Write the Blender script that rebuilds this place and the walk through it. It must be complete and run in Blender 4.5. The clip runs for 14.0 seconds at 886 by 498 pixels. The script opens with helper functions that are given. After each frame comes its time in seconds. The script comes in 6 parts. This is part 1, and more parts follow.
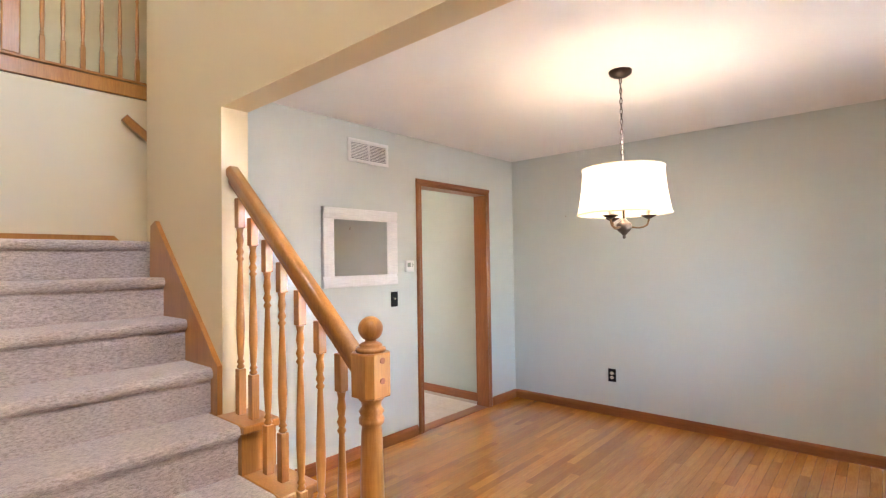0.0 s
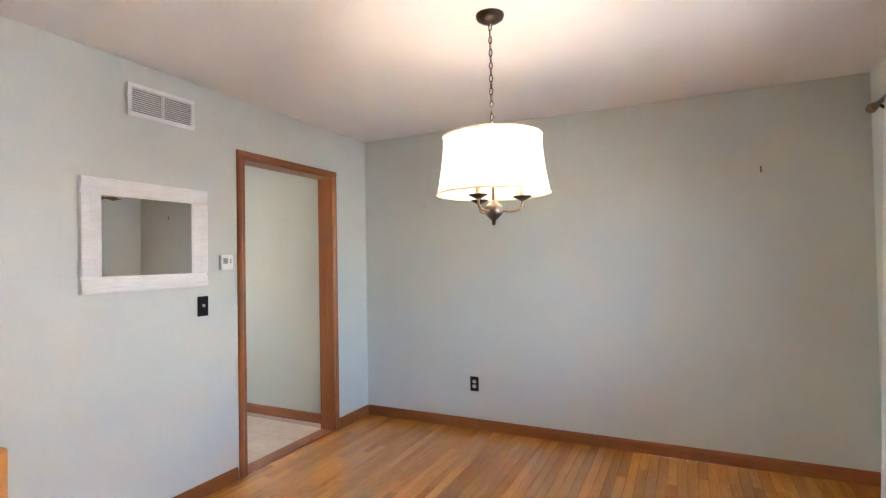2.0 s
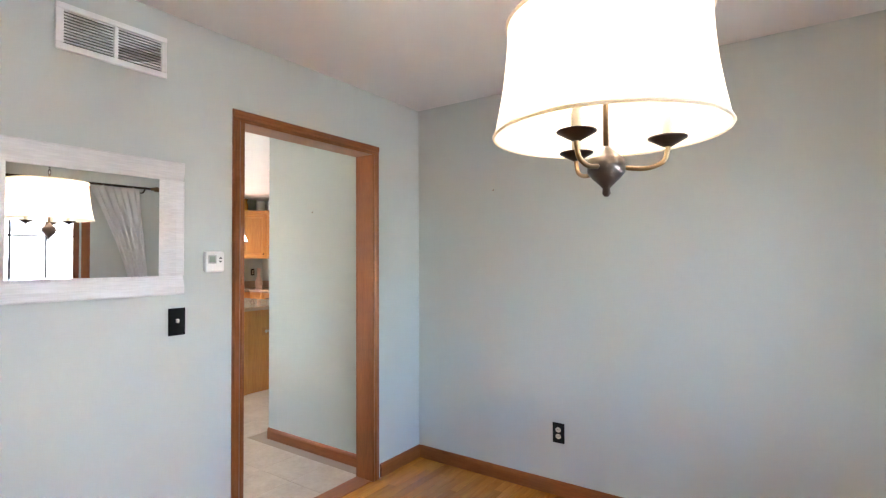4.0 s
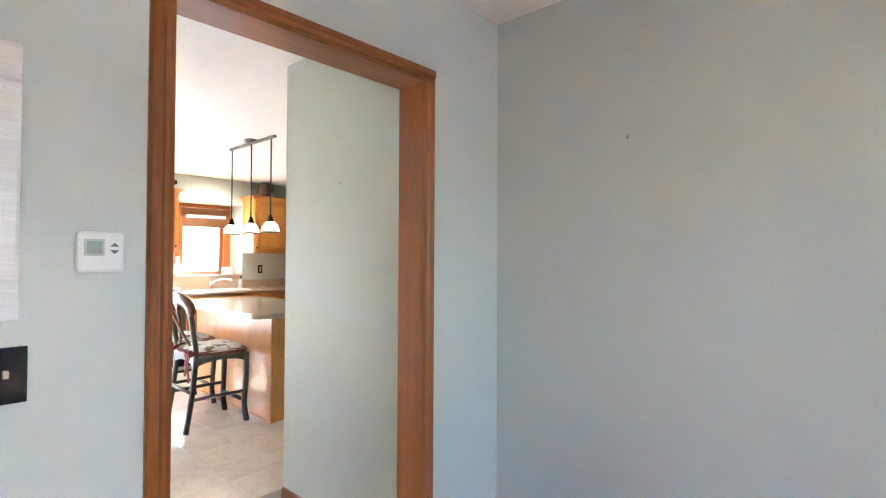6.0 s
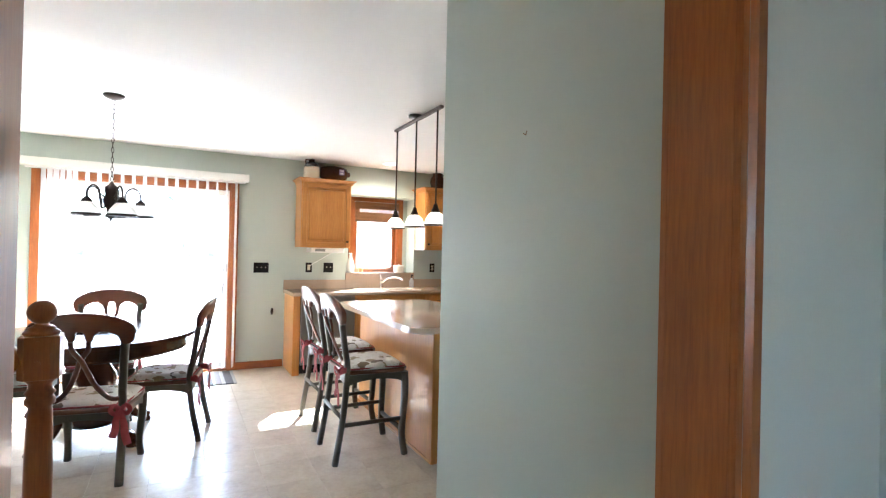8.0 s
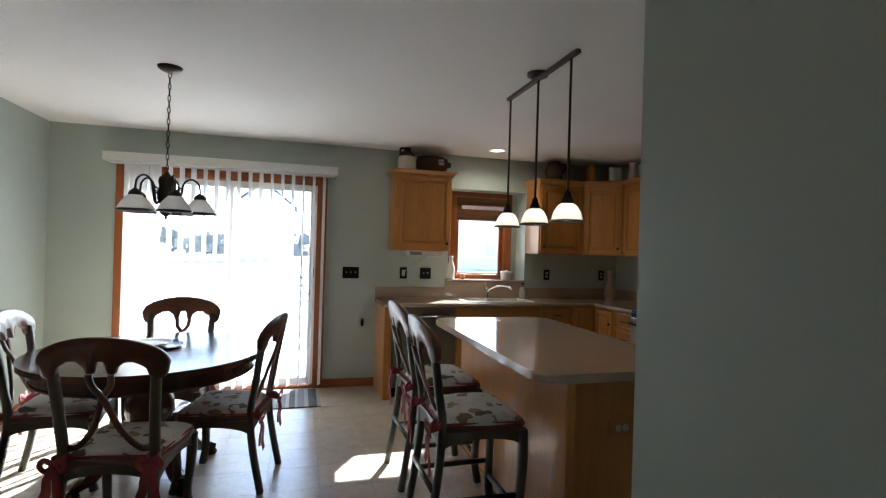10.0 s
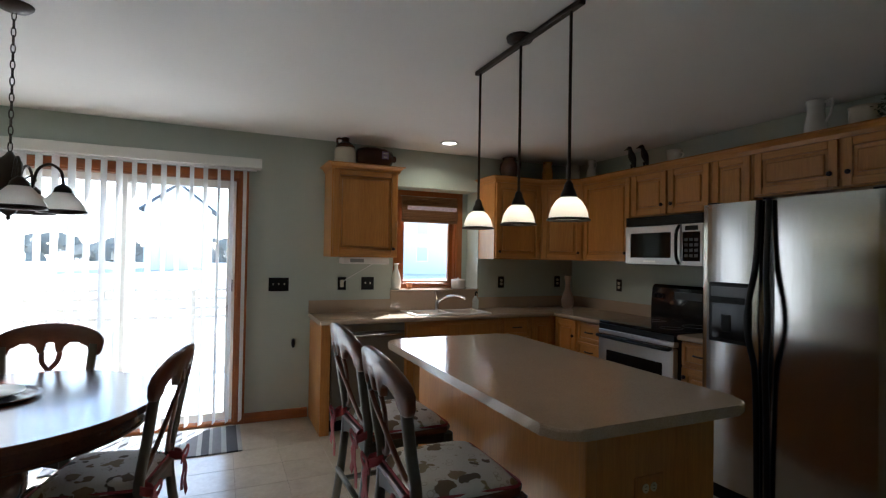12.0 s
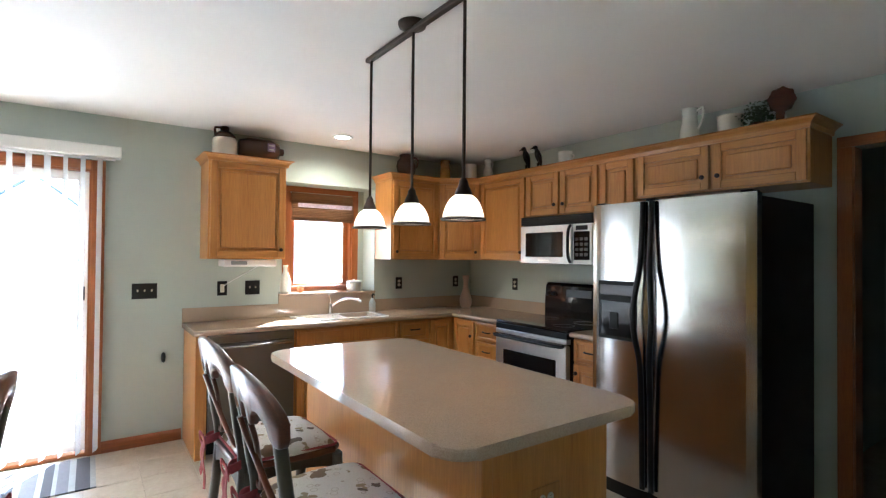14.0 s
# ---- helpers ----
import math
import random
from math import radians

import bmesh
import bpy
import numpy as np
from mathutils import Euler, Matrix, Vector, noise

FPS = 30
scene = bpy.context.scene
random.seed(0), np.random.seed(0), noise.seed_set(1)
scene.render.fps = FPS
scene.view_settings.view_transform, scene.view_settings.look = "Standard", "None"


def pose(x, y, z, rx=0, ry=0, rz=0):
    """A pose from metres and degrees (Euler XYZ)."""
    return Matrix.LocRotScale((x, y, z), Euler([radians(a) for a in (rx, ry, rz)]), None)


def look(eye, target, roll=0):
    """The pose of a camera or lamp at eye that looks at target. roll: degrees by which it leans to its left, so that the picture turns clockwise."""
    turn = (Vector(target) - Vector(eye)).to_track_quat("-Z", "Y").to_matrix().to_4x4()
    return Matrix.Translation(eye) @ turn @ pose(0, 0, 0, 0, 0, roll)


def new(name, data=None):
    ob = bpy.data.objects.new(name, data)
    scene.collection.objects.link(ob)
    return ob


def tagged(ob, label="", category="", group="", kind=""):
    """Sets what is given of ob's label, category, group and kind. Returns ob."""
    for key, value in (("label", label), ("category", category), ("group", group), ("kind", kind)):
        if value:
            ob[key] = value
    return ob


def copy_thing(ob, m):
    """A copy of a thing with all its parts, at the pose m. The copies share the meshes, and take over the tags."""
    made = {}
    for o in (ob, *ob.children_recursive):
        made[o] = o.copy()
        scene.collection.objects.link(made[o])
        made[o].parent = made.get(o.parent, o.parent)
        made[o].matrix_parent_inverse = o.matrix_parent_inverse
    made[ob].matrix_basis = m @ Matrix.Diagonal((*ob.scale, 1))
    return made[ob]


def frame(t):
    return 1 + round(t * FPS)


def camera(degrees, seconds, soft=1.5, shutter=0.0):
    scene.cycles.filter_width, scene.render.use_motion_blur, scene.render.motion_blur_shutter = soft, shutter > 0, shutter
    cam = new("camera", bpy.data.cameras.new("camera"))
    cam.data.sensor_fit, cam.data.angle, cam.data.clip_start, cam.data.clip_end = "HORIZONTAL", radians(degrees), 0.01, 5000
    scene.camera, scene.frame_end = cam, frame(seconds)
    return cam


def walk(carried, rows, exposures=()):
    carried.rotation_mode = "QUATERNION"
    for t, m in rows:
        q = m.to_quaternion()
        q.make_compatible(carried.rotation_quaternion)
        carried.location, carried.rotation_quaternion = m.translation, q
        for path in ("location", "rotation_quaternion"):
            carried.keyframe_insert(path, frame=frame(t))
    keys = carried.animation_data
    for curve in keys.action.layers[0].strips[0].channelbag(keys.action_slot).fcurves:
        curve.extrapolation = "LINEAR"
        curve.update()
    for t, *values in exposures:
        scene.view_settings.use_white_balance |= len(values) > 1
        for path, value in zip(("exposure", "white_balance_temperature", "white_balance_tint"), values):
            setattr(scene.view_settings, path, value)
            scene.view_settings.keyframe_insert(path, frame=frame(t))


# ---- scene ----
cam = camera(83.1, 14.0, 1.25)

PATH = [
    (0, (2.891, 0.05, 1.413), (1.572, 1.553, 1.462), -0.9),
    (0.5, (2.81, 0.162, 1.4), (1.722, 1.84, 1.439), -1.2),
    (1, (2.727, 0.312, 1.4), (1.797, 2.082, 1.436), -1.2),
    (1.5, (2.664, 0.475, 1.389), (1.784, 2.27, 1.424), -1.1),
    (2, (2.579, 0.696, 1.382), (1.712, 2.498, 1.418), -1.0),
    (2.5, (2.51, 0.886, 1.388), (1.646, 2.69, 1.426), -0.9),
    (3, (2.429, 1.132, 1.386), (1.545, 2.926, 1.417), -0.7),
    (3.5, (2.315, 1.386, 1.385), (1.291, 3.104, 1.417), -0.4),
    (6, (1.36, 2.597, 1.372), (0.012, 4.074, 1.401), 0.3),
    (6.5, (1.12, 2.79, 1.364), (-0.321, 4.176, 1.379), 0.4),
    (7, (0.905, 2.986, 1.371), (-0.659, 4.232, 1.388), 0.8),
    (7.5, (0.698, 3.106, 1.361), (-0.983, 4.189, 1.374), 1.1),
    (8, (0.479, 3.209, 1.386), (-1.293, 4.136, 1.398), 1.3),
    (8.5, (0.237, 3.324, 1.394), (-1.618, 4.07, 1.401), 1.4),
    (9, (-0.003, 3.421, 1.409), (-1.927, 3.968, 1.413), 1.7),
    (11.5, (-1.009, 3.555, 1.418), (-2.92, 4.147, 1.435), 1.5),
    (12, (-1.117, 3.567, 1.427), (-2.944, 4.38, 1.455), 1.0),
    (12.5, (-1.174, 3.624, 1.429), (-2.929, 4.583, 1.461), 0.7),
    (13, (-1.217, 3.67, 1.426), (-2.917, 4.723, 1.462), 0.7),
    (13.5, (-1.238, 3.681, 1.438), (-2.898, 4.796, 1.467), 0.5),
    (14, (-1.248, 3.69, 1.442), (-2.882, 4.844, 1.47), 0.5),
]
EXPOSURES = [(0.0, 6.17, 6400, 20), (1.0, 6.03, 6200, 19), (2.5, 5.96, 5900, 17), (3.5, 5.98, 5750, 16), (6.0, 5.88, 5700, 12), (7.0, 5.72, 5450, 11), (7.5, 5.6, 5450, 9), (8.5, 4.4, 5400, 7), (9.0, 3.82, 5450, 6), (11.5, 2.48, 5450, 6), (12.2, 2.95, 5400, 6), (13.0, 4.06, 5300, 6), (14.0, 4.5, 5250, 6)]
walk(cam, [(t, look(eye, target, roll)) for t, eye, target, roll in PATH], EXPOSURES)

# ---- world, sun and lamps ----
SUN_WAY = Vector((1.0, -0.655, -0.765)).normalized()
world = bpy.data.worlds.new("world")
scene.world = world
world.use_nodes = True
wn = world.node_tree
sky = wn.nodes.new("ShaderNodeTexSky")
sky.sky_type, sky.sun_disc = "NISHITA", False
sky.sun_elevation = math.asin(-SUN_WAY.z)
sky.sun_rotation = math.atan2(-SUN_WAY.x, -SUN_WAY.y)
wn.links.new(sky.outputs[0], wn.nodes["Background"].inputs[0])
wn.nodes["Background"].inputs[1].default_value = 0.15

sun = new("sun", bpy.data.lights.new("sun", "SUN"))
sun.data.energy, sun.data.angle, sun.data.color = 5.0, radians(0.6), (1.0, 0.95, 0.88)
sun.matrix_world = look((0, 0, 0), SUN_WAY)


def bulb_light(name, x, y, z, watts, color=(1.0, 0.77, 0.50), size=0.02):
    lamp = new(name, bpy.data.lights.new(name, "POINT"))
    lamp.data.energy, lamp.data.color, lamp.data.shadow_soft_size = watts, color, size
    lamp.location = (x, y, z)
    return lamp


DINING_LAMP = (1.84, 2.745)
for k in range(3):
    a = radians(20 + 120 * k)
    bulb_light("bulb_light", DINING_LAMP[0] + 0.125 * math.cos(a), DINING_LAMP[1] + 0.125 * math.sin(a), 1.79, 0.08)
PENDANTS = (-3.45, -3.06, -2.70)
for px in PENDANTS:
    bulb_light("pendant_light", px, 4.805, 1.63, 0.06, (1.0, 0.86, 0.68))
spot = new("recessed_light", bpy.data.lights.new("recessed_light", "SPOT"))
spot.data.energy, spot.data.spot_size, spot.data.spot_blend, spot.data.color = 2.0, radians(156), 0.5, (1.0, 0.85, 0.62)
spot.data.shadow_soft_size = 0.05
spot.matrix_world = look((-5.18, 5.42, 2.425), (-5.18, 5.42, 0))

# unseen area lamp added behind the walker to brighten foyer and stairs
def fill_light(name, eye, target, w, h, watts, color=(0.86, 0.93, 1.0)):
    lamp = new(name, bpy.data.lights.new(name, "AREA"))
    lamp.data.shape, lamp.data.size, lamp.data.size_y = "RECTANGLE", w, h
    lamp.data.energy, lamp.data.color = watts, color
    lamp.matrix_world = look(eye, target)
    return lamp


fill_light("upper_window_light", (3.57, 0.1, 4.3), (0.0, -0.3, 1.6), 1.1, 0.75, 0.85, (1.0, 0.94, 0.84))

# ---- materials ----


def node_mat(name):
    m = bpy.data.materials.new(name)
    m.use_nodes = True
    return m, m.node_tree, m.node_tree.nodes["Principled BSDF"]


def setp(b, **kw):
    names = {"rough": "Roughness", "metal": "Metallic", "coat": "Coat Weight", "trans": "Transmission Weight", "ior": "IOR", "spec": "Specular IOR Level", "sheen": "Sheen Weight", "coat_rough": "Coat Roughness"}
    for k, v in kw.items():
        b.inputs[names[k]].default_value = v


def coords(nt, scale=(1, 1, 1), random_shift=False):
    tc = nt.nodes.new("ShaderNodeTexCoord")
    mp = nt.nodes.new("ShaderNodeMapping")
    mp.inputs["Scale"].default_value = scale
    nt.links.new(tc.outputs["Object"], mp.inputs["Vector"])
    if random_shift:
        oi = nt.nodes.new("ShaderNodeObjectInfo")
        mu = nt.nodes.new("ShaderNodeMath")
        mu.operation = "MULTIPLY"
        mu.inputs[1].default_value = 37.0
        nt.links.new(oi.outputs["Random"], mu.inputs[0])
        nt.links.new(mu.outputs[0], mp.inputs["Location"])
    return mp.outputs["Vector"]


def noise_tex(nt, vec, scale, detail=4, rough=0.55):
    n = nt.nodes.new("ShaderNodeTexNoise")
    n.inputs["Scale"].default_value, n.inputs["Detail"].default_value, n.inputs["Roughness"].default_value = scale, detail, rough
    nt.links.new(vec, n.inputs["Vector"])
    return n.outputs["Fac"]


def ramp(nt, fac, stops):
    r = nt.nodes.new("ShaderNodeValToRGB")
    els = r.color_ramp.elements
    els[0].position, els[0].color = stops[0][0], (*stops[0][1], 1)
    els[1].position, els[1].color = stops[-1][0], (*stops[-1][1], 1)
    for p, c in stops[1:-1]:
        els.new(p).color = (*c, 1)
    nt.links.new(fac, r.inputs["Fac"])
    return r.outputs["Color"]


def mix(nt, fac, a, b, mode="MIX"):
    m = nt.nodes.new("ShaderNodeMix")
    m.data_type, m.blend_type = "RGBA", mode
    for sock, v in ((m.inputs[0], fac), (m.inputs[6], a), (m.inputs[7], b)):
        if isinstance(v, (int, float)):
            sock.default_value = v
        elif isinstance(v, tuple):
            sock.default_value = (*v, 1)
        else:
            nt.links.new(v, sock)
    return m.outputs[2]


def bump(nt, b, fac, strength, dist=0.01):
    bp = nt.nodes.new("ShaderNodeBump")
    bp.inputs["Strength"].default_value, bp.inputs["Distance"].default_value = strength, dist
    nt.links.new(fac, bp.inputs["Height"])
    nt.links.new(bp.outputs[0], b.inputs["Normal"])


def shade_of(c, k):
    return tuple(min(1.0, v * k) for v in c)


def plain(name, color, rough=0.5, metal=0.0, var=0.08, scale=6.0, fine=120.0, bumpy=0.05, **kw):
    """A surface with broad and fine variation and slight relief."""
    m, nt, b = node_mat(name)
    v = coords(nt)
    big, small = noise_tex(nt, v, scale), noise_tex(nt, v, fine, 2)
    c = ramp(nt, big, [(0.3, shade_of(color, 1 - var)), (0.7, shade_of(color, 1 + var))])
    c = mix(nt, 0.25, c, ramp(nt, small, [(0.3, shade_of(color, 1 - var)), (0.7, shade_of(color, 1 + var))]))
    nt.links.new(c, b.inputs["Base Color"])
    rr = nt.nodes.new("ShaderNodeMapRange")
    rr.inputs[3].default_value, rr.inputs[4].default_value = max(0.02, rough - 0.08), min(1, rough + 0.08)
    nt.links.new(big, rr.inputs[0])
    nt.links.new(rr.outputs[0], b.inputs["Roughness"])
    setp(b, metal=metal, **kw)
    if bumpy:
        bump(nt, b, small, bumpy, 0.004)
    return m


def wood(name, dark, light, axis="z", rough=0.35, coat=0.3, grain=1.0, spread=0.25):
    """Stained oak: long grain along one axis, fine pores, a shift from piece to piece."""
    m, nt, b = node_mat(name)
    along = {"x": (0.6, 9, 9), "y": (9, 0.6, 9), "z": (9, 9, 0.6)}[axis]
    v = coords(nt, along, True)
    rings = noise_tex(nt, v, 1.6 * grain, 5, 0.6)
    v2 = coords(nt, tuple(c * 6 for c in along), True)
    pores = noise_tex(nt, v2, 3.0 * grain, 3, 0.7)
    mid = tuple((a + c) / 2 for a, c in zip(dark, light))
    c = ramp(nt, rings, [(0.25, dark), (0.5, mid), (0.72, light)])
    c = mix(nt, 0.35, c, ramp(nt, pores, [(0.35, shade_of(dark, 0.75)), (0.65, light)]))
    oi = nt.nodes.new("ShaderNodeObjectInfo")
    tone = ramp(nt, oi.outputs["Random"], [(0.0, (1 - spread,) * 3), (1.0, (1.0, 1.0, 1.0))])
    c = mix(nt, 1.0, c, tone, "MULTIPLY")
    nt.links.new(c, b.inputs["Base Color"])
    setp(b, rough=rough, coat=coat, coat_rough=0.15)
    bump(nt, b, pores, 0.08, 0.002)
    return m


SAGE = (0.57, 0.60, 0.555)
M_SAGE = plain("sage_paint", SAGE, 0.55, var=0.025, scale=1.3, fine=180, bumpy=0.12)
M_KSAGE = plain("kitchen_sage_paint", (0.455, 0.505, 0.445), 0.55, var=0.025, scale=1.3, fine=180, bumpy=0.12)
# cream paint with the foyer's warm lamplight mixed into its colour
M_LAMPLIT_CREAM = plain("lamplit_cream_paint", (0.78, 0.645, 0.41), 0.6, var=0.025, scale=1.3, fine=180, bumpy=0.12)
M_YELLOW = plain("mustard_paint", (0.60, 0.43, 0.12), 0.6, var=0.03, scale=1.3, fine=180, bumpy=0.12)
M_CEIL = plain("ceiling_paint", (0.85, 0.83, 0.80), 0.8, var=0.02, scale=2.0, fine=260, bumpy=0.3)
M_WHITE = plain("white_plastic", (0.80, 0.80, 0.78), 0.4, var=0.02, bumpy=0.02)
M_OAK_X = wood("oak_trim_x", (0.25, 0.067, 0.013), (0.43, 0.137, 0.029), "x", coat=0.2)
M_OAK_Y = wood("oak_trim_y", (0.25, 0.067, 0.013), (0.43, 0.137, 0.029), "y", coat=0.2)
M_OAK_Z = wood("oak_trim_z", (0.25, 0.067, 0.013), (0.43, 0.137, 0.029), "z", coat=0.2)
M_CAB_X = wood("oak_cabinet_x", (0.46, 0.178, 0.036), (0.62, 0.29, 0.068), "x", rough=0.36, coat=0.22, grain=0.6, spread=0.14)
M_CAB_Y = wood("oak_cabinet_y", (0.46, 0.178, 0.036), (0.62, 0.29, 0.068), "y", rough=0.36, coat=0.22, grain=0.6, spread=0.14)
M_CAB_Z = wood("oak_cabinet_z", (0.46, 0.178, 0.036), (0.62, 0.29, 0.068), "z", rough=0.36, coat=0.22, grain=0.6, spread=0.14)
M_RAIL = wood("honey_oak_rail", (0.42, 0.16, 0.028), (0.60, 0.265, 0.056), "z", rough=0.28, coat=0.5, spread=0.1)
M_STRIP = wood("oak_strip", (0.52, 0.17, 0.020), (0.76, 0.325, 0.05), "y", rough=0.17, coat=0.6, spread=0.36)
M_TABLE = wood("dark_cherry", (0.055, 0.018, 0.009), (0.12, 0.038, 0.016), "x", rough=0.25, coat=0.35)
M_CHAIR = wood("dark_cherry_chair", (0.07, 0.021, 0.010), (0.17, 0.05, 0.018), "x", rough=0.32, coat=0.25)
M_OLIVE = plain("dark_olive_paint", (0.070, 0.061, 0.043), 0.38, var=0.2, scale=9)
M_BRONZE = plain("dark_bronze", (0.045, 0.032, 0.025), 0.4, metal=0.6, var=0.2)
M_BRASS = plain("antique_brass", (0.22, 0.15, 0.08), 0.35, metal=0.9, var=0.15)
M_BLACK = plain("black_plastic", (0.009, 0.009, 0.0095), 0.4, var=0.1)
M_BLACK.node_tree.nodes["Principled BSDF"].inputs["Specular IOR Level"].default_value = 0.18
M_GLOSSBLACK = plain("black_glass", (0.008, 0.008, 0.009), 0.06, var=0.05, bumpy=0)
M_GLOSSBLACK.node_tree.nodes["Principled BSDF"].inputs["Specular IOR Level"].default_value = 0.25
M_CHROME = plain("chrome", (0.8, 0.8, 0.82), 0.12, metal=1.0, var=0.02, bumpy=0)
M_RED = plain("faded_red_cloth", (0.30, 0.055, 0.06), 0.85, var=0.2, fine=300, bumpy=0.4)
M_CERAMIC = plain("cream_ceramic", (0.62, 0.56, 0.44), 0.25, var=0.05)
M_WCERAMIC = plain("white_ceramic", (0.78, 0.77, 0.72), 0.2, var=0.03)
M_BROWNC = plain("brown_glaze", (0.06, 0.025, 0.015), 0.2, var=0.2)
M_OCHRE = plain("ochre_glaze", (0.50, 0.24, 0.05), 0.25, var=0.1)
M_PINK = plain("blush_ceramic", (0.58, 0.42, 0.34), 0.3, var=0.05)
M_LEAF = plain("leaf_green", (0.04, 0.07, 0.025), 0.5, var=0.3, scale=30)
M_GREYVINYL = plain("off_white_vinyl", (0.72, 0.71, 0.66), 0.45, var=0.03)
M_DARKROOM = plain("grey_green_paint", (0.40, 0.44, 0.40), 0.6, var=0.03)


def steel(name="brushed_steel", rough=0.17):
    m, nt, b = node_mat(name)
    v = coords(nt, (60, 60, 0.6))
    n = noise_tex(nt, v, 14, 2)
    c = ramp(nt, n, [(0.3, (0.48, 0.475, 0.465)), (0.7, (0.57, 0.565, 0.555))])
    nt.links.new(c, b.inputs["Base Color"])
    setp(b, metal=1.0, rough=rough)
    bump(nt, b, n, 0.10, 0.001)
    return m


def counter_mat():
    m, nt, b = node_mat("speckled_beige_laminate")
    v = coords(nt)
    c = ramp(nt, noise_tex(nt, v, 260, 2), [(0.3, (0.36, 0.26, 0.18)), (0.5, (0.46, 0.35, 0.25)), (0.7, (0.55, 0.44, 0.33))])
    c = mix(nt, 0.3, c, ramp(nt, noise_tex(nt, v, 5, 3), [(0.3, (0.42, 0.32, 0.23)), (0.7, (0.49, 0.38, 0.28))]))
    nt.links.new(c, b.inputs["Base Color"])
    setp(b, rough=0.13, coat=0.1)
    return m


def carpet_mat():
    m, nt, b = node_mat("grey_beige_carpet")
    v = coords(nt, (2.0, 0.8, 2.6))
    n = noise_tex(nt, v, 75, 4, 0.75)
    big = noise_tex(nt, v, 12, 4)
    c = ramp(nt, n, [(0.32, (0.24, 0.182, 0.147)), (0.5, (0.55, 0.45, 0.385)), (0.66, (0.76, 0.65, 0.565))])
    c = mix(nt, 0.3, c, ramp(nt, big, [(0.3, (0.45, 0.36, 0.305)), (0.7, (0.64, 0.535, 0.46))]))
    nt.links.new(c, b.inputs["Base Color"])
    setp(b, rough=0.95, spec=0.1, sheen=0.3)
    bump(nt, b, n, 0.9, 0.008)
    return m


def tile_mat():
    m, nt, b = node_mat("beige_stone_vinyl")
    v = coords(nt, (1, 1, 1), True)
    n = noise_tex(nt, v, 6, 6, 0.65)
    c = ramp(nt, n, [(0.3, (0.44, 0.35, 0.25)), (0.5, (0.56, 0.47, 0.36)), (0.7, (0.64, 0.56, 0.45))])
    c = mix(nt, 0.35, c, ramp(nt, noise_tex(nt, v, 40, 3), [(0.3, (0.46, 0.37, 0.27)), (0.7, (0.64, 0.57, 0.46))]))
    oi = nt.nodes.new("ShaderNodeObjectInfo")
    c = mix(nt, 1.0, c, ramp(nt, oi.outputs["Random"], [(0, (0.92, 0.92, 0.92)), (1, (1, 1, 1))]), "MULTIPLY")
    nt.links.new(c, b.inputs["Base Color"])
    setp(b, rough=0.28)
    bump(nt, b, n, 0.08, 0.003)
    return m


def cushion_mat():
    """Off-white cotton with scattered taupe and grey bird-like blots and small rings."""
    m, nt, b = node_mat("printed_cotton")
    v = coords(nt)
    warp = nt.nodes.new("ShaderNodeMix")
    warp.data_type = "VECTOR"
    warp.inputs[0].default_value = 0.11
    nz = nt.nodes.new("ShaderNodeTexNoise")
    nz.inputs["Scale"].default_value = 14
    nt.links.new(v, nz.inputs["Vector"])
    nt.links.new(v, warp.inputs[4])
    nt.links.new(nz.outputs["Color"], warp.inputs[5])
    vo = nt.nodes.new("ShaderNodeTexVoronoi")
    vo.inputs["Scale"].default_value, vo.inputs["Randomness"].default_value = 10.5, 0.85
    nt.links.new(warp.outputs[1], vo.inputs["Vector"])
    blot = ramp(nt, vo.outputs["Distance"], [(0.33, (1, 1, 1)), (0.36, (0, 0, 0))])
    vr = nt.nodes.new("ShaderNodeTexVoronoi")
    vr.inputs["Scale"].default_value = 22
    nt.links.new(v, vr.inputs["Vector"])
    ring = ramp(nt, vr.outputs["Distance"], [(0.22, (0, 0, 0)), (0.27, (0.9, 0.9, 0.9)), (0.31, (0, 0, 0))])
    base = ramp(nt, noise_tex(nt, v, 400, 2), [(0.3, (0.60, 0.57, 0.52)), (0.7, (0.72, 0.69, 0.64))])
    sep = nt.nodes.new("ShaderNodeSeparateColor")
    nt.links.new(vo.outputs["Color"], sep.inputs[0])
    ink = ramp(nt, sep.outputs[0], [(0.0, (0.11, 0.10, 0.09)), (0.5, (0.22, 0.15, 0.09)), (1.0, (0.32, 0.26, 0.16))])
    c = mix(nt, ring, base, (0.40, 0.34, 0.26))
    c = mix(nt, blot, c, ink)
    nt.links.new(c, b.inputs["Base Color"])
    setp(b, rough=0.9)
    bump(nt, b, noise_tex(nt, v, 500, 2), 0.2, 0.002)
    return m


def glass_mat():
    m, nt, b = node_mat("clear_glass")
    out = nt.nodes["Material Output"]
    tr, gl, mx, fr = (nt.nodes.new(k) for k in ("ShaderNodeBsdfTransparent", "ShaderNodeBsdfGlossy", "ShaderNodeMixShader", "ShaderNodeFresnel"))
    gl.inputs["Roughness"].default_value = 0.02
    fr.inputs["IOR"].default_value = 1.4
    nt.links.new(fr.outputs[0], mx.inputs[0])
    nt.links.new(tr.outputs[0], mx.inputs[1])
    nt.links.new(gl.outputs[0], mx.inputs[2])
    nt.links.new(mx.outputs[0], out.inputs["Surface"])
    return m


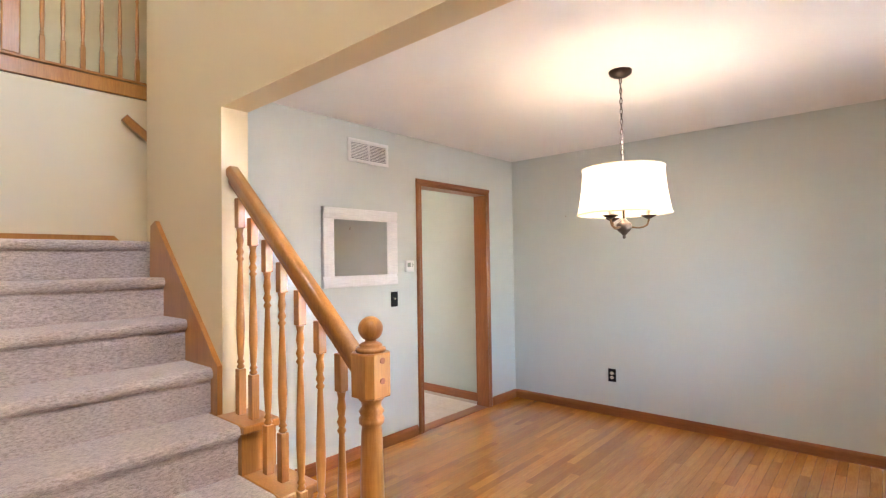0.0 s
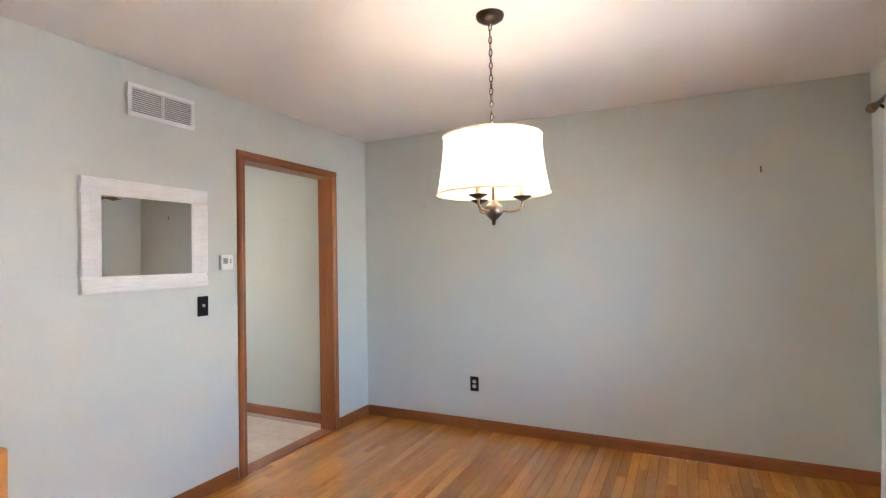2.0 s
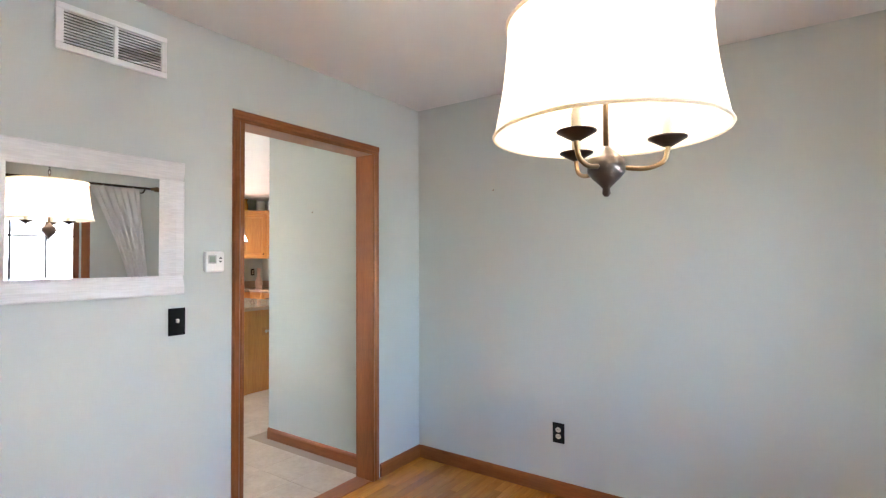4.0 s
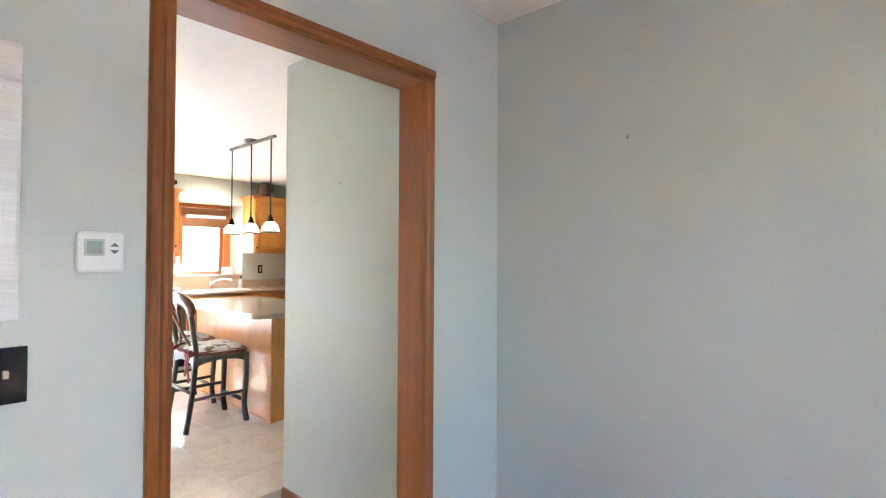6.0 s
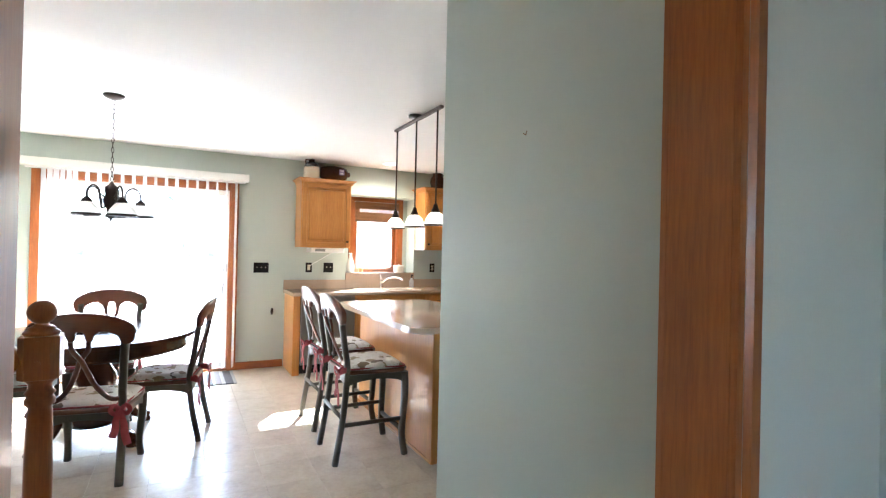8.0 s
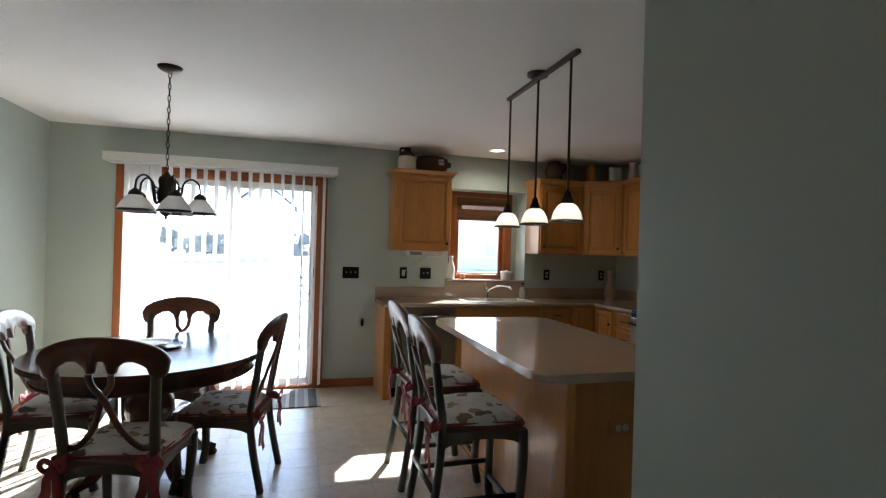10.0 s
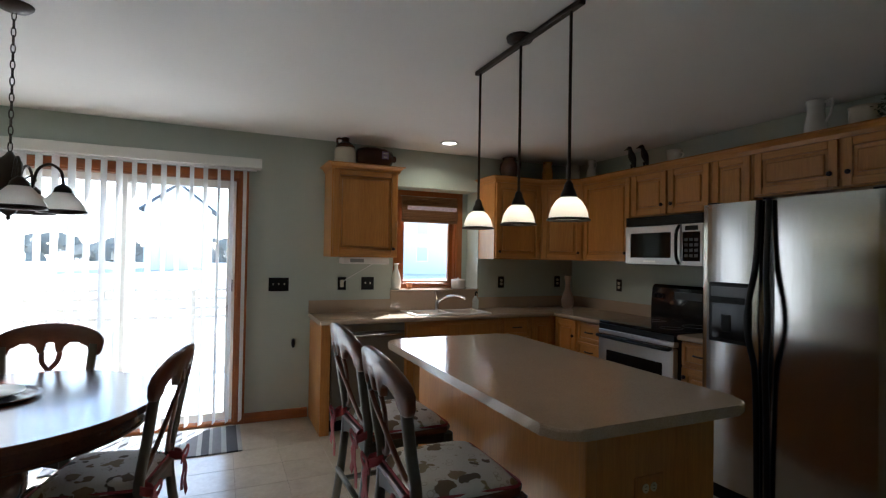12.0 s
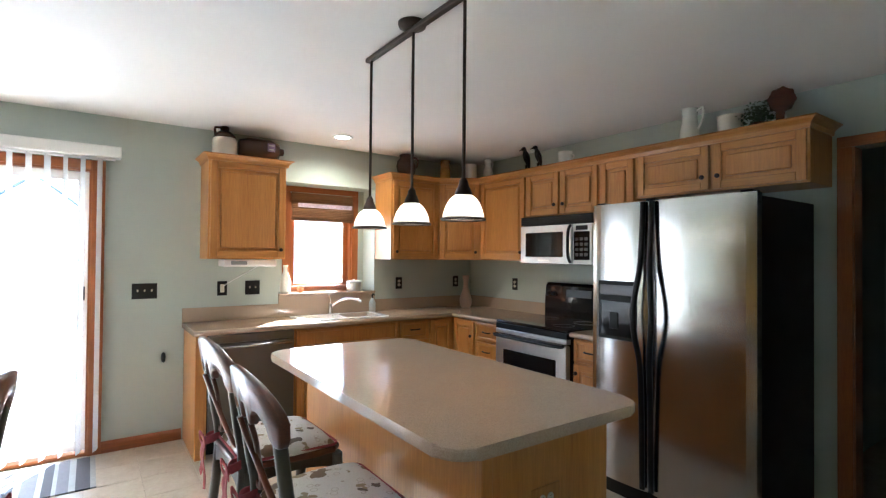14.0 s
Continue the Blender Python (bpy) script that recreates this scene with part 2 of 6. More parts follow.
def dimmer_mat():
    """Even grey see-through sheet, added only to dim the daylight."""
    m, nt, b = node_mat("dimming_sheet")
    out = nt.nodes["Material Output"]
    tr, mx = nt.nodes.new("ShaderNodeBsdfTransparent"), nt.nodes.new("ShaderNodeMixShader")
    setp(b, rough=0.7)
    b.inputs["Base Color"].default_value = (0.06, 0.06, 0.06, 1)
    mx.inputs[0].default_value = 0.38
    nt.links.new(tr.outputs[0], mx.inputs[1])
    nt.links.new(b.outputs[0], mx.inputs[2])
    nt.links.new(mx.outputs[0], out.inputs["Surface"])
    return m


def sheet_mat(name, color, clear=0.2, through_light=0.5):
    """Thin cloth, vinyl or opal glass that lets light through."""
    m, nt, b = node_mat(name)
    out = nt.nodes["Material Output"]
    v = coords(nt)
    c = ramp(nt, noise_tex(nt, v, 220, 2), [(0.3, shade_of(color, 0.93)), (0.7, color)])
    nt.links.new(c, b.inputs["Base Color"])
    setp(b, rough=0.6)
    tl, tr = nt.nodes.new("ShaderNodeBsdfTranslucent"), nt.nodes.new("ShaderNodeBsdfTransparent")
    m1, m2 = nt.nodes.new("ShaderNodeMixShader"), nt.nodes.new("ShaderNodeMixShader")
    nt.links.new(c, tl.inputs["Color"])
    m1.inputs[0].default_value, m2.inputs[0].default_value = through_light, clear
    nt.links.new(b.outputs[0], m1.inputs[1])
    nt.links.new(tl.outputs[0], m1.inputs[2])
    nt.links.new(m1.outputs[0], m2.inputs[1])
    nt.links.new(tr.outputs[0], m2.inputs[2])
    nt.links.new(m2.outputs[0], out.inputs["Surface"])
    return m


def glow(name, color, strength):
    m, nt, b = node_mat(name)
    b.inputs["Base Color"].default_value = (*color, 1)
    b.inputs["Emission Color"].default_value = (*color, 1)
    b.inputs["Emission Strength"].default_value = strength
    return m


M_STEEL, M_COUNTER, M_CARPET, M_TILE, M_PRINT, M_GLASS = steel(), counter_mat(), carpet_mat(), tile_mat(), cushion_mat(), glass_mat()
M_SATIN = steel("satin_steel", 0.36)
M_DIMMER = dimmer_mat()
M_SHEER = sheet_mat("sheer_white_voile", (0.84, 0.84, 0.83), 0.04, 0.3)
M_VANE = sheet_mat("white_vinyl_vane", (0.78, 0.775, 0.76), 0.0, 0.3)
M_SHADE = sheet_mat("ivory_linen_shade", (0.86, 0.80, 0.68), 0.0, 0.6)
M_OPAL = sheet_mat("opal_glass", (0.90, 0.88, 0.83), 0.0, 0.75)
M_BULB = glow("lit_bulb", (1.0, 0.8, 0.55), 1.5)
M_LAMP_LENS = glow("lit_downlight", (1.0, 0.9, 0.75), 1.5)
M_MIRROR = plain("mirror_silver", (0.88, 0.89, 0.88), 0.02, metal=1.0, var=0.0, bumpy=0)
M_MIRROR.node_tree.nodes["Principled BSDF"].inputs["Roughness"].default_value = 0.01
for link in list(M_MIRROR.node_tree.links):
    if link.to_socket.name == "Roughness":
        M_MIRROR.node_tree.links.remove(link)

# ---- building helpers ----


def part(name, bm, material, parent=None, label="", pick=None):
    """Links a bmesh as one mesh object, under parent where one is given."""
    bmesh.ops.recalc_face_normals(bm, faces=bm.faces)
    if pick:
        for f in bm.faces:
            f.normal_update()
            f.material_index = pick(f)
    me = bpy.data.meshes.new(name)
    bm.to_mesh(me)
    bm.free()
    for m in material if isinstance(material, (list, tuple)) else (material,):
        me.materials.append(m)
    ob = new(name, me)
    if parent is not None:
        ob.parent = parent
        base = parent
        inv = Matrix.Identity(4)
        while base is not None:
            inv = inv @ base.matrix_basis.inverted() if base.parent is None else inv
            base = base.parent
        ob.matrix_parent_inverse = inv if parent.parent is None else Matrix.Identity(4)
    if label:
        ob["label"] = label
    return ob


def thing(name, label, category, group="", kind="", at=(0, 0, 0)):
    e = new(name)
    e.empty_display_size = 0.1
    e.matrix_basis = Matrix.Translation(at)
    return tagged(e, label, category, group, kind)


def piece(name, me, parent, m):
    """One more object on a shared mesh."""
    ob = new(name, me)
    ob.parent = parent
    ob.matrix_basis = m
    return ob


def B():
    return bmesh.new()


def box(bm, x0, x1, y0, y1, z0, z1, bev=0.0):
    v = [bm.verts.new((x, y, z)) for z in (z0, z1) for y in (y0, y1) for x in (x0, x1)]
    fs = [bm.faces.new([v[i] for i in q]) for q in ((0, 2, 3, 1), (4, 5, 7, 6), (0, 1, 5, 4), (2, 6, 7, 3), (0, 4, 6, 2), (1, 3, 7, 5))]
    if bev:
        es = list({e for f in fs for e in f.edges})
        bmesh.ops.bevel(bm, geom=es, offset=bev, segments=2, affect="EDGES", profile=0.5)
    return bm


def prism(bm, pts, plane, a, b, bev=0.0):
    """A flat outline in a plane, made thick from a to b along the third axis."""
    put = {"xy": lambda u, v, w: (u, v, w), "xz": lambda u, v, w: (u, w, v), "yz": lambda u, v, w: (w, u, v)}[plane]
    lo = [bm.verts.new(put(u, v, a)) for u, v in pts]
    hi = [bm.verts.new(put(u, v, b)) for u, v in pts]
    n = len(pts)
    caps = [bm.faces.new(lo), bm.faces.new(hi[::-1])]
    for i in range(n):
        bm.faces.new((lo[i], lo[(i + 1) % n], hi[(i + 1) % n], hi[i]))
    if bev:
        es = list({e for f in caps for e in f.edges})
        bmesh.ops.bevel(bm, geom=es, offset=bev, segments=2, affect="EDGES", profile=0.5)
    return bm


def lathe(bm, profile, x=0.0, y=0.0, z=0.0, seg=20):
    rings = []
    for r, h in profile:
        rings.append([bm.verts.new((x + r * math.cos(2 * math.pi * k / seg), y + r * math.sin(2 * math.pi * k / seg), z + h)) for k in range(seg)])
    for a, b in zip(rings, rings[1:]):
        for k in range(seg):
            bm.faces.new((a[k], a[(k + 1) % seg], b[(k + 1) % seg], b[k])).smooth = True
    bm.faces.new(rings[0][::-1])
    bm.faces.new(rings[-1])
    return bm


def shell(bm, profile, x, y, z, seg=24):
    """A turned skin with no caps."""
    rings = [[bm.verts.new((x + r * math.cos(2 * math.pi * k / seg), y + r * math.sin(2 * math.pi * k / seg), z + h)) for k in range(seg)] for r, h in profile]
    for a, b in zip(rings, rings[1:]):
        for k in range(seg):
            bm.faces.new((a[k], a[(k + 1) % seg], b[(k + 1) % seg], b[k])).smooth = True
    return bm


def frames_along(pts, up):
    pts = [Vector(p) for p in pts]
    out = []
    for i, p in enumerate(pts):
        d = (pts[min(i + 1, len(pts) - 1)] - pts[max(i - 1, 0)]).normalized()
        s = d.cross(up)
        s = s.normalized() if s.length > 1e-5 else Vector((1, 0, 0))
        out.append((p, s, s.cross(d).normalized()))
    return out


def tube(bm, pts, r, seg=8, up=(0.13, 0.21, 0.97), closed=False):
    rs = r if isinstance(r, (list, tuple)) else [r] * len(pts)
    rings = []
    for (p, s, n), q in zip(frames_along(pts, Vector(up)), rs):
        rings.append([bm.verts.new(p + q * (math.cos(2 * math.pi * k / seg) * s + math.sin(2 * math.pi * k / seg) * n)) for k in range(seg)])
    for a, b in zip(rings, rings[1:] + ([rings[0]] if closed else [])):
        for k in range(seg):
            bm.faces.new((a[k], a[(k + 1) % seg], b[(k + 1) % seg], b[k])).smooth = True
    if not closed:
        bm.faces.new(rings[0][::-1])
        bm.faces.new(rings[-1])
    return bm


def ribbon(bm, pts, up, w, th, bev=0.0):
    """A bar of rectangular section along a line; w across, th along the up side. w may vary."""
    ws = w if isinstance(w, (list, tuple)) else [w] * len(pts)
    rings = []
    for (p, s, n), q in zip(frames_along(pts, Vector(up)), ws):
        c = min(q, th) * 0.22
        sec = [(-q / 2, -th / 2 + c), (-q / 2 + c, -th / 2), (q / 2 - c, -th / 2), (q / 2, -th / 2 + c), (q / 2, th / 2 - c), (q / 2 - c, th / 2), (-q / 2 + c, th / 2), (-q / 2, th / 2 - c)]
        rings.append([bm.verts.new(p + u * s + v * n) for u, v in sec])
    for a, b in zip(rings, rings[1:]):
        for k in range(8):
            bm.faces.new((a[k], a[(k + 1) % 8], b[(k + 1) % 8], b[k])).smooth = True
    bm.faces.new(rings[0][::-1])
    bm.faces.new(rings[-1])
    return bm


def arc(n, a0, a1):
    return [radians(a0 + (a1 - a0) * k / (n - 1)) for k in range(n)]


def curve(pts, n=6):
    """A smooth line through points."""
    pts = [Vector(p) for p in pts]
    ext = [2 * pts[0] - pts[1]] + pts + [2 * pts[-1] - pts[-2]]
    out = []
    for i in range(1, len(ext) - 2):
        p0, p1, p2, p3 = ext[i - 1:i + 3]
        for k in range(n):
            t = k / n
            out.append(0.5 * (2 * p1 + (p2 - p0) * t + (2 * p0 - 5 * p1 + 4 * p2 - p3) * t * t + (3 * p1 - p0 - 3 * p2 + p3) * t ** 3))
    return out + [pts[-1]]


def wall(name, boxes, mats, pick=None, label="", bevel=0.0):
    bm = B()
    for b in boxes:
        box(bm, *b)
    return tagged(part(name, bm, mats, None, "", pick), label, "wall", kind="structure")


# ---- structure ----
WX, EX, BY, KY, LY, CH = -5.62, 3.60, 4.455, 7.15, 1.389, 2.44
DY0, DY1, DZ = 3.055, 3.983, 2.064
TOP = 4.9
SAGE_CREAM = [M_SAGE, M_LAMPLIT_CREAM, M_YELLOW, M_KSAGE]

wall("wall_dining_west", [(-0.12, 0, 1.14, DY0, 0, TOP), (-0.12, 0, DY0, DY1, DZ, CH + 0.3), (-0.12, 0, DY1, BY + 0.12, 0, CH + 0.3)], SAGE_CREAM,
     lambda f: 0 if f.normal.x > 0.5 else (1 if f.calc_center_median().y < 2.5 else 3), "pale sage painted wall with cased doorway")
wall("wall_dining_north", [(0, EX + 0.15, BY, BY + 0.15, 0, CH + 0.3)], M_SAGE, label="pale sage painted wall, bare but for hooks")
DW0, DW1, DWZ0, DWZ1 = 1.75, 3.43, 0.75, 2.05
# the gap from z 3.9 to 4.7 is an invented opening for the foyer lamp
wall("wall_dining_east", [(EX, EX + 0.15, -3, -0.5, 0, TOP), (EX, EX + 0.15, 0.7, DW0, 0, TOP), (EX, EX + 0.15, -0.5, 0.7, 0, 3.9), (EX, EX + 0.15, -0.5, 0.7, 4.7, TOP), (EX, EX + 0.15, DW1, BY, 0, CH + 0.3), (EX, EX + 0.15, DW0, DW1, 0, DWZ0), (EX, EX + 0.15, DW0, DW1, DWZ1, CH + 0.3)], SAGE_CREAM,
     lambda f: 1 if f.calc_center_median().y < 0 else 0, "pale sage wall with a wide window")
wall("wall_foyer_north", [(0.303, 1.0, 0.926, 1.033, 0, TOP), (1.0, EX, 0.926, 1.033, 2.02, TOP), (-0.12, 0.303, 1.033, 1.14, 0, TOP)], SAGE_CREAM,
     lambda f: 0 if f.normal.y > 0.5 else 1, "cream wall with a wide cased-less opening to the dining room")
wall("wall_foyer_south", [(-5.62, EX + 0.15, -3.15, -3, 0, TOP)], M_LAMPLIT_CREAM, label="cream painted wall")
wall("wall_stair_south", [(-1.2, 1.8, -0.2, -0.08, 0, 2.64)], M_LAMPLIT_CREAM, label="cream painted wall beside the stairs")
wall("wall_landing_west", [(-1.3, -1.2, -3, 1.95, 0, 2.64), (-1.3, -1.2, 1.95, 2.95, 2.10, 2.64)], SAGE_CREAM,
     lambda f: (1 if f.normal.x > 0 else 0), "cream wall behind the stair landing")
wall("wall_stairwell_north", [(-1.2, -0.12, 2.95, 3.05, CH, TOP)], M_LAMPLIT_CREAM, label="cream wall over the stairwell")
wall("wall_gallery_west", [(-3.6, -3.5, -3, 3.05, 2.75, TOP)], M_LAMPLIT_CREAM, label="cream painted upstairs hall wall")
wall("wall_gallery_north", [(-3.5, -1.2, 2.95, 3.05, 2.75, TOP)], M_LAMPLIT_CREAM, label="cream upstairs hall wall")
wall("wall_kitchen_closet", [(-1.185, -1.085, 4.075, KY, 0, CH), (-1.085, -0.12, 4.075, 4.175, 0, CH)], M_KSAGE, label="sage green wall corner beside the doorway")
SY0, SY1, SZ1 = 1.985, 3.70, 2.045
NY0, NY1, NZ0, NZ1, NX = 5.03, 5.958, 1.10, 2.084, -5.87
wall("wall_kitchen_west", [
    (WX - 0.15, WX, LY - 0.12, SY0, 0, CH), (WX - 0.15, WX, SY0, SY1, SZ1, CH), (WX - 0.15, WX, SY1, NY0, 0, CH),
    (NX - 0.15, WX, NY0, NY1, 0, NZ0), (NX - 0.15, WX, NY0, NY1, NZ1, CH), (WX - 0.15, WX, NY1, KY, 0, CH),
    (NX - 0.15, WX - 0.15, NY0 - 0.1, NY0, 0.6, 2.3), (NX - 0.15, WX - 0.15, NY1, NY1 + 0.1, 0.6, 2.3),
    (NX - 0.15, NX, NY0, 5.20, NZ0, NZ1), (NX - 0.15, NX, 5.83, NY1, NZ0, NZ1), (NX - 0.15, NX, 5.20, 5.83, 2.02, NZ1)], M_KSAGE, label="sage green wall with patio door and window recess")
wall("wall_kitchen_south", [(WX, -4.62, LY - 0.12, LY, 0, CH), (-4.62, -1.3, LY - 0.12, LY, 2.073, CH)], SAGE_CREAM,
     lambda f: 3 if f.normal.y > 0.5 else 2, "sage green wall with an opening to a mustard room")
LX0, LX1 = -2.21, -1.45
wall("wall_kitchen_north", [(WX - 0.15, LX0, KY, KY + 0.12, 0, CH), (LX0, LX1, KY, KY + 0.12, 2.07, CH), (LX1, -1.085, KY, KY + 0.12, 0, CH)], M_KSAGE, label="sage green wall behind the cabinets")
wall("wall_family_room", [(-5.77, WX, -3, LY - 0.12, 0, CH), (WX, -1.3, -3, -2.9, 0, CH)], M_YELLOW, label="mustard yellow wall of the next room")
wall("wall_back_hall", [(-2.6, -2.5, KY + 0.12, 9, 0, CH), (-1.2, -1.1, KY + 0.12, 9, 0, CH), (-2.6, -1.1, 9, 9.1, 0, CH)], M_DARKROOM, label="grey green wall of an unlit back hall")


def slab(name, boxes, mat_, label, category):
    bm = B()
    for b in boxes:
        box(bm, *b)
    return tagged(part(name, bm, mat_), label, category, kind="structure")


slab("ceiling_dining", [(0, EX, 1.033, BY, CH, CH + 0.2)], M_CEIL, "white textured dining room ceiling", "ceiling")
slab("ceiling_kitchen", [(WX - 0.3, -1.3, LY - 0.12, KY, CH, CH + 0.2), (-1.3, -0.12, 2.95, KY, CH, CH + 0.2)], M_CEIL, "white kitchen ceiling", "ceiling")
slab("ceiling_family", [(WX, -1.3, -3, LY - 0.12, CH, CH + 0.19)], M_CEIL, "white ceiling of the next room", "ceiling")
slab("ceiling_hall", [(-2.6, -1.1, KY, 9.1, CH + 0.003, CH + 0.2)], M_CEIL, "white ceiling of the back hall", "ceiling")
slab("ceiling_upper", [(-3.6, EX + 0.15, -3.15, 3.05, TOP, TOP + 0.1)], M_CEIL, "white upper ceiling", "ceiling")
slab("floor_gallery", [(-3.5, -1.215, -3, 2.95, 2.65, 2.75)], M_CARPET, "carpeted upstairs hall floor", "floor")
slab("floor_family", [(-5.77, -1.3, -3, LY - 0.12, -0.05, 0)], M_CARPET, "carpeted floor of the next room", "floor")
slab("floor_hall", [(-2.6, -1.1, KY + 0.12, 9, -0.05, 0)], M_TILE, "beige floor of the back hall", "floor")
floor_dining = slab("floor_dining", [(0, EX, -3, BY, -0.06, -0.019), (-0.12, 0, DY0, DY1, -0.06, -0.019)], M_TABLE, "honey oak strip floor", "floor")
floor_kitchen = slab("floor_kitchen", [(WX - 0.1, -1.185, LY - 0.12, KY + 0.12, -0.06, -0.006), (-1.185, -0.12, 1.1, 4.075, -0.06, -0.006)], plain("floor_grout", (0.36, 0.29, 0.21), 0.6), "beige stone-look vinyl tile floor", "floor")


def board(name, pts, plane, a, b, mat_, label="oak baseboard", category="baseboard"):
    return tagged(part(name, prism(B(), pts, plane, a, b), mat_), label, category, kind="structure")


def base_profile(u, d, h=0.083):
    """Baseboard section: away from the wall d, with an eased top."""
    t = 0.014
    return [(u, 0.0), (u + d * t, 0.0), (u + d * t, h - 0.022), (u + d * 0.010, h - 0.008), (u + d * 0.004, h), (u, h)]


board("baseboard", base_profile(0, 1), "xz", 1.14, DY0 - 0.06, M_OAK_Y)
board("baseboard", base_profile(0, 1), "xz", DY1 + 0.06, BY, M_OAK_Y)
board("baseboard", base_profile(BY, -1), "yz", 0.014, EX - 0.014, M_OAK_X)
board("baseboard", base_profile(EX, -1), "xz", 1.2, BY, M_OAK_Y)
board("baseboard", base_profile(4.075, -1), "yz", -1.185, -0.12, M_OAK_X)
board("baseboard", base_profile(WX, 1), "xz", SY1 + 0.07, 4.29, M_OAK_Y)
board("baseboard", base_profile(WX, 1), "xz", LY + 0.014, SY0 - 0.07, M_OAK_Y)
board("baseboard", base_profile(LY, 1), "yz", WX, -4.62, M_OAK_X)
board("baseboard", base_profile(-1.185, -1), "xz", 4.075, KY, M_OAK_Y)


def casing(name, y0, y1, z1, x, d, w=0.058, mat_z=None, mat_y=None, group="oak door trim"):
    """Oak casing round an opening in a wall that runs along y; d: the side of the wall."""
    t = thing(name, "reddish oak door casing with moulded edge", "door casing", group, "structure", (x, (y0 + y1) / 2, 0))
    sec = lambda e, s: [(x, e), (x + d * 0.012, e), (x + d * 0.014, e + s * 0.012), (x + d * 0.010, e + s * 0.020), (x + d * 0.018, e + s * 0.030), (x + d * 0.018, e + s * (w - 0.006)), (x + d * 0.010, e + s * w), (x, e + s * w)]
    part("side_casing", prism(B(), sec(y0 + 0.004, -1), "xy", 0, z1), mat_z or M_OAK_Z, t)
    part("side_casing", prism(B(), sec(y1 - 0.004, 1), "xy", 0, z1), mat_z or M_OAK_Z, t)
    part("head_casing", prism(B(), sec(z1 - 0.004, 1), "xz", y0 + 0.004 - w, y1 - 0.004 + w), mat_y or M_OAK_Y, t)
    return t


def jamb(name, y0, y1, z1, xa, xb, label):
    t = thing(name, label, "door frame", kind="structure", at=((xa + xb) / 2, (y0 + y1) / 2, 0))
    part("side_jamb", box(B(), xa, xb, y0, y0 + 0.018, 0, z1), M_OAK_Z, t)
    part("side_jamb", box(B(), xa, xb, y1 - 0.018, y1, 0, z1), M_OAK_Z, t)
    part("head_jamb", box(B(), xa, xb, y0, y1, z1 - 0.018, z1), M_OAK_Y, t)
    return t


jamb("door_frame_dining", DY0, DY1, DZ, -0.1195, -0.0005, "reddish oak jamb of an open doorway")
casing("door_casing_dining", 3.064, 3.969, 2.05, 0.0, 1)
casing("door_casing_kitchen", 3.064, 3.969, 2.05, -0.12, -1)

# doorway to the back hall
hall = thing("door_frame_hall", "dark oak casing of an unlit doorway", "door casing", kind="structure", at=(-1.83, KY, 0))
part("side_casing", box(B(), LX0 - 0.06, LX0 + 0.012, KY - 0.018, KY, 0, 2.07, 0.004), M_OAK_Z, hall)
part("side_casing", box(B(), LX1 - 0.012, LX1 + 0.06, KY - 0.018, KY, 0, 2.07, 0.004), M_OAK_Z, hall)
part("head_casing", box(B(), LX0 - 0.06, LX1 + 0.06, KY - 0.018, KY, 2.07, 2.13, 0.004), M_OAK_X, hall)
part("side_jamb", box(B(), LX0, LX0 + 0.018, KY, KY + 0.12, 0, 2.07), M_OAK_Z, hall)
part("side_jamb", box(B(), LX1 - 0.018, LX1, KY, KY + 0.12, 0, 2.07), M_OAK_Z, hall)

# ---- stairs ----
RISE, RUN, NOSE = 0.17, 0.235, 2.14


def carpet_step(bm, x_nose, y0, y1, z, depth, along="x", sign=-1):
    """One carpeted step with a rolled nose; it rises away from the walker."""
    r = 0.022
    prof = [(0.018, -RISE), (0.018, -2 * r - 0.006)] + [(r - r * math.cos(a) - 0.004, -r + r * math.sin(a)) for a in arc(6, -80, 90)] + [(depth + 0.018, 0), (depth + 0.018, -RISE)]
    pts = [(x_nose + sign * u, z + v) for u, v in prof]
    return prism(bm, pts, "xz" if along == "x" else "yz", y0, y1)


stairs = thing("stairs", "carpeted grey-beige stairs with oak skirt board", "stairs", kind="structure", at=(0.9, 0.4, 0))
for k in range(1, 9):
    nose = NOSE - RUN * (k - 1)
    open_side = nose > 1.1
    part("step", carpet_step(B(), nose, -0.08, 0.895 if open_side else 0.905, RISE * k, RUN), M_CARPET, stairs, "grey-beige carpeted step")
    if open_side:
        x_back = max(nose - RUN, 1.003)
        part("tread_end", box(B(), x_back, nose + 0.02, 0.897, 1.045, RISE * k - 0.028, RISE * k, 0.006), M_RAIL, stairs, "honey oak tread end")
        part("stringer", box(B(), x_back, nose, 0.90, 1.03, 0, RISE * k - 0.029), M_RAIL, stairs, "honey oak stringer")
part("landing", box(B(), -1.2, 0.24, -0.08, 1.03, 1.33, 9 * RISE, 0.012), M_CARPET, stairs, "carpeted landing")
part("landing_nose", carpet_step(B(), NOSE - RUN * 8, -0.08, 0.905, 9 * RISE + 0.002, 0.1), M_CARPET, stairs)
skirt = [(0.305, 1.35), (0.315, 1.60), (0.37, 1.62), (1.0, 1.03), (1.0, 0.72), (0.55, 0.9)]
part("skirt_board", prism(B(), skirt, "xz", 0.906, 0.9255), M_RAIL, stairs, "honey oak skirt board on the wall")
part("landing_base", prism(B(), [(-0.08, 1.53), (-0.08, 1.63), (1.17, 1.63), (1.27, 1.53)], "yz", -1.199, -1.185), M_RAIL, stairs, "oak baseboard round the landing")
for k in range(1, 9):
    part("step", carpet_step(B(), 2.85 - RUN * (k - 1), -1.19, -0.125, RISE * k, RUN, "y"), M_CARPET, stairs, "grey-beige carpeted step down to the kitchen")

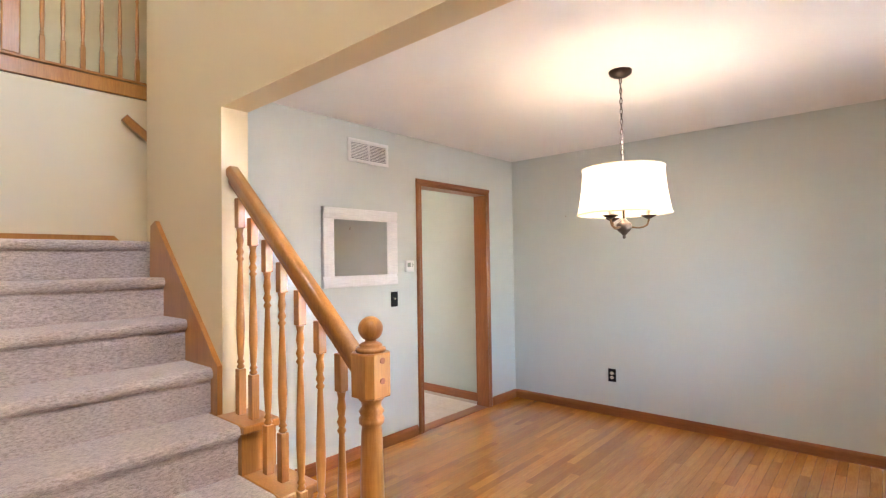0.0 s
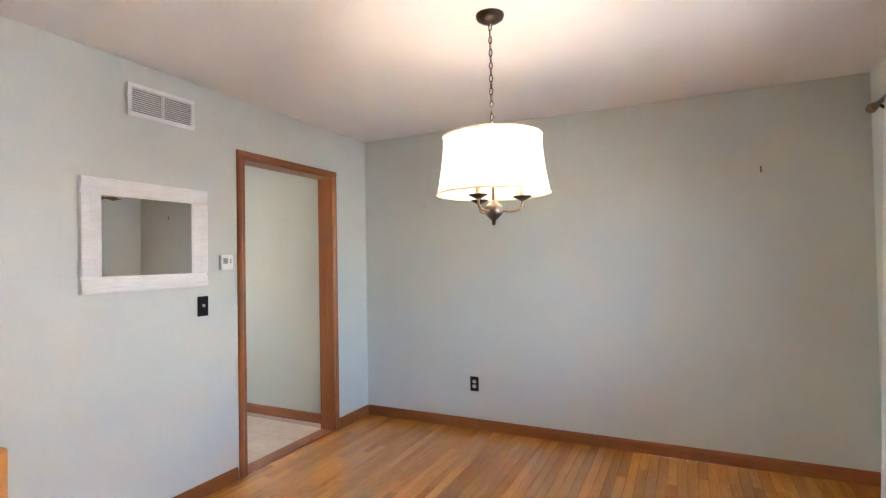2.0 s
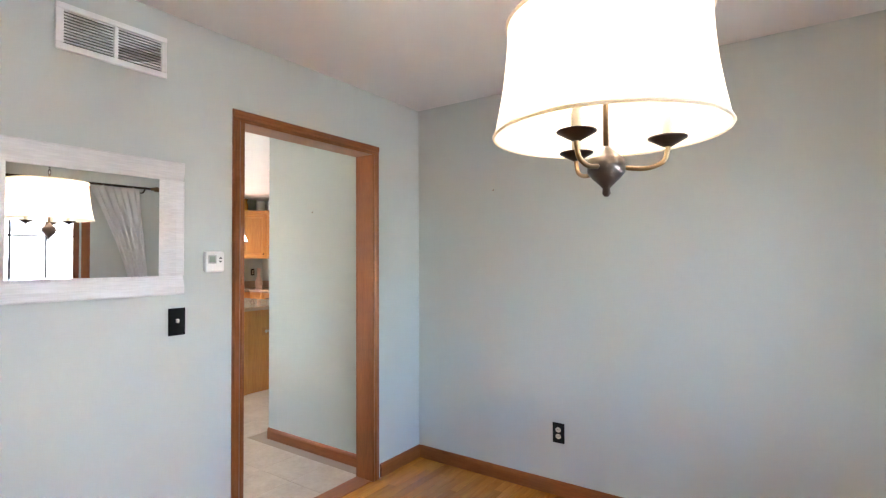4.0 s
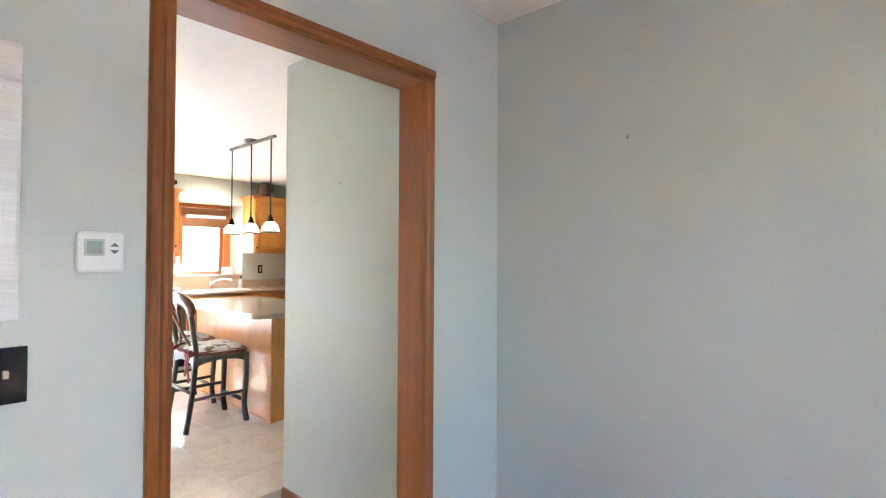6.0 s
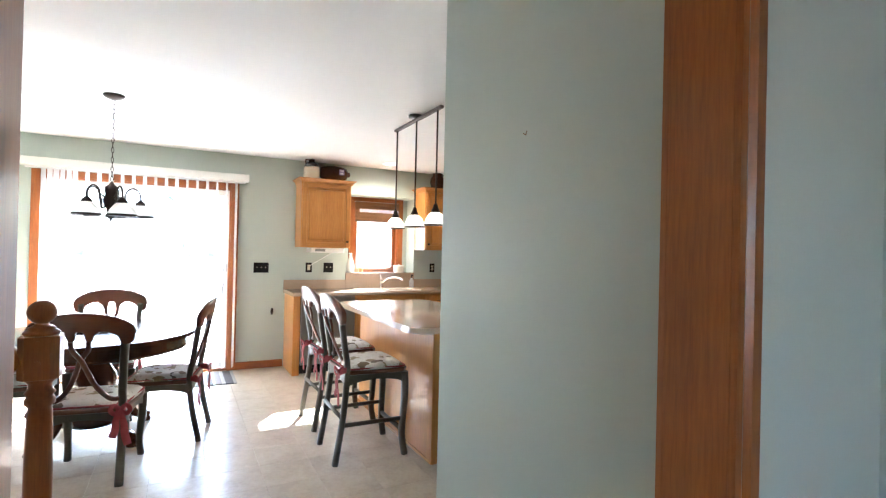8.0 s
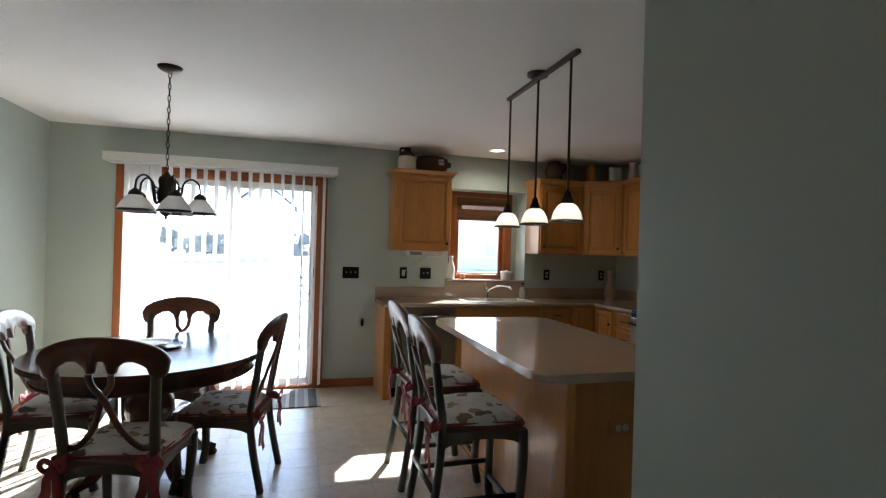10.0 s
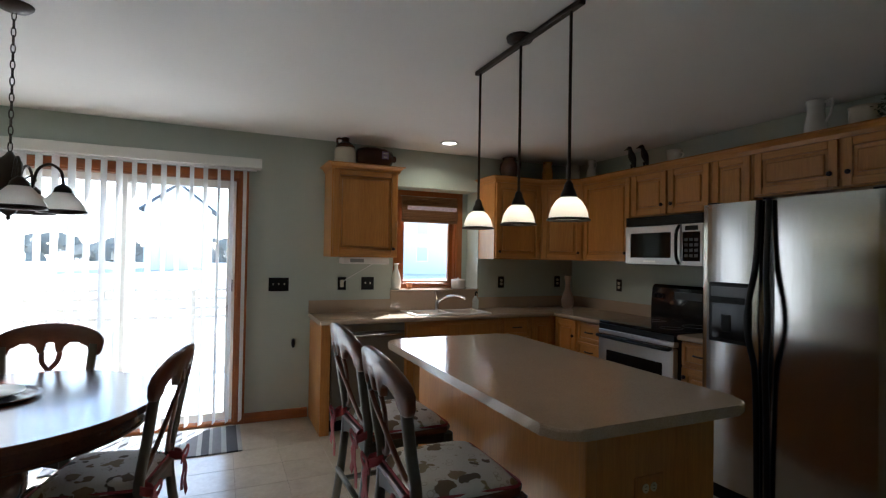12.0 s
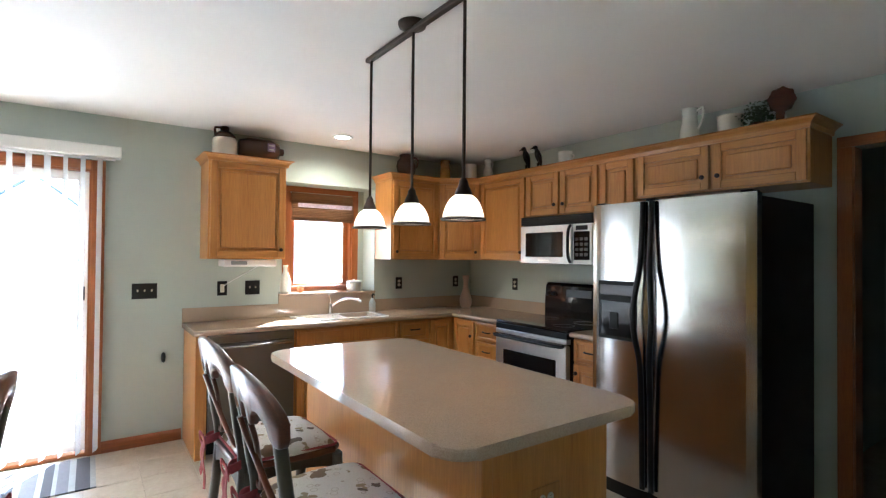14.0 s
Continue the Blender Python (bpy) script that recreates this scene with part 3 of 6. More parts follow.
def baluster(parent, x, y, z0, z1, slope=None, square=0.030):
    """A turned spindle with square ends; its foot and head blocks fill the rest of the height."""
    bm = B()
    h = square / 2
    L = z1 - z0
    foot = min(0.17, L * 0.22)
    head = min(0.12, L * 0.14)
    box(bm, x - h, x + h, y - h, y + h, z0, z0 + foot, 0.003)
    prof = [(0.009, 0), (0.015, 0.015), (0.009, 0.035), (0.0145, 0.05), (0.009, 0.07), (0.0115, 0.10), (0.0155, 0.28), (0.014, 0.45), (0.0085, 0.76), (0.014, 0.78), (0.0085, 0.80), (0.0145, 0.83), (0.009, 0.86), (0.0135, 0.91), (0.010, 0.96), (0.014, 1.0)]
    T = L - foot - head
    lathe(bm, [(r, z * T) for r, z in prof], x, y, z0 + foot, 12)
    box(bm, x - h, x + h, y - h, y + h, z0 + foot + T, z1, 0.003)
    return part("baluster", bm, M_RAIL, parent)


def newel(name, x, y, label, wood_=None, k=1.0):
    """A post with a turned shaft, an eight-sided block and a ball; k scales its heights."""
    wood_ = wood_ or M_RAIL
    t = thing(name, label, "newel post", at=(x, y, 0))
    part("base_block", box(B(), x - 0.044, x + 0.044, y - 0.044, y + 0.044, 0, 0.42 * k, 0.005), wood_, t)
    prof = [(0.042, 0.42), (0.028, 0.435), (0.040, 0.455), (0.026, 0.48), (0.030, 0.52), (0.033, 0.62), (0.033, 0.80), (0.029, 0.945), (0.027, 0.962), (0.035, 0.970), (0.036, 0.982), (0.030, 0.992), (0.036, 1.002), (0.027, 1.014), (0.028, 1.028), (0.036, 1.036), (0.038, 1.043)]
    part("turned_shaft", lathe(B(), [(r, z * k) for r, z in prof], x, y, 0, 24), wood_, t)
    s, c = 0.0465, 0.018
    oct_ = [(-s + c, -s), (s - c, -s), (s, -s + c), (s, s - c), (s - c, s), (-s + c, s), (-s, s - c), (-s, -s + c)]
    block = part("block", prism(B(), [(x + u, y + v) for u, v in oct_], "xy", 1.043 * k, 1.165 * k, 0.004), wood_, t)
    for z in (1.09 * k, 1.145 * k):
        part("plug", tube(B(), [(x + 0.0435, y, z), (x + 0.0495, y, z)], 0.0085, 10), M_OAK_Z, t, "dark oak screw plug")
    ball = [(0.040, 1.165), (0.043, 1.171), (0.040, 1.177), (0.031, 1.180), (0.033, 1.185), (0.025, 1.190), (0.016, 1.194), (0.016, 1.197)]
    ball += [(0.0345 * math.cos(a), 1.229 + 0.0345 * math.sin(a)) for a in arc(14, -64, 88)]
    part("ball_finial", lathe(B(), [(r, z * k) for r, z in ball], x, y, 0, 28), wood_, t, "round ball finial")
    return t


newel("newel_post", 1.815, 0.965, "honey oak newel post with ball top at the stair foot")
rail = thing("stair_rail", "honey oak stair handrail with turned balusters", "stair rail", at=(1.4, 0.965, 0))
RZ = lambda x: 1.780 + (0.995 - x) * 0.844
part("handrail", ribbon(B(), [(1.0, 0.968, RZ(1.0)), (1.775, 0.966, RZ(1.775))], (0, 0, 1), 0.050, 0.046), M_RAIL, rail, "honey oak handrail")
part("rail_fillet", ribbon(B(), [(1.0, 0.968, RZ(1.0) - 0.036), (1.775, 0.966, RZ(1.775) - 0.036)], (0, 0, 1), 0.030, 0.030), M_RAIL, rail)
for x in (1.06, 1.157, 1.257, 1.352, 1.461, 1.57, 1.676):
    k = int((NOSE - x) / RUN) + 1
    baluster(rail, x, 0.968, RISE * k, RZ(x) - 0.06)

# trim oak instead of rail oak: the post's shade is put into its colour
newel("newel_post", -1.26, 2.872, "oak newel post with ball top at the kitchen stair foot, darkened for shade", M_OAK_Z, 0.972)
rail2 = thing("stair_rail", "oak stair handrail up from the kitchen floor", "stair rail", at=(-1.25, 2.4, 0))
part("handrail", ribbon(B(), [(-1.25, 1.96, 1.75), (-1.25, 2.83, 1.05)], (0, 0, 1), 0.058, 0.062), M_RAIL, rail2)
for k in range(7):
    y = 2.06 + 0.11 * k
    baluster(rail2, -1.25, y, 0.0, 1.05 + (2.83 - y) * 0.805 - 0.03)
wall_rail = thing("wall_handrail", "oak handrail fixed to the landing wall", "handrail", at=(-1.14, 1.5, 2.2))
part("handrail", ribbon(B(), [(-1.14, 1.22, 2.475), (-1.14, 2.5, 1.45)], (0, 0, 1), 0.045, 0.055), M_RAIL, wall_rail)
part("bracket", tube(B(), [(-1.2, 1.6, 2.12), (-1.16, 1.6, 2.12), (-1.14, 1.6, 2.16)], 0.008, 8), M_BRASS, wall_rail)
part("bracket", tube(B(), [(-1.2, 2.2, 1.64), (-1.16, 2.2, 1.64), (-1.14, 2.2, 1.68)], 0.008, 8), M_BRASS, wall_rail)

gallery = thing("gallery_rail", "oak balustrade along the upstairs hall edge", "balustrade", at=(-1.25, 1, 2.75))
part("fascia", box(B(), -1.215, -1.185, -3, 2.95, 2.645, 2.745, 0.004), M_RAIL, gallery, "honey oak fascia board")
part("cap", box(B(), -1.27, -1.175, -3, 2.95, 2.75, 2.768, 0.005), M_RAIL, gallery)
part("handrail", box(B(), -1.255, -1.2, 0.6, 2.95, 3.62, 3.68, 0.012), M_RAIL, gallery)
part("newel", box(B(), -1.275, -1.18, 0.56, 0.655, 2.77, 3.80, 0.008), M_RAIL, gallery)
for k in range(19):
    baluster(gallery, -1.228, 0.77 + 0.112 * k, 2.768, 3.62)

# ---- openings ----
slider = thing("door_patio", "sliding glass patio door in an oak frame", "patio door", kind="structure", at=(WX, 2.86, 0))
sx = WX - 0.09
part("side_jamb", box(B(), WX - 0.15, WX, SY0, SY0 + 0.02, 0, SZ1), M_OAK_Z, slider)
part("side_jamb", box(B(), WX - 0.15, WX, SY1 - 0.02, SY1, 0, SZ1), M_OAK_Z, slider)
part("head_jamb", box(B(), WX - 0.15, WX, SY0, SY1, SZ1 - 0.02, SZ1), M_OAK_Y, slider)
part("sill", box(B(), WX - 0.17, WX, SY0, SY1, 0.0, 0.025, 0.004), M_OAK_Y, slider)
for y0, y1 in ((SY0 - 0.07, SY0 + 0.006), (SY1 - 0.006, SY1 + 0.075)):
    part("side_casing", box(B(), WX, WX + 0.018, y0, y1, 0, SZ1 + 0.06, 0.004), M_OAK_Z, slider)
part("head_casing", box(B(), WX, WX + 0.017, SY0 + 0.006, SY1 - 0.006, SZ1 - 0.006, SZ1 + 0.06, 0.004), M_OAK_Y, slider)


def sash(parent, name, x, y0, y1, z0, z1, w, mat_, t=0.035):
    s = part(name, box(B(), x - t / 2, x + t / 2, y0, y0 + w, z0, z1, 0.003), mat_, parent)
    part("stile", box(B(), x - t / 2, x + t / 2, y1 - w, y1, z0, z1, 0.003), mat_, s)
    part("rail", box(B(), x - t / 2 + 0.001, x + t / 2 - 0.001, y0 + w, y1 - w, z0, z0 + w, 0.003), mat_, s)
    part("rail", box(B(), x - t / 2 + 0.001, x + t / 2 - 0.001, y0 + w, y1 - w, z1 - w, z1, 0.003), mat_, s)
    g = part("pane", box(B(), x - 0.003, x + 0.003, y0 + w, y1 - w, z0 + w, z1 - w), M_GLASS, s, "clear glass pane")
    g.visible_shadow = False
    return s


sash(slider, "fixed_panel", sx - 0.03, SY0 + 0.02, 2.92, 0.03, SZ1 - 0.02, 0.06, M_GREYVINYL)
moving = sash(slider, "sliding_panel", sx + 0.015, 2.83, SY1 - 0.02, 0.03, SZ1 - 0.02, 0.065, M_GREYVINYL)
hy = SY1 - 0.05
part("handle", tube(B(), curve([(sx + 0.035, hy, 0.84), (sx + 0.075, hy - 0.012, 0.88), (sx + 0.08, hy - 0.016, 0.94), (sx + 0.075, hy - 0.012, 1.0), (sx + 0.035, hy, 1.04)]), 0.008), M_BLACK, moving, "black pull handle")
part("lock", box(B(), sx + 0.034, sx + 0.045, hy - 0.015, hy + 0.015, 1.10, 1.20, 0.004), M_BLACK, moving)

blinds = thing("vertical_blinds", "open white vertical blinds on the patio door", "blinds", at=(-5.52, 2.86, 2.1))
val = part("valance", box(B(), -5.60, -5.48, 1.84, 3.865, 2.12, 2.20, 0.006), M_GREYVINYL, blinds, "cream valance box")
part("headrail", box(B(), -5.57, -5.53, 1.88, 3.83, 2.105, 2.118), M_WHITE, blinds)
vane_me = None
for k in range(21):
    y = 2.02 + (0.05 * k if k < 6 else 0.25 + 0.098 * (k - 5))
    if y > 3.80:
        break
    if vane_me is None:
        bm = B()
        cols = [(-0.044 + 0.088 * j / 4, 0.006 * math.cos((j / 4 - 0.5) * math.pi)) for j in range(5)]
        lo = [bm.verts.new((u, v, 0.05)) for u, v in cols]
        hi = [bm.verts.new((u, v, 2.11)) for u, v in cols]
        for a in range(4):
            bm.faces.new((lo[a], lo[a + 1], hi[a + 1], hi[a])).smooth = True
        vane = part("vane", bm, M_VANE, blinds)
        vane.matrix_parent_inverse = blinds.matrix_basis.inverted()
        vane_me = vane.data
    else:
        vane = piece("vane", vane_me, blinds, Matrix.Identity(4))
        vane.matrix_parent_inverse = blinds.matrix_basis.inverted()
    vane.matrix_basis = pose(-5.55, y, 0, 0, 0, -15 - (k % 3) * 3)

win = thing("window_kitchen", "oak framed casement window in a wall recess", "window", kind="structure", at=(NX, 5.5, 1.1))
for y0, y1 in ((5.135, 5.205), (5.825, 5.892)):
    part("side_casing", box(B(), NX, NX + 0.018, y0, y1, 1.102, 2.03, 0.004), M_OAK_Z, win)
part("head_casing", box(B(), NX, NX + 0.019, 5.135, 5.892, 2.03, 2.083, 0.004), M_OAK_Y, win)
part("window_sill", box(B(), NX, NX + 0.022, 5.135, 5.892, 1.0995, 1.15, 0.004), M_OAK_Y, win)
for y0, y1 in ((5.2, 5.218), (5.812, 5.83)):
    part("side_jamb", box(B(), NX - 0.15, NX, y0, y1, 1.1, 2.02), M_OAK_Z, win)
sash(win, "sash", NX - 0.07, 5.218, 5.812, 1.12, 2.01, 0.05, M_OAK_Z)
ledge = tagged(part("window_ledge", box(B(), NX, WX + 0.035, NY0, NY1, 1.085, 1.101, 0.005), M_COUNTER), "beige laminate window ledge", "ledge", kind="structure")

shade = thing("woven_shade", "raised woven bamboo roman shade with lace valance", "window shade", at=(NX + 0.05, 5.5, 1.9))
m_reed = wood("woven_reed", (0.18, 0.08, 0.03), (0.42, 0.22, 0.10), "y", rough=0.7, coat=0.0, grain=3.0)
for k in range(16):
    z = 2.015 - 0.0165 * k
    d = 0.035 + (0.018 if 5 < k < 14 else 0.0) + 0.004 * (k % 2)
    part("reed", tube(B(), [(NX + d, 5.21, z), (NX + d, 5.82, z)], 0.0088, 6), m_reed, shade)
part("backing", box(B(), NX + 0.022, NX + 0.026, 5.21, 5.82, 1.77, 2.02), m_reed, shade)
part("lace", box(B(), NX + 0.064, NX + 0.068, 5.26, 5.80, 1.885, 1.925), plain("purple_lace", (0.55, 0.45, 0.55), 0.8, var=0.4, scale=60), shade, "pale lilac lace strip")

dwin = thing("window_dining", "wide oak window with dark muntin bars", "window", kind="structure", at=(EX, 2.75, DWZ0))
part("side_casing", box(B(), EX - 0.018, EX, DW0 - 0.07, DW0, DWZ0 - 0.02, DWZ1 + 0.07, 0.004), M_OAK_Z, dwin)
part("side_casing", box(B(), EX - 0.018, EX, DW1, DW1 + 0.07, DWZ0 - 0.02, DWZ1 + 0.07, 0.004), M_OAK_Z, dwin)
part("head_casing", box(B(), EX - 0.017, EX, DW0, DW1, DWZ1, DWZ1 + 0.07, 0.004), M_OAK_Y, dwin)
part("window_sill", box(B(), EX - 0.06, EX + 0.05, DW0 - 0.09, DW1 + 0.09, DWZ0 - 0.045, DWZ0 - 0.021, 0.005), M_OAK_Y, dwin)
part("mullion", box(B(), EX, EX + 0.12, 2.54, 2.64, DWZ0, DWZ1, 0.004), M_OAK_Z, dwin)
for y0, y1 in ((DW0, 2.54), (2.64, DW1)):
    s = sash(dwin, "sash", EX + 0.07, y0, y1, DWZ0, DWZ1, 0.05, M_OAK_Z)
    # added sheet behind the panes that holds back part of the daylight
    part("insect_screen", box(B(), EX + 0.10, EX + 0.102, y0, y1, DWZ0, DWZ1), M_DIMMER, s, "grey see-through sheet added to dim the daylight")
    for k in (1, 2):
        yy = y0 + (y1 - y0) * k / 3
        part("muntin", box(B(), EX + 0.055, EX + 0.064, yy - 0.009, yy + 0.009, DWZ0 + 0.05, DWZ1 - 0.05), M_BRONZE, s)
    for k in (1, 2):
        zz = DWZ0 + (DWZ1 - DWZ0) * k / 3
        part("muntin", box(B(), EX + 0.056, EX + 0.065, y0 + 0.05, y1 - 0.05, zz - 0.009, zz + 0.009), M_BRONZE, s)

rod = thing("curtain_rod", "dark bronze curtain rod with brass finial", "curtain rod", at=(3.5, 2.8, 2.14))
part("rod", tube(B(), [(3.5, 1.25, 2.14), (3.5, 4.02, 2.14)], 0.012, 10), M_BRONZE, rod)
for y, d in ((4.02, 1), (1.25, -1)):
    pr = [(0.013, 0), (0.020, 0.01), (0.014, 0.02), (0.024, 0.04), (0.027, 0.06), (0.022, 0.085), (0.010, 0.11), (0.006, 0.135), (0.002, 0.15)]
    ring = [Vector((3.5, y + d * h, 2.14)) for r, h in pr]
    part("finial", tube(B(), ring, [r for r, h in pr], 14), M_BRASS, rod, "ribbed brass finial")
    part("bracket", tube(B(), curve([(EX, y - d * 0.06, 2.10), (3.54, y - d * 0.06, 2.10), (3.5, y - d * 0.06, 2.125)]), 0.008), M_BRONZE, rod)


def curtain(label, y_wall, y_in, d):
    """A sheer panel hung from the rod and drawn back at a hold-back."""
    t = thing("sheer_curtain", label, "curtain", "sheer curtains", at=(3.5, y_wall, 0))
    bm = B()
    nz, ny = 26, 40
    grid = []
    for i in range(nz + 1):
        z = 2.13 * i / nz + 0.012
        top = max(0.0, (z - 1.1) / 1.03)
        low = max(0.0, (1.1 - z) / 1.1)
        inner = y_wall + d * (0.20 + 0.36 * top ** 1.3 + 0.14 * low)
        outer = y_wall + d * (0.015 - 0.11 * low + 0.11 * top)
        row = []
        for j in range(ny + 1):
            s = j / ny
            fold = 0.030 * math.sin(s * 2 * math.pi * 6.5 + 0.5 * math.sin(z * 2)) + 0.012 * math.sin(s * 31)
            row.append(bm.verts.new((3.515 + 0.7 * fold * (1.0 + 0.5 * low), outer + (inner - outer) * s, z)))
        grid.append(row)
    for i in range(nz):
        for j in range(ny):
            bm.faces.new((grid[i][j], grid[i][j + 1], grid[i + 1][j + 1], grid[i + 1][j])).smooth = True
    part("panel", bm, M_SHEER, t)
    return t


curtain("white sheer voile curtain drawn back beside the window", 4.03, 3.6, -1)
curtain("white sheer voile curtain drawn back beside the window", 1.28, 2.0, 1)
for y, d in ((3.53, 1), (1.66, -1)):
    t = thing("curtain_holdback", "dark bronze curtain hold-back hook", "curtain hook", at=(EX, y, 1.05))
    part("hook", tube(B(), curve([(EX, y, 1.07), (3.57, y, 1.07), (3.535, y + d * 0.01, 1.045), (3.505, y + d * 0.03, 1.035), (3.485, y + d * 0.05, 1.05), (3.475, y + d * 0.06, 1.065)]), 0.006), M_BRONZE, t)
    part("tip", lathe(B(), [(0.003, -0.010), (0.010, -0.003), (0.010, 0.003), (0.003, 0.010)], 3.474, y + d * 0.06, 1.068, 10), M_BRONZE, t)

# ---- dining room fittings ----
vent = thing("wall_vent", "white metal return air grille on the wall", "vent", at=(0, 2.5, 2.24))
part("backing", box(B(), 0.0005, 0.003, 2.33, 2.685, 2.178, 2.30), plain("duct_grey", (0.16, 0.16, 0.155), 0.6), vent)
for b in ((2.308, 2.70, 2.302, 2.325), (2.308, 2.70, 2.152, 2.177), (2.308, 2.333, 2.177, 2.302), (2.677, 2.70, 2.177, 2.302), (2.497, 2.513, 2.177, 2.302)):
    part("frame", box(B(), 0.001, 0.014, *b, 0.003), M_WHITE, vent)
for k in range(11):
    z = 2.182 + 0.0112 * k
    part("slat", prism(B(), [(0.003, z + 0.007), (0.010, z), (0.0115, z + 0.0015), (0.004, z + 0.009)], "xz", 2.333, 2.677), M_WHITE, vent)

mir = thing("wall_mirror", "rectangular mirror in a whitewashed wooden frame", "mirror", at=(0, 2.42, 1.5))
part("glass", prism(B(), [(0.0005, 2.165), (0.0025, 2.165), (0.0165, 2.682), (0.0145, 2.682)], "xy", 1.31, 1.73), M_MIRROR, mir, "mirror glass")
m_wash = wood("whitewashed_wood", (0.74, 0.73, 0.71), (0.84, 0.83, 0.81), "y", rough=0.55, coat=0.0, spread=0.05)
y0, y1, z0, z1, w = 2.075, 2.768, 1.238, 1.803, 0.098
prof = lambda e, s: [(0.001, e), (0.030, e), (0.033, e + s * 0.006), (0.033, e + s * 0.035), (0.024, e + s * (w - 0.012)), (0.018, e + s * w), (0.001, e + s * w)]
part("stile", prism(B(), prof(y0, 1), "xy", z0 + 0.0815, z1 - 0.0815), m_wash, mir)
part("stile", prism(B(), prof(y1, -1), "xy", z0 + 0.0815, z1 - 0.0815), m_wash, mir)
w = 0.081
part("rail", prism(B(), prof(z0, 1), "xz", y0, y1), m_wash, mir)
part("rail", prism(B(), prof(z1, -1), "xz", y0, y1), m_wash, mir)

thermo = thing("thermostat", "white digital thermostat on the wall", "thermostat", at=(0, 2.91, 1.377))
part("body", box(B(), 0.001, 0.026, 2.866, 2.958, 1.330, 1.424, 0.008), M_WHITE, thermo)
part("screen", box(B(), 0.0255, 0.0275, 2.884, 2.913, 1.374, 1.402, 0.001), plain("lcd_grey", (0.28, 0.33, 0.28), 0.2), thermo, "grey green display")
part("screen_bezel", box(B(), 0.0252, 0.0268, 2.879, 2.918, 1.369, 1.407, 0.001), plain("grey_plastic", (0.45, 0.45, 0.44), 0.4), thermo)
for zz, s in ((1.393, 1), (1.379, -1)):
    part("button", prism(B(), [(2.928, zz - 0.003 * s), (2.946, zz - 0.003 * s), (2.937, zz + 0.006 * s)], "yz", 0.0262, 0.029), plain("dark_grey", (0.12, 0.12, 0.12), 0.4), thermo)


def plate_x(name, label, x, d, y, z, w, h, kind_, group="wall plates"):
    """A black cover plate on a wall that runs along y; kind_: outlet, or the number of switches."""
    t = thing(name, label, "outlet" if kind_ == "outlet" else "light switch", group, at=(x, y, z))
    s = sorted
    fx = lambda a, b: s((x + d * a, x + d * b))
    part("plate", box(B(), *fx(0.0005, 0.006), y - w / 2, y + w / 2, z - h / 2, z + h / 2, 0.002), M_BLACK, t)
    if kind_ == "outlet":
        for dz in (-0.019, 0.019):
            sock = part("socket", prism(B(), [(y + 0.0165 * math.cos(a), z + dz + 0.0145 * math.sin(a)) for a in arc(17, 0, 337.5)], "yz", *fx(0.004, 0.009)), M_CERAMIC, t, "ivory socket")
            for dy in (-0.006, 0.006):
                part("slot", box(B(), *fx(0.0088, 0.0096), y + dy - 0.001, y + dy + 0.001, z + dz - 0.004, z + dz + 0.005), M_BLACK, sock)
    elif kind_ == "rocker":
        part("rocker", box(B(), *fx(0.004, 0.010), y - 0.016, y + 0.016, z - 0.033, z + 0.033, 0.002), M_CERAMIC, t, "ivory rocker")
    else:
        for k in range(kind_):
            yy = y + (k - (kind_ - 1) / 2) * 0.046
            part("toggle", box(B(), *fx(0.004, 0.018), yy - 0.005, yy + 0.005, z - 0.004, z + 0.012, 0.002), M_CERAMIC, t, "ivory toggle")
    return t


def plate_y(name, label, y, d, x, z, w, h, kind_, group="wall plates"):
    t = plate_x(name, label, 0, 1, 0, 0, w, h, kind_, group)
    for o in t.children_recursive:
        if o.parent == t:
            o.matrix_parent_inverse = Matrix.Identity(4)
    t.matrix_basis = pose(x, y, z, 0, 0, -90 if d < 0 else 90)
    return t


plate_x("light_switch", "black light switch plate with one toggle", 0, 1, 2.752, 1.121, 0.072, 0.117, 1)
plate_y("wall_outlet", "black duplex outlet plate low on the wall", BY, -1, 1.033, 0.362, 0.072, 0.117, "outlet")


def nail(x, y, z, way, label, size=1.0):
    t = thing("wall_hook", label, "picture hook", "picture hooks", at=(x, y, z))
    w = Vector(way)
    part("hook", tube(B(), curve([Vector((x, y, z + 0.014 * size)) + w * 0.001, Vector((x, y, z)) + w * 0.004, Vector((x, y, z - 0.010 * size)) + w * 0.004, Vector((x, y, z - 0.006 * size)) + w * 0.014]), 0.003 * size, 6), M_BRASS, t)


nail(3.036, BY, 1.912, (0, -1, 0), "small brass picture hook in the bare wall", 1.6)
nail(0.607, BY, 1.826, (0, -1, 0), "small brass picture hook in the bare wall", 0.6)
nail(-0.675, 4.075, 1.73, (0, -1, 0), "small bare nail in the wall", 0.45)


def chain(parent, x, y, z0, z1, mat_, link=0.034, r=0.0022, w=0.0072):
    n = int((z1 - z0) / (link * 0.78))
    step = (z1 - z0) / n
    for k in range(n):
        zc = z0 + step * (k + 0.5)
        ring = []
        for a in range(10):
            t = 2 * math.pi * a / 10
            u, v = w * math.cos(t), link / 2 * math.sin(t)
            ring.append((x + (u if k % 2 else 0.0), y + (0.0 if k % 2 else u), zc + v))
        part("link", tube(B(), ring, r, 5, (0.5, 0.5, 0.1), True), mat_, parent)


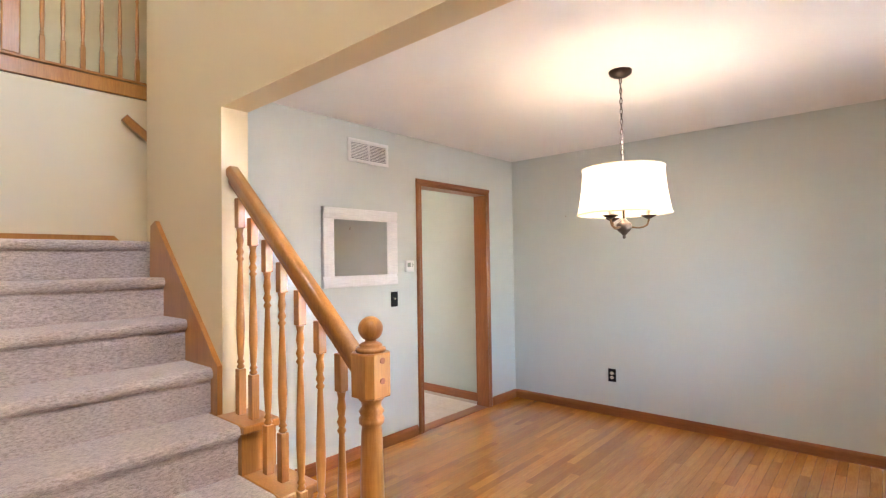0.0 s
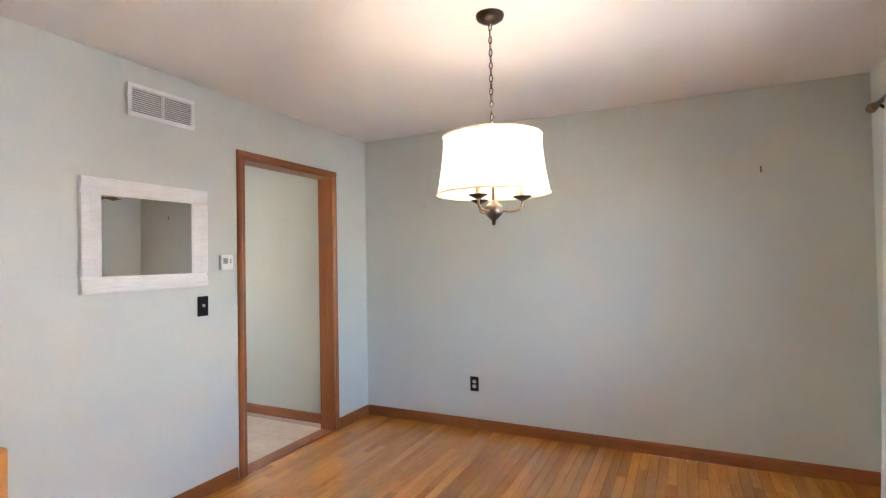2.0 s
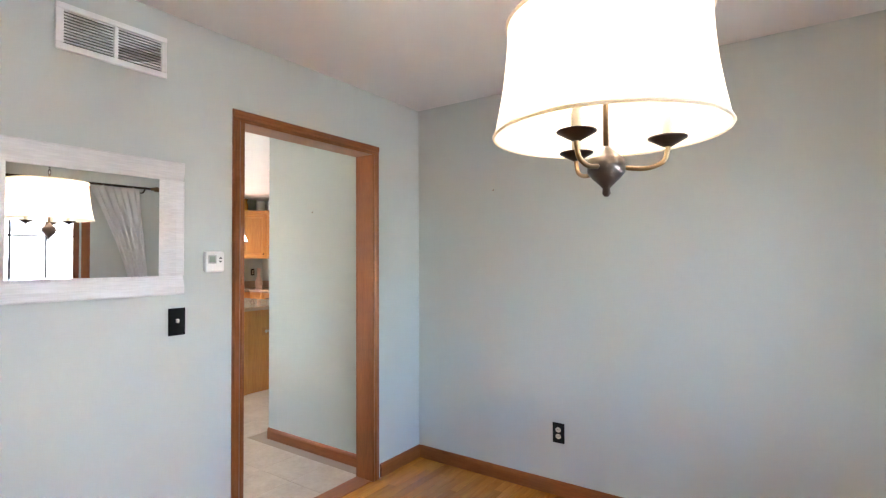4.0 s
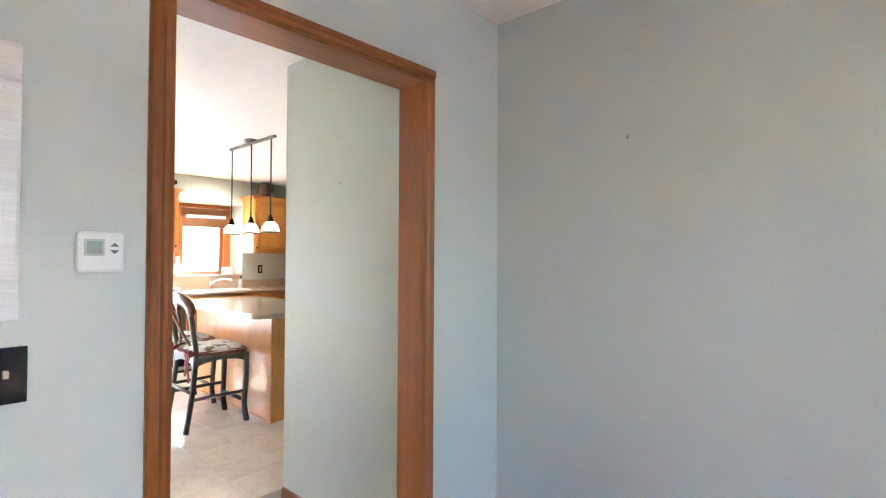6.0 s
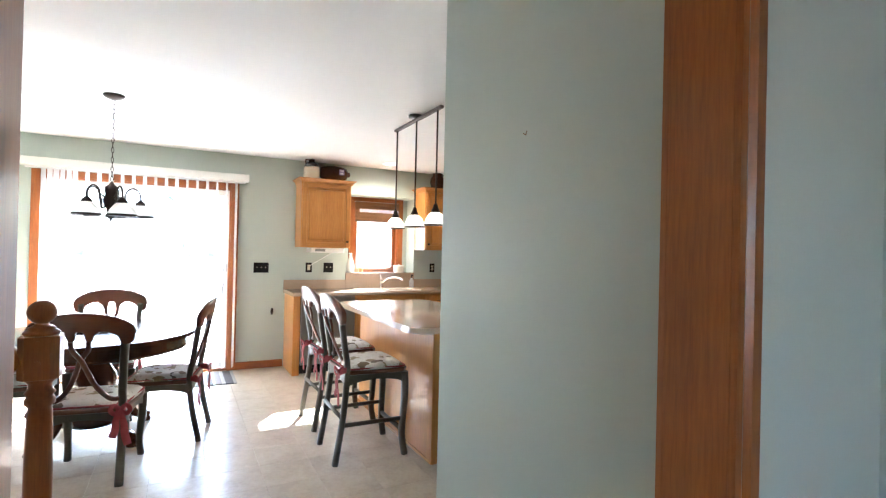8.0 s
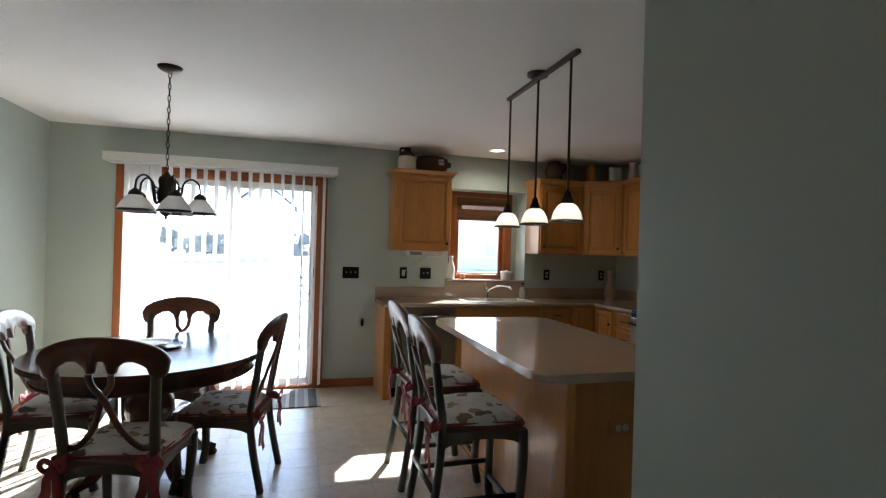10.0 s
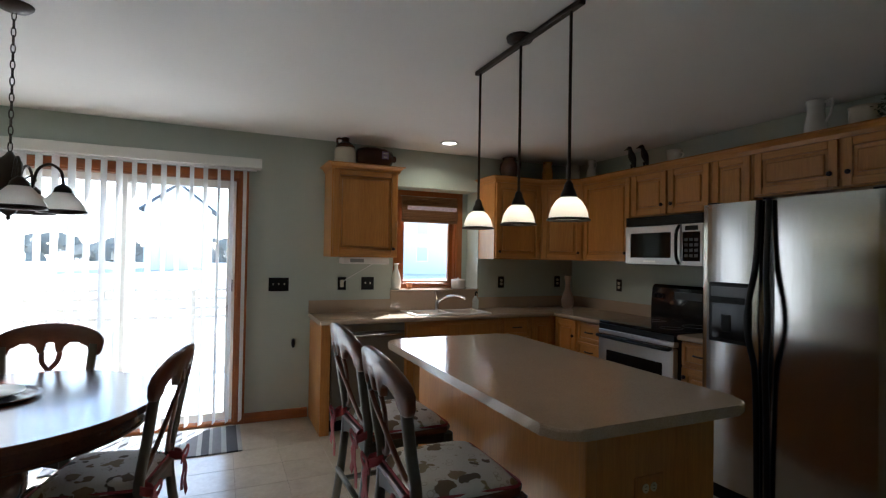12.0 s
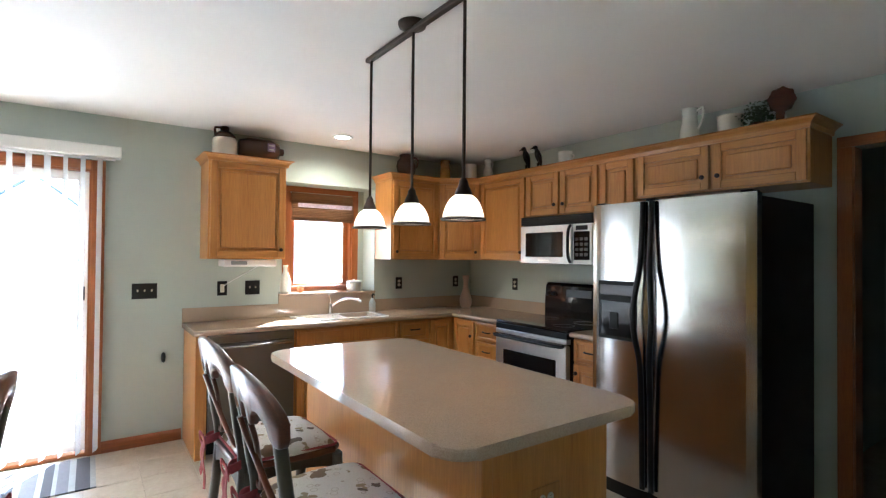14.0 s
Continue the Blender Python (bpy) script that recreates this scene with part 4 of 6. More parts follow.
lx, ly = DINING_LAMP
pend = thing("dining_pendant", "lit drum-shade pendant lamp with three bronze arms", "pendant lamp", at=(lx, ly, CH))
part("canopy", lathe(B(), [(0.010, -0.04), (0.040, -0.030), (0.058, -0.018), (0.062, -0.004), (0.062, 0.0)], lx, ly, CH, 24), M_BRONZE, pend, "round bronze ceiling canopy")
chain(pend, lx, ly, 1.95, 2.40, M_BRONZE)
part("cord", tube(B(), [(lx + 0.004, ly, 1.9), (lx - 0.004, ly + 0.003, 2.15), (lx + 0.003, ly, 2.4)], 0.0025, 6), M_WHITE, pend)
prof = [(0.243, 1.655), (0.240, 1.675), (0.231, 1.72), (0.222, 1.775), (0.216, 1.83), (0.213, 1.88), (0.213, 1.905)]
shade_ob = part("shade", shell(B(), prof, lx, ly, 0, 48), M_SHADE, pend, "glowing ivory linen drum shade")
for r, z in ((0.2445, 1.656), (0.214, 1.904)):
    part("hem", tube(B(), [(lx + r * math.cos(a), ly + r * math.sin(a), z) for a in arc(49, 0, 352.5)], 0.004, 6, (0, 0, 1), True), M_SHADE, pend)
part("stem", tube(B(), [(lx, ly, 1.60), (lx, ly, 1.95)], 0.006, 10), M_BRASS, pend)
part("spider", tube(B(), [(lx - 0.213, ly, 1.90), (lx + 0.213, ly, 1.90)], 0.003, 6), M_BRASS, pend)
part("hub", lathe(B(), [(0.004, 1.520), (0.009, 1.526), (0.008, 1.538), (0.014, 1.545), (0.030, 1.560), (0.040, 1.572), (0.040, 1.600), (0.034, 1.606), (0.014, 1.622), (0.008, 1.63)], lx, ly, 0, 24), plain("aged_pewter", (0.12, 0.10, 0.085), 0.38, 0.85), pend, "aged pewter hub with finial")
for k in range(3):
    a = radians(20 + 120 * k)
    ux, uy = math.cos(a), math.sin(a)
    at = lambda r, z: (lx + r * ux, ly + r * uy, z)
    arm = part("arm", tube(B(), curve([at(0.035, 1.582), at(0.08, 1.578), at(0.115, 1.590), at(0.125, 1.615), at(0.125, 1.63)]), 0.0055), M_BRASS, pend)
    part("cup", lathe(B(), [(0.008, 1.622), (0.022, 1.630), (0.040, 1.640), (0.040, 1.643), (0.012, 1.640)], *at(0.125, 0)[:2], 0, 16), M_BRONZE, arm)
    part("candle", lathe(B(), [(0.011, 1.642), (0.010, 1.72), (0.006, 1.722)], *at(0.125, 0)[:2], 0, 12), M_CERAMIC, arm)
    part("bulb", lathe(B(), [(0.006, 1.722), (0.014, 1.745), (0.012, 1.77), (0.003, 1.80)], *at(0.125, 0)[:2], 0, 12), M_BULB, arm)

# ---- kitchen cabinets ----


def panel_door(parent, u0, u1, z0, z1, face, axis, d, knob=None, name="door", flat=False, pull=False):
    """A raised-panel oak front. axis: the way the front runs; face: the plane it sits on; d: the side it looks to."""
    def bx(u_0, u_1, zz0, zz1, a, b, bev, mat_, nm, par, lab=""):
        a, b = sorted((face + d * a, face + d * b))
        bm = box(B(), a, b, u_0, u_1, zz0, zz1, bev) if axis == "y" else box(B(), u_0, u_1, a, b, zz0, zz1, bev)
        return part(nm, bm, mat_, par, lab)
    side = M_CAB_Y if axis == "y" else M_CAB_X
    w = 0.05 if not flat else 0.028
    fr = bx(u0, u0 + w, z0, z1, 0.001, 0.022, 0.005, M_CAB_Z, name, parent)
    bx(u1 - w, u1, z0, z1, 0.001, 0.022, 0.005, M_CAB_Z, "stile", fr)
    bx(u0 + w, u1 - w, z0, z0 + w, 0.001, 0.021, 0.005, side, "rail", fr)
    bx(u0 + w, u1 - w, z1 - w, z1, 0.001, 0.021, 0.005, side, "rail", fr)
    bx(u0 + w - 0.002, u1 - w + 0.002, z0 + w - 0.002, z1 - w + 0.002, 0.001, 0.007, 0, M_CAB_Z, "panel", fr)
    if u1 - u0 > 0.2 and z1 - z0 > 0.25 and not flat:
        bx(u0 + w + 0.022, u1 - w - 0.022, z0 + w + 0.022, z1 - w - 0.022, 0.005, 0.018, 0.010, M_CAB_Z, "raised_panel", fr)
    if knob is not None:
        ku, kz = knob
        at = lambda o: ((face + d * o, ku, kz) if axis == "y" else (ku, face + d * o, kz))
        if pull:
            e = lambda s, o: ((face + d * o, ku + s, kz) if axis == "y" else (ku + s, face + d * o, kz))
            part("pull", tube(B(), curve([e(-0.045, 0.019), e(-0.04, 0.035), e(0.0, 0.042), e(0.04, 0.035), e(0.045, 0.019)], 4), 0.006), M_BRONZE, fr, "dark bronze bar pull")
        else:
            part("knob", tube(B(), [at(0.019), at(0.030), at(0.032), at(0.042), at(0.046)], [0.007, 0.007, 0.014, 0.014, 0.008], 12), M_BRONZE, fr, "dark bronze knob")
    return fr


def crown(parent, pts2, z0, z1, out):
    """Crown strip swept along a plan line; out: how far the top leans out."""
    bm = B()
    rows = []
    for i, (x, y) in enumerate(pts2):
        p = Vector((x, y))
        dirs = []
        if i:
            dirs.append((p - Vector(pts2[i - 1])).normalized())
        if i < len(pts2) - 1:
            dirs.append((Vector(pts2[i + 1]) - p).normalized())
        nrm = sum((Vector((-q.y, q.x)) for q in dirs), Vector((0, 0))).normalized()
        k = 1.0 / max(0.5, nrm.dot(Vector((-dirs[0].y, dirs[0].x))))
        sec = [(0.002, z0), (0.010, z0), (0.014, z0 + 0.4 * (z1 - z0)), (out * 0.7, z0 + 0.75 * (z1 - z0)), (out, z1 - 0.008), (out, z1), (-0.02, z1), (-0.02, z1 - 0.01)]
        rows.append([bm.verts.new((p.x + nrm.x * o * k, p.y + nrm.y * o * k, z)) for o, z in sec])
    for a, b in zip(rows, rows[1:]):
        for j in range(8):
            bm.faces.new((a[j], a[(j + 1) % 8], b[(j + 1) % 8], b[j]))
    bm.faces.new(rows[0])
    bm.faces.new(rows[-1][::-1])
    return part("crown", bm, M_CAB_X, parent, "oak crown moulding")


UF, UG, UZ0, UZ1 = -5.30, 6.83, 1.405, 2.155


def upper_x(label, y0, y1, z0, z1, knob_side=None):
    t = thing("wall_cabinet", label, "wall cabinet", "oak wall cabinets", at=(WX, (y0 + y1) / 2, z0))
    part("body", box(B(), WX + 0.001, UF, y0, y1, z0, z1, 0.002), M_CAB_Z, t)
    ky = y1 - 0.045 if knob_side == "hi" else y0 + 0.045
    panel_door(t, y0 + 0.012, y1 - 0.012, z0 + 0.012, z1 - 0.012, UF, "y", 1, (ky, z0 + 0.075))
    return t


def upper_y(label, x0, x1, z0, z1, knobs):
    t = thing("wall_cabinet", label, "wall cabinet", "oak wall cabinets", at=((x0 + x1) / 2, KY, z0))
    part("body", box(B(), x0, x1, UG, KY - 0.001, z0, z1, 0.002), M_CAB_Z, t)
    n = len(knobs)
    for k, side in enumerate(knobs):
        a, b = x0 + (x1 - x0) * k / n + 0.012, x0 + (x1 - x0) * (k + 1) / n - 0.012
        kx = b - 0.035 if side == "r" else a + 0.035
        panel_door(t, a, b, z0 + 0.012, z1 - 0.012, UG, "x", -1, (kx, z0 + (0.075 if z1 - z0 > 0.5 else 0.09)))
    return t


cab_l = upper_x("honey oak wall cabinet with one shut door by the window", 4.405, 4.985, UZ0, UZ1, "hi")
crown(cab_l, [(WX + 0.002, 4.405), (UF + 0.02, 4.405), (UF + 0.02, 4.985), (WX + 0.002, 4.985)][::-1], UZ1 - 0.01, 2.195, 0.045)
part("top_panel", box(B(), WX + 0.002, UF + 0.015, 4.41, 4.98, 2.188, 2.2), M_CAB_Y, cab_l)
cab_a = upper_x("honey oak wall cabinet with one door beside the window", 5.962, 6.49, UZ0, UZ1)
diag = thing("wall_cabinet", "honey oak diagonal corner wall cabinet", "wall cabinet", "oak wall cabinets", at=(-5.4, 6.9, UZ0))
part("body", prism(B(), [(WX + 0.001, 6.4925), (UF, 6.4925), (-5.045, UG), (-5.045, KY - 0.001), (WX + 0.001, KY - 0.001)], "xy", UZ0, UZ1), M_CAB_Z, diag)
dd = panel_door(diag, -0.192, 0.192, UZ0 + 0.012, UZ1 - 0.012, 0.0, "x", -1, (0.155, UZ0 + 0.075))
mid = Vector(((UF - 5.045) / 2, (6.4925 + UG) / 2, 0))
ang = math.degrees(math.atan2(UG - 6.4925, -5.045 - UF))
dd.matrix_basis = pose(mid.x, mid.y, 0, 0, 0, ang)
upper_y("honey oak wall cabinet with one wide door", -5.04, -4.42, UZ0, UZ1, "r")
upper_y("short honey oak cabinet with two doors over the microwave", -4.415, -3.645, 1.782, UZ1, "rl")
upper_y("narrow honey oak wall cabinet", -3.64, -3.335, UZ0, UZ1, "l")
cab_f = upper_y("honey oak cabinet with two doors over the fridge", -3.33, -2.295, 1.855, UZ1, "rl")
crown(cab_f, [(-2.295, KY - 0.002), (-2.295, UG - 0.02), (-5.05, UG - 0.02), (UF + 0.014, 6.485), (UF + 0.02, 5.962), (WX + 0.002, 5.962)], UZ1 - 0.01, 2.205, 0.05)

part("top_panel", box(B(), -5.06, -2.30, UG - 0.015, KY - 0.002, 2.19, 2.2), M_CAB_X, cab_f)
part("top_panel", prism(B(), [(WX + 0.002, 5.968), (UF + 0.012, 5.968), (UF + 0.01, 6.49), (-5.062, UG - 0.01), (-5.062, KY - 0.002), (WX + 0.002, KY - 0.002)], "xy", 2.19, 2.2), M_CAB_Y, cab_f)

BXF, BYF, CT = -5.10, 6.54, 0.905
TZ = 0.10


def base_x(label, y0, y1, fronts):
    """A base unit on the sink wall. fronts: (z0, z1, knob or None, kind)."""
    t = thing("base_cabinet", label, "base cabinet", "oak base cabinets", at=(BXF, (y0 + y1) / 2, 0))
    part("body", box(B(), WX + 0.001, BXF, y0, y1, TZ, CT - 0.04), M_CAB_Z, t)
    part("toe_kick", box(B(), WX + 0.001, BXF - 0.07, y0, y1, 0, TZ), M_BLACK, t)
    for a, b, z0, z1, knob, pull in fronts:
        panel_door(t, a, b, z0, z1, BXF, "y", 1, knob, "door" if z1 - z0 > 0.3 else "drawer", z1 - z0 < 0.3, pull)
    return t


def base_y(label, x0, x1, fronts):
    t = thing("base_cabinet", label, "base cabinet", "oak base cabinets", at=((x0 + x1) / 2, BYF, 0))
    part("body", box(B(), x0, x1, BYF, KY - 0.001, TZ, CT - 0.04), M_CAB_Z, t)
    part("toe_kick", box(B(), x0, x1, BYF + 0.07, KY - 0.001, 0, TZ), M_BLACK, t)
    for a, b, z0, z1, knob, pull in fronts:
        panel_door(t, a, b, z0, z1, BYF, "x", -1, knob, "door" if z1 - z0 > 0.3 else "drawer", z1 - z0 < 0.3, pull)
    return t


end_panel = thing("end_panel", "honey oak end panel of the sink counter", "cabinet panel", at=(-5.35, 4.335, 0))
part("panel", box(B(), WX + 0.001, BXF + 0.02, 4.30, 4.375, 0, CT - 0.04, 0.003), M_CAB_Z, end_panel)
dishw = thing("dishwasher", "dark steel dishwasher with bar handle under the counter", "dishwasher", at=(BXF, 4.69, 0))
m_dark_steel = plain("dark_steel", (0.19, 0.18, 0.17), 0.4, 0.9, var=0.06, scale=3)
part("body", box(B(), WX + 0.02, BXF - 0.01, 4.38, 4.995, 0.02, CT - 0.042), M_BLACK, dishw)
part("door", box(B(), BXF - 0.01, BXF + 0.025, 4.385, 4.992, 0.11, 0.80, 0.005), m_dark_steel, dishw)
part("control_strip", box(B(), BXF - 0.01, BXF + 0.022, 4.385, 4.992, 0.803, 0.86, 0.004), m_dark_steel, dishw)
part("handle", tube(B(), [(BXF + 0.055, 4.41, 0.775), (BXF + 0.055, 4.965, 0.775)], 0.011, 10), M_STEEL, dishw, "brushed steel bar handle")
for y in (4.43, 4.945):
    part("handle_post", tube(B(), [(BXF + 0.02, y, 0.775), (BXF + 0.055, y, 0.775)], 0.007, 8), M_STEEL, dishw)
part("kick_plate", box(B(), BXF - 0.08, BXF - 0.06, 4.385, 4.992, 0.0, 0.105), M_BLACK, dishw)
base_x("honey oak sink base with false front and two doors", 5.0, 5.935, [(5.012, 5.923, 0.70, 0.855, None, False), (5.012, 5.46, 0.115, 0.685, (5.42, 0.62), False), (5.475, 5.923, 0.115, 0.685, (5.515, 0.62), False)])
base_x("honey oak base cabinet with a drawer over a door", 5.94, 6.25, [(5.952, 6.24, 0.70, 0.855, (6.095, 0.778), True), (5.952, 6.24, 0.115, 0.685, (6.0, 0.62), False)])
corner = base_x("honey oak corner base cabinet with folding doors", 6.255, KY - 0.001, [(6.262, 6.51, 0.115, 0.855, None, False)])
base_y("honey oak narrow base cabinet in the corner", -5.095, -4.76, [(-5.07, -4.772, 0.115, 0.855, (-4.80, 0.72), False)])
base_y("honey oak drawer base cabinet beside the stove", -4.755, -4.42, [(-4.743, -4.432, 0.70, 0.855, (-4.588, 0.778), True), (-4.743, -4.432, 0.53, 0.685, (-4.588, 0.608), True), (-4.743, -4.432, 0.115, 0.515, (-4.588, 0.42), True)])
base_y("honey oak drawer base cabinet beside the fridge", -3.64, -3.33, [(-3.63, -3.34, 0.70, 0.855, (-3.485, 0.778), True), (-3.63, -3.34, 0.115, 0.685, (-3.60, 0.62), False)])

ctop = thing("countertop", "speckled beige laminate countertop with backsplash", "countertop", at=(-5.3, 5.5, CT))
SK = (-5.50, -5.16, 5.12, 5.84)
for b in ((WX + 0.001, BXF + 0.03, 4.285, SK[2]), (WX + 0.001, SK[0], SK[2], SK[3]), (SK[1], BXF + 0.03, SK[2], SK[3]), (WX + 0.001, BXF + 0.03, SK[3], BYF - 0.03)):
    part("slab", box(B(), *b, CT - 0.038, CT), M_COUNTER, ctop)
part("slab", box(B(), WX + 0.001, -4.417, BYF - 0.03, KY - 0.001, CT - 0.038, CT), M_COUNTER, ctop)
part("slab", box(B(), -3.645, -3.33, BYF - 0.03, KY - 0.001, CT - 0.038, CT), M_COUNTER, ctop)
part("nosing", tube(B(), [(BXF + 0.03, 4.285, CT - 0.019), (BXF + 0.03, BYF - 0.03, CT - 0.019)], 0.019, 12), M_COUNTER, ctop)
part("nosing", tube(B(), [(BXF + 0.03, BYF - 0.03, CT - 0.019), (-4.417, BYF - 0.03, CT - 0.019)], 0.019, 12), M_COUNTER, ctop)
part("nosing", tube(B(), [(-3.645, BYF - 0.03, CT - 0.019), (-3.33, BYF - 0.03, CT - 0.019)], 0.019, 12), M_COUNTER, ctop)
part("backsplash", box(B(), WX + 0.001, WX + 0.02, 4.285, NY0, CT, 1.015, 0.003), M_COUNTER, ctop)
part("backsplash", box(B(), WX + 0.001, WX + 0.02, NY0, NY1, CT, 1.084, 0.003), M_COUNTER, ctop)
part("backsplash", box(B(), WX + 0.001, WX + 0.02, NY1, KY - 0.02, CT, 1.015, 0.003), M_COUNTER, ctop)
part("backsplash", box(B(), WX + 0.02, -4.417, KY - 0.02, KY - 0.001, CT, 1.015, 0.003), M_COUNTER, ctop)
part("backsplash", box(B(), -3.645, -3.33, KY - 0.02, KY - 0.001, CT, 1.015, 0.003), M_COUNTER, ctop)

sink = thing("sink", "white enamel double bowl kitchen sink", "sink", at=(-5.33, 5.48, CT))
for b in ((SK[0] - 0.02, SK[0] + 0.03, SK[2] - 0.02, SK[3] + 0.02), (SK[1] - 0.03, SK[1] + 0.02, SK[2] - 0.02, SK[3] + 0.02), (SK[0] + 0.03, SK[1] - 0.03, SK[2] - 0.02, SK[2] + 0.03), (SK[0] + 0.03, SK[1] - 0.03, SK[3] - 0.03, SK[3] + 0.02), (SK[0] + 0.03, SK[1] - 0.03, 5.46, 5.50)):
    part("rim", box(B(), *b, CT - 0.03, CT + 0.010, 0.004), M_WCERAMIC, sink)
for y0, y1 in ((SK[2] + 0.03, 5.46), (5.50, SK[3] - 0.03)):
    x0, x1 = SK[0] + 0.03, SK[1] - 0.03
    bm = B()
    for b in ((x0 - 0.01, x0, y0, y1), (x1, x1 + 0.01, y0, y1), (x0, x1, y0 - 0.01, y0), (x0, x1, y1, y1 + 0.01)):
        box(bm, *b, CT - 0.19, CT - 0.031)
    box(bm, x0, x1, y0, y1, CT - 0.2, CT - 0.19)
    part("bowl", bm, M_WCERAMIC, sink)
fy = 5.48
faucet = thing("faucet", "chrome single-lever kitchen faucet", "faucet", at=(-5.53, fy, CT))
part("base", lathe(B(), [(0.030, 0), (0.030, 0.008), (0.022, 0.02), (0.020, 0.09), (0.016, 0.11)], -5.545, fy, CT, 16), M_CHROME, faucet)
part("spout", tube(B(), curve([(-5.545, fy, CT + 0.06), (-5.50, fy + 0.06, CT + 0.12), (-5.43, fy + 0.14, CT + 0.145), (-5.37, fy + 0.2, CT + 0.13), (-5.36, fy + 0.21, CT + 0.11)]), 0.013), M_CHROME, faucet)
part("lever", tube(B(), curve([(-5.545, fy, CT + 0.11), (-5.54, fy - 0.01, CT + 0.15), (-5.52, fy - 0.03, CT + 0.185)]), 0.008), M_CHROME, faucet)

# ---- appliances ----
FX0, FX1, FY = -3.30, -2.342, 6.30
FZ = 1.77
fridge = thing("refrigerator", "stainless side-by-side refrigerator with black sides", "refrigerator", at=((FX0 + FX1) / 2, FY, 0))
part("cabinet", box(B(), FX0 + 0.005, FX1 - 0.005, FY + 0.075, 7.04, 0.03, FZ - 0.015, 0.006), M_BLACK, fridge, "textured black cabinet")
part("base_grille", box(B(), FX0 + 0.02, FX1 - 0.02, FY + 0.04, FY + 0.08, 0.0, 0.09), M_BLACK, fridge)
seam = FX0 + 0.41 * (FX1 - FX0)


def fridge_door(x0, x1):
    prof = [(x0, FY + 0.07)] + [(x0 + (x1 - x0) * k / 12, FY + 0.016 - 0.016 * math.sin(math.pi * k / 12) ** 0.5) for k in range(13)] + [(x1, FY + 0.07)]
    return part("door", prism(B(), prof, "xy", 0.10, FZ, 0.004), M_STEEL, fridge, "brushed stainless door")


dl, dr = fridge_door(FX0, seam - 0.004), fridge_door(seam + 0.004, FX1)
for f in dl.data.polygons:
    f.use_smooth = False
for s, x in ((-1, seam - 0.028), (1, seam + 0.028)):
    pts = [(x, FY - 0.008, FZ - 0.005), (x, FY - 0.02, 1.55), (x + s * 0.004, FY - 0.035, 1.38), (x + s * 0.022, FY - 0.055, 1.22), (x + s * 0.030, FY - 0.06, 1.10), (x + s * 0.020, FY - 0.055, 0.98), (x + s * 0.002, FY - 0.035, 0.84), (x, FY - 0.02, 0.6), (x, FY - 0.008, 0.12)]
    part("handle", ribbon(B(), curve(pts), (0, -1, 0), 0.031, 0.022), M_BLACK, dl if s < 0 else dr, "curved black full-length handle")
disp = part("dispenser", box(B(), FX0 + 0.055, seam - 0.075, FY - 0.006, FY + 0.02, 0.945, 1.30, 0.006), M_BLACK, fridge, "black ice and water dispenser")
part("recess", box(B(), FX0 + 0.075, seam - 0.095, FY - 0.0075, FY + 0.01, 0.965, 1.18, 0.004), M_GLOSSBLACK, disp)
part("panel_strip", box(B(), FX0 + 0.07, seam - 0.09, FY - 0.0085, FY, 1.215, 1.275, 0.002), plain("dark_panel", (0.05, 0.05, 0.055), 0.3), disp)
part("paddle", box(B(), FX0 + 0.14, FX0 + 0.20, FY - 0.012, FY - 0.005, 1.01, 1.11, 0.004), M_BLACK, disp)
for x in (FX0 + 0.05, FX1 - 0.05, seam):
    part("hinge", box(B(), x - 0.03, x + 0.03, FY + 0.02, FY + 0.10, FZ - 0.016, FZ + 0.012, 0.004), M_BLACK, fridge)

MX0, MX1, MY = -4.405, -3.65, 6.745
micro = thing("microwave", "stainless over-range microwave with black vent", "microwave", at=(-4.03, MY, 1.38))
part("body", box(B(), MX0, MX1, MY + 0.03, KY - 0.002, 1.382, 1.778, 0.004), M_BLACK, micro)
part("vent_strip", box(B(), MX0, MX1, MY + 0.005, MY + 0.03, 1.705, 1.778, 0.003), M_BLACK, micro)
for k in range(4):
    part("louvre", box(B(), MX0 + 0.01, MX1 - 0.01, MY, MY + 0.006, 1.713 + 0.016 * k, 1.721 + 0.016 * k), M_BLACK, micro)
door = part("door", box(B(), MX0, -3.845, MY, MY + 0.03, 1.385, 1.70, 0.005), M_SATIN, micro, "stainless microwave door")
part("window", box(B(), MX0 + 0.06, -3.93, MY - 0.002, MY + 0.005, 1.44, 1.645, 0.006), M_GLOSSBLACK, door)
part("handle", tube(B(), curve([(-3.855, MY - 0.002, 1.40), (-3.85, MY - 0.035, 1.45), (-3.85, MY - 0.04, 1.54), (-3.85, MY - 0.035, 1.64), (-3.855, MY - 0.002, 1.69)]), 0.012), M_BLACK, door)
part("badge", box(B(), -4.20, -4.08, MY - 0.003, MY, 1.405, 1.42), M_GREYVINYL, door)
ctl = part("control_panel", box(B(), -3.835, MX1, MY, MY + 0.03, 1.385, 1.70, 0.004), M_SATIN, micro)
part("keypad", box(B(), -3.82, -3.67, MY - 0.003, MY + 0.002, 1.42, 1.64, 0.003), M_GLOSSBLACK, ctl)
part("display", box(B(), -3.80, -3.69, MY - 0.004, MY + 0.001, 1.65, 1.685, 0.001), M_BLACK, ctl)
for r in range(4):
    for c in range(3):
        part("key", box(B(), -3.805 + 0.044 * c, -3.775 + 0.044 * c, MY - 0.0045, MY, 1.45 + 0.04 * r, 1.472 + 0.04 * r, 0.001), plain("key_grey", (0.07, 0.07, 0.07), 0.4) if r + c == 0 else bpy.data.materials["key_grey"], ctl)

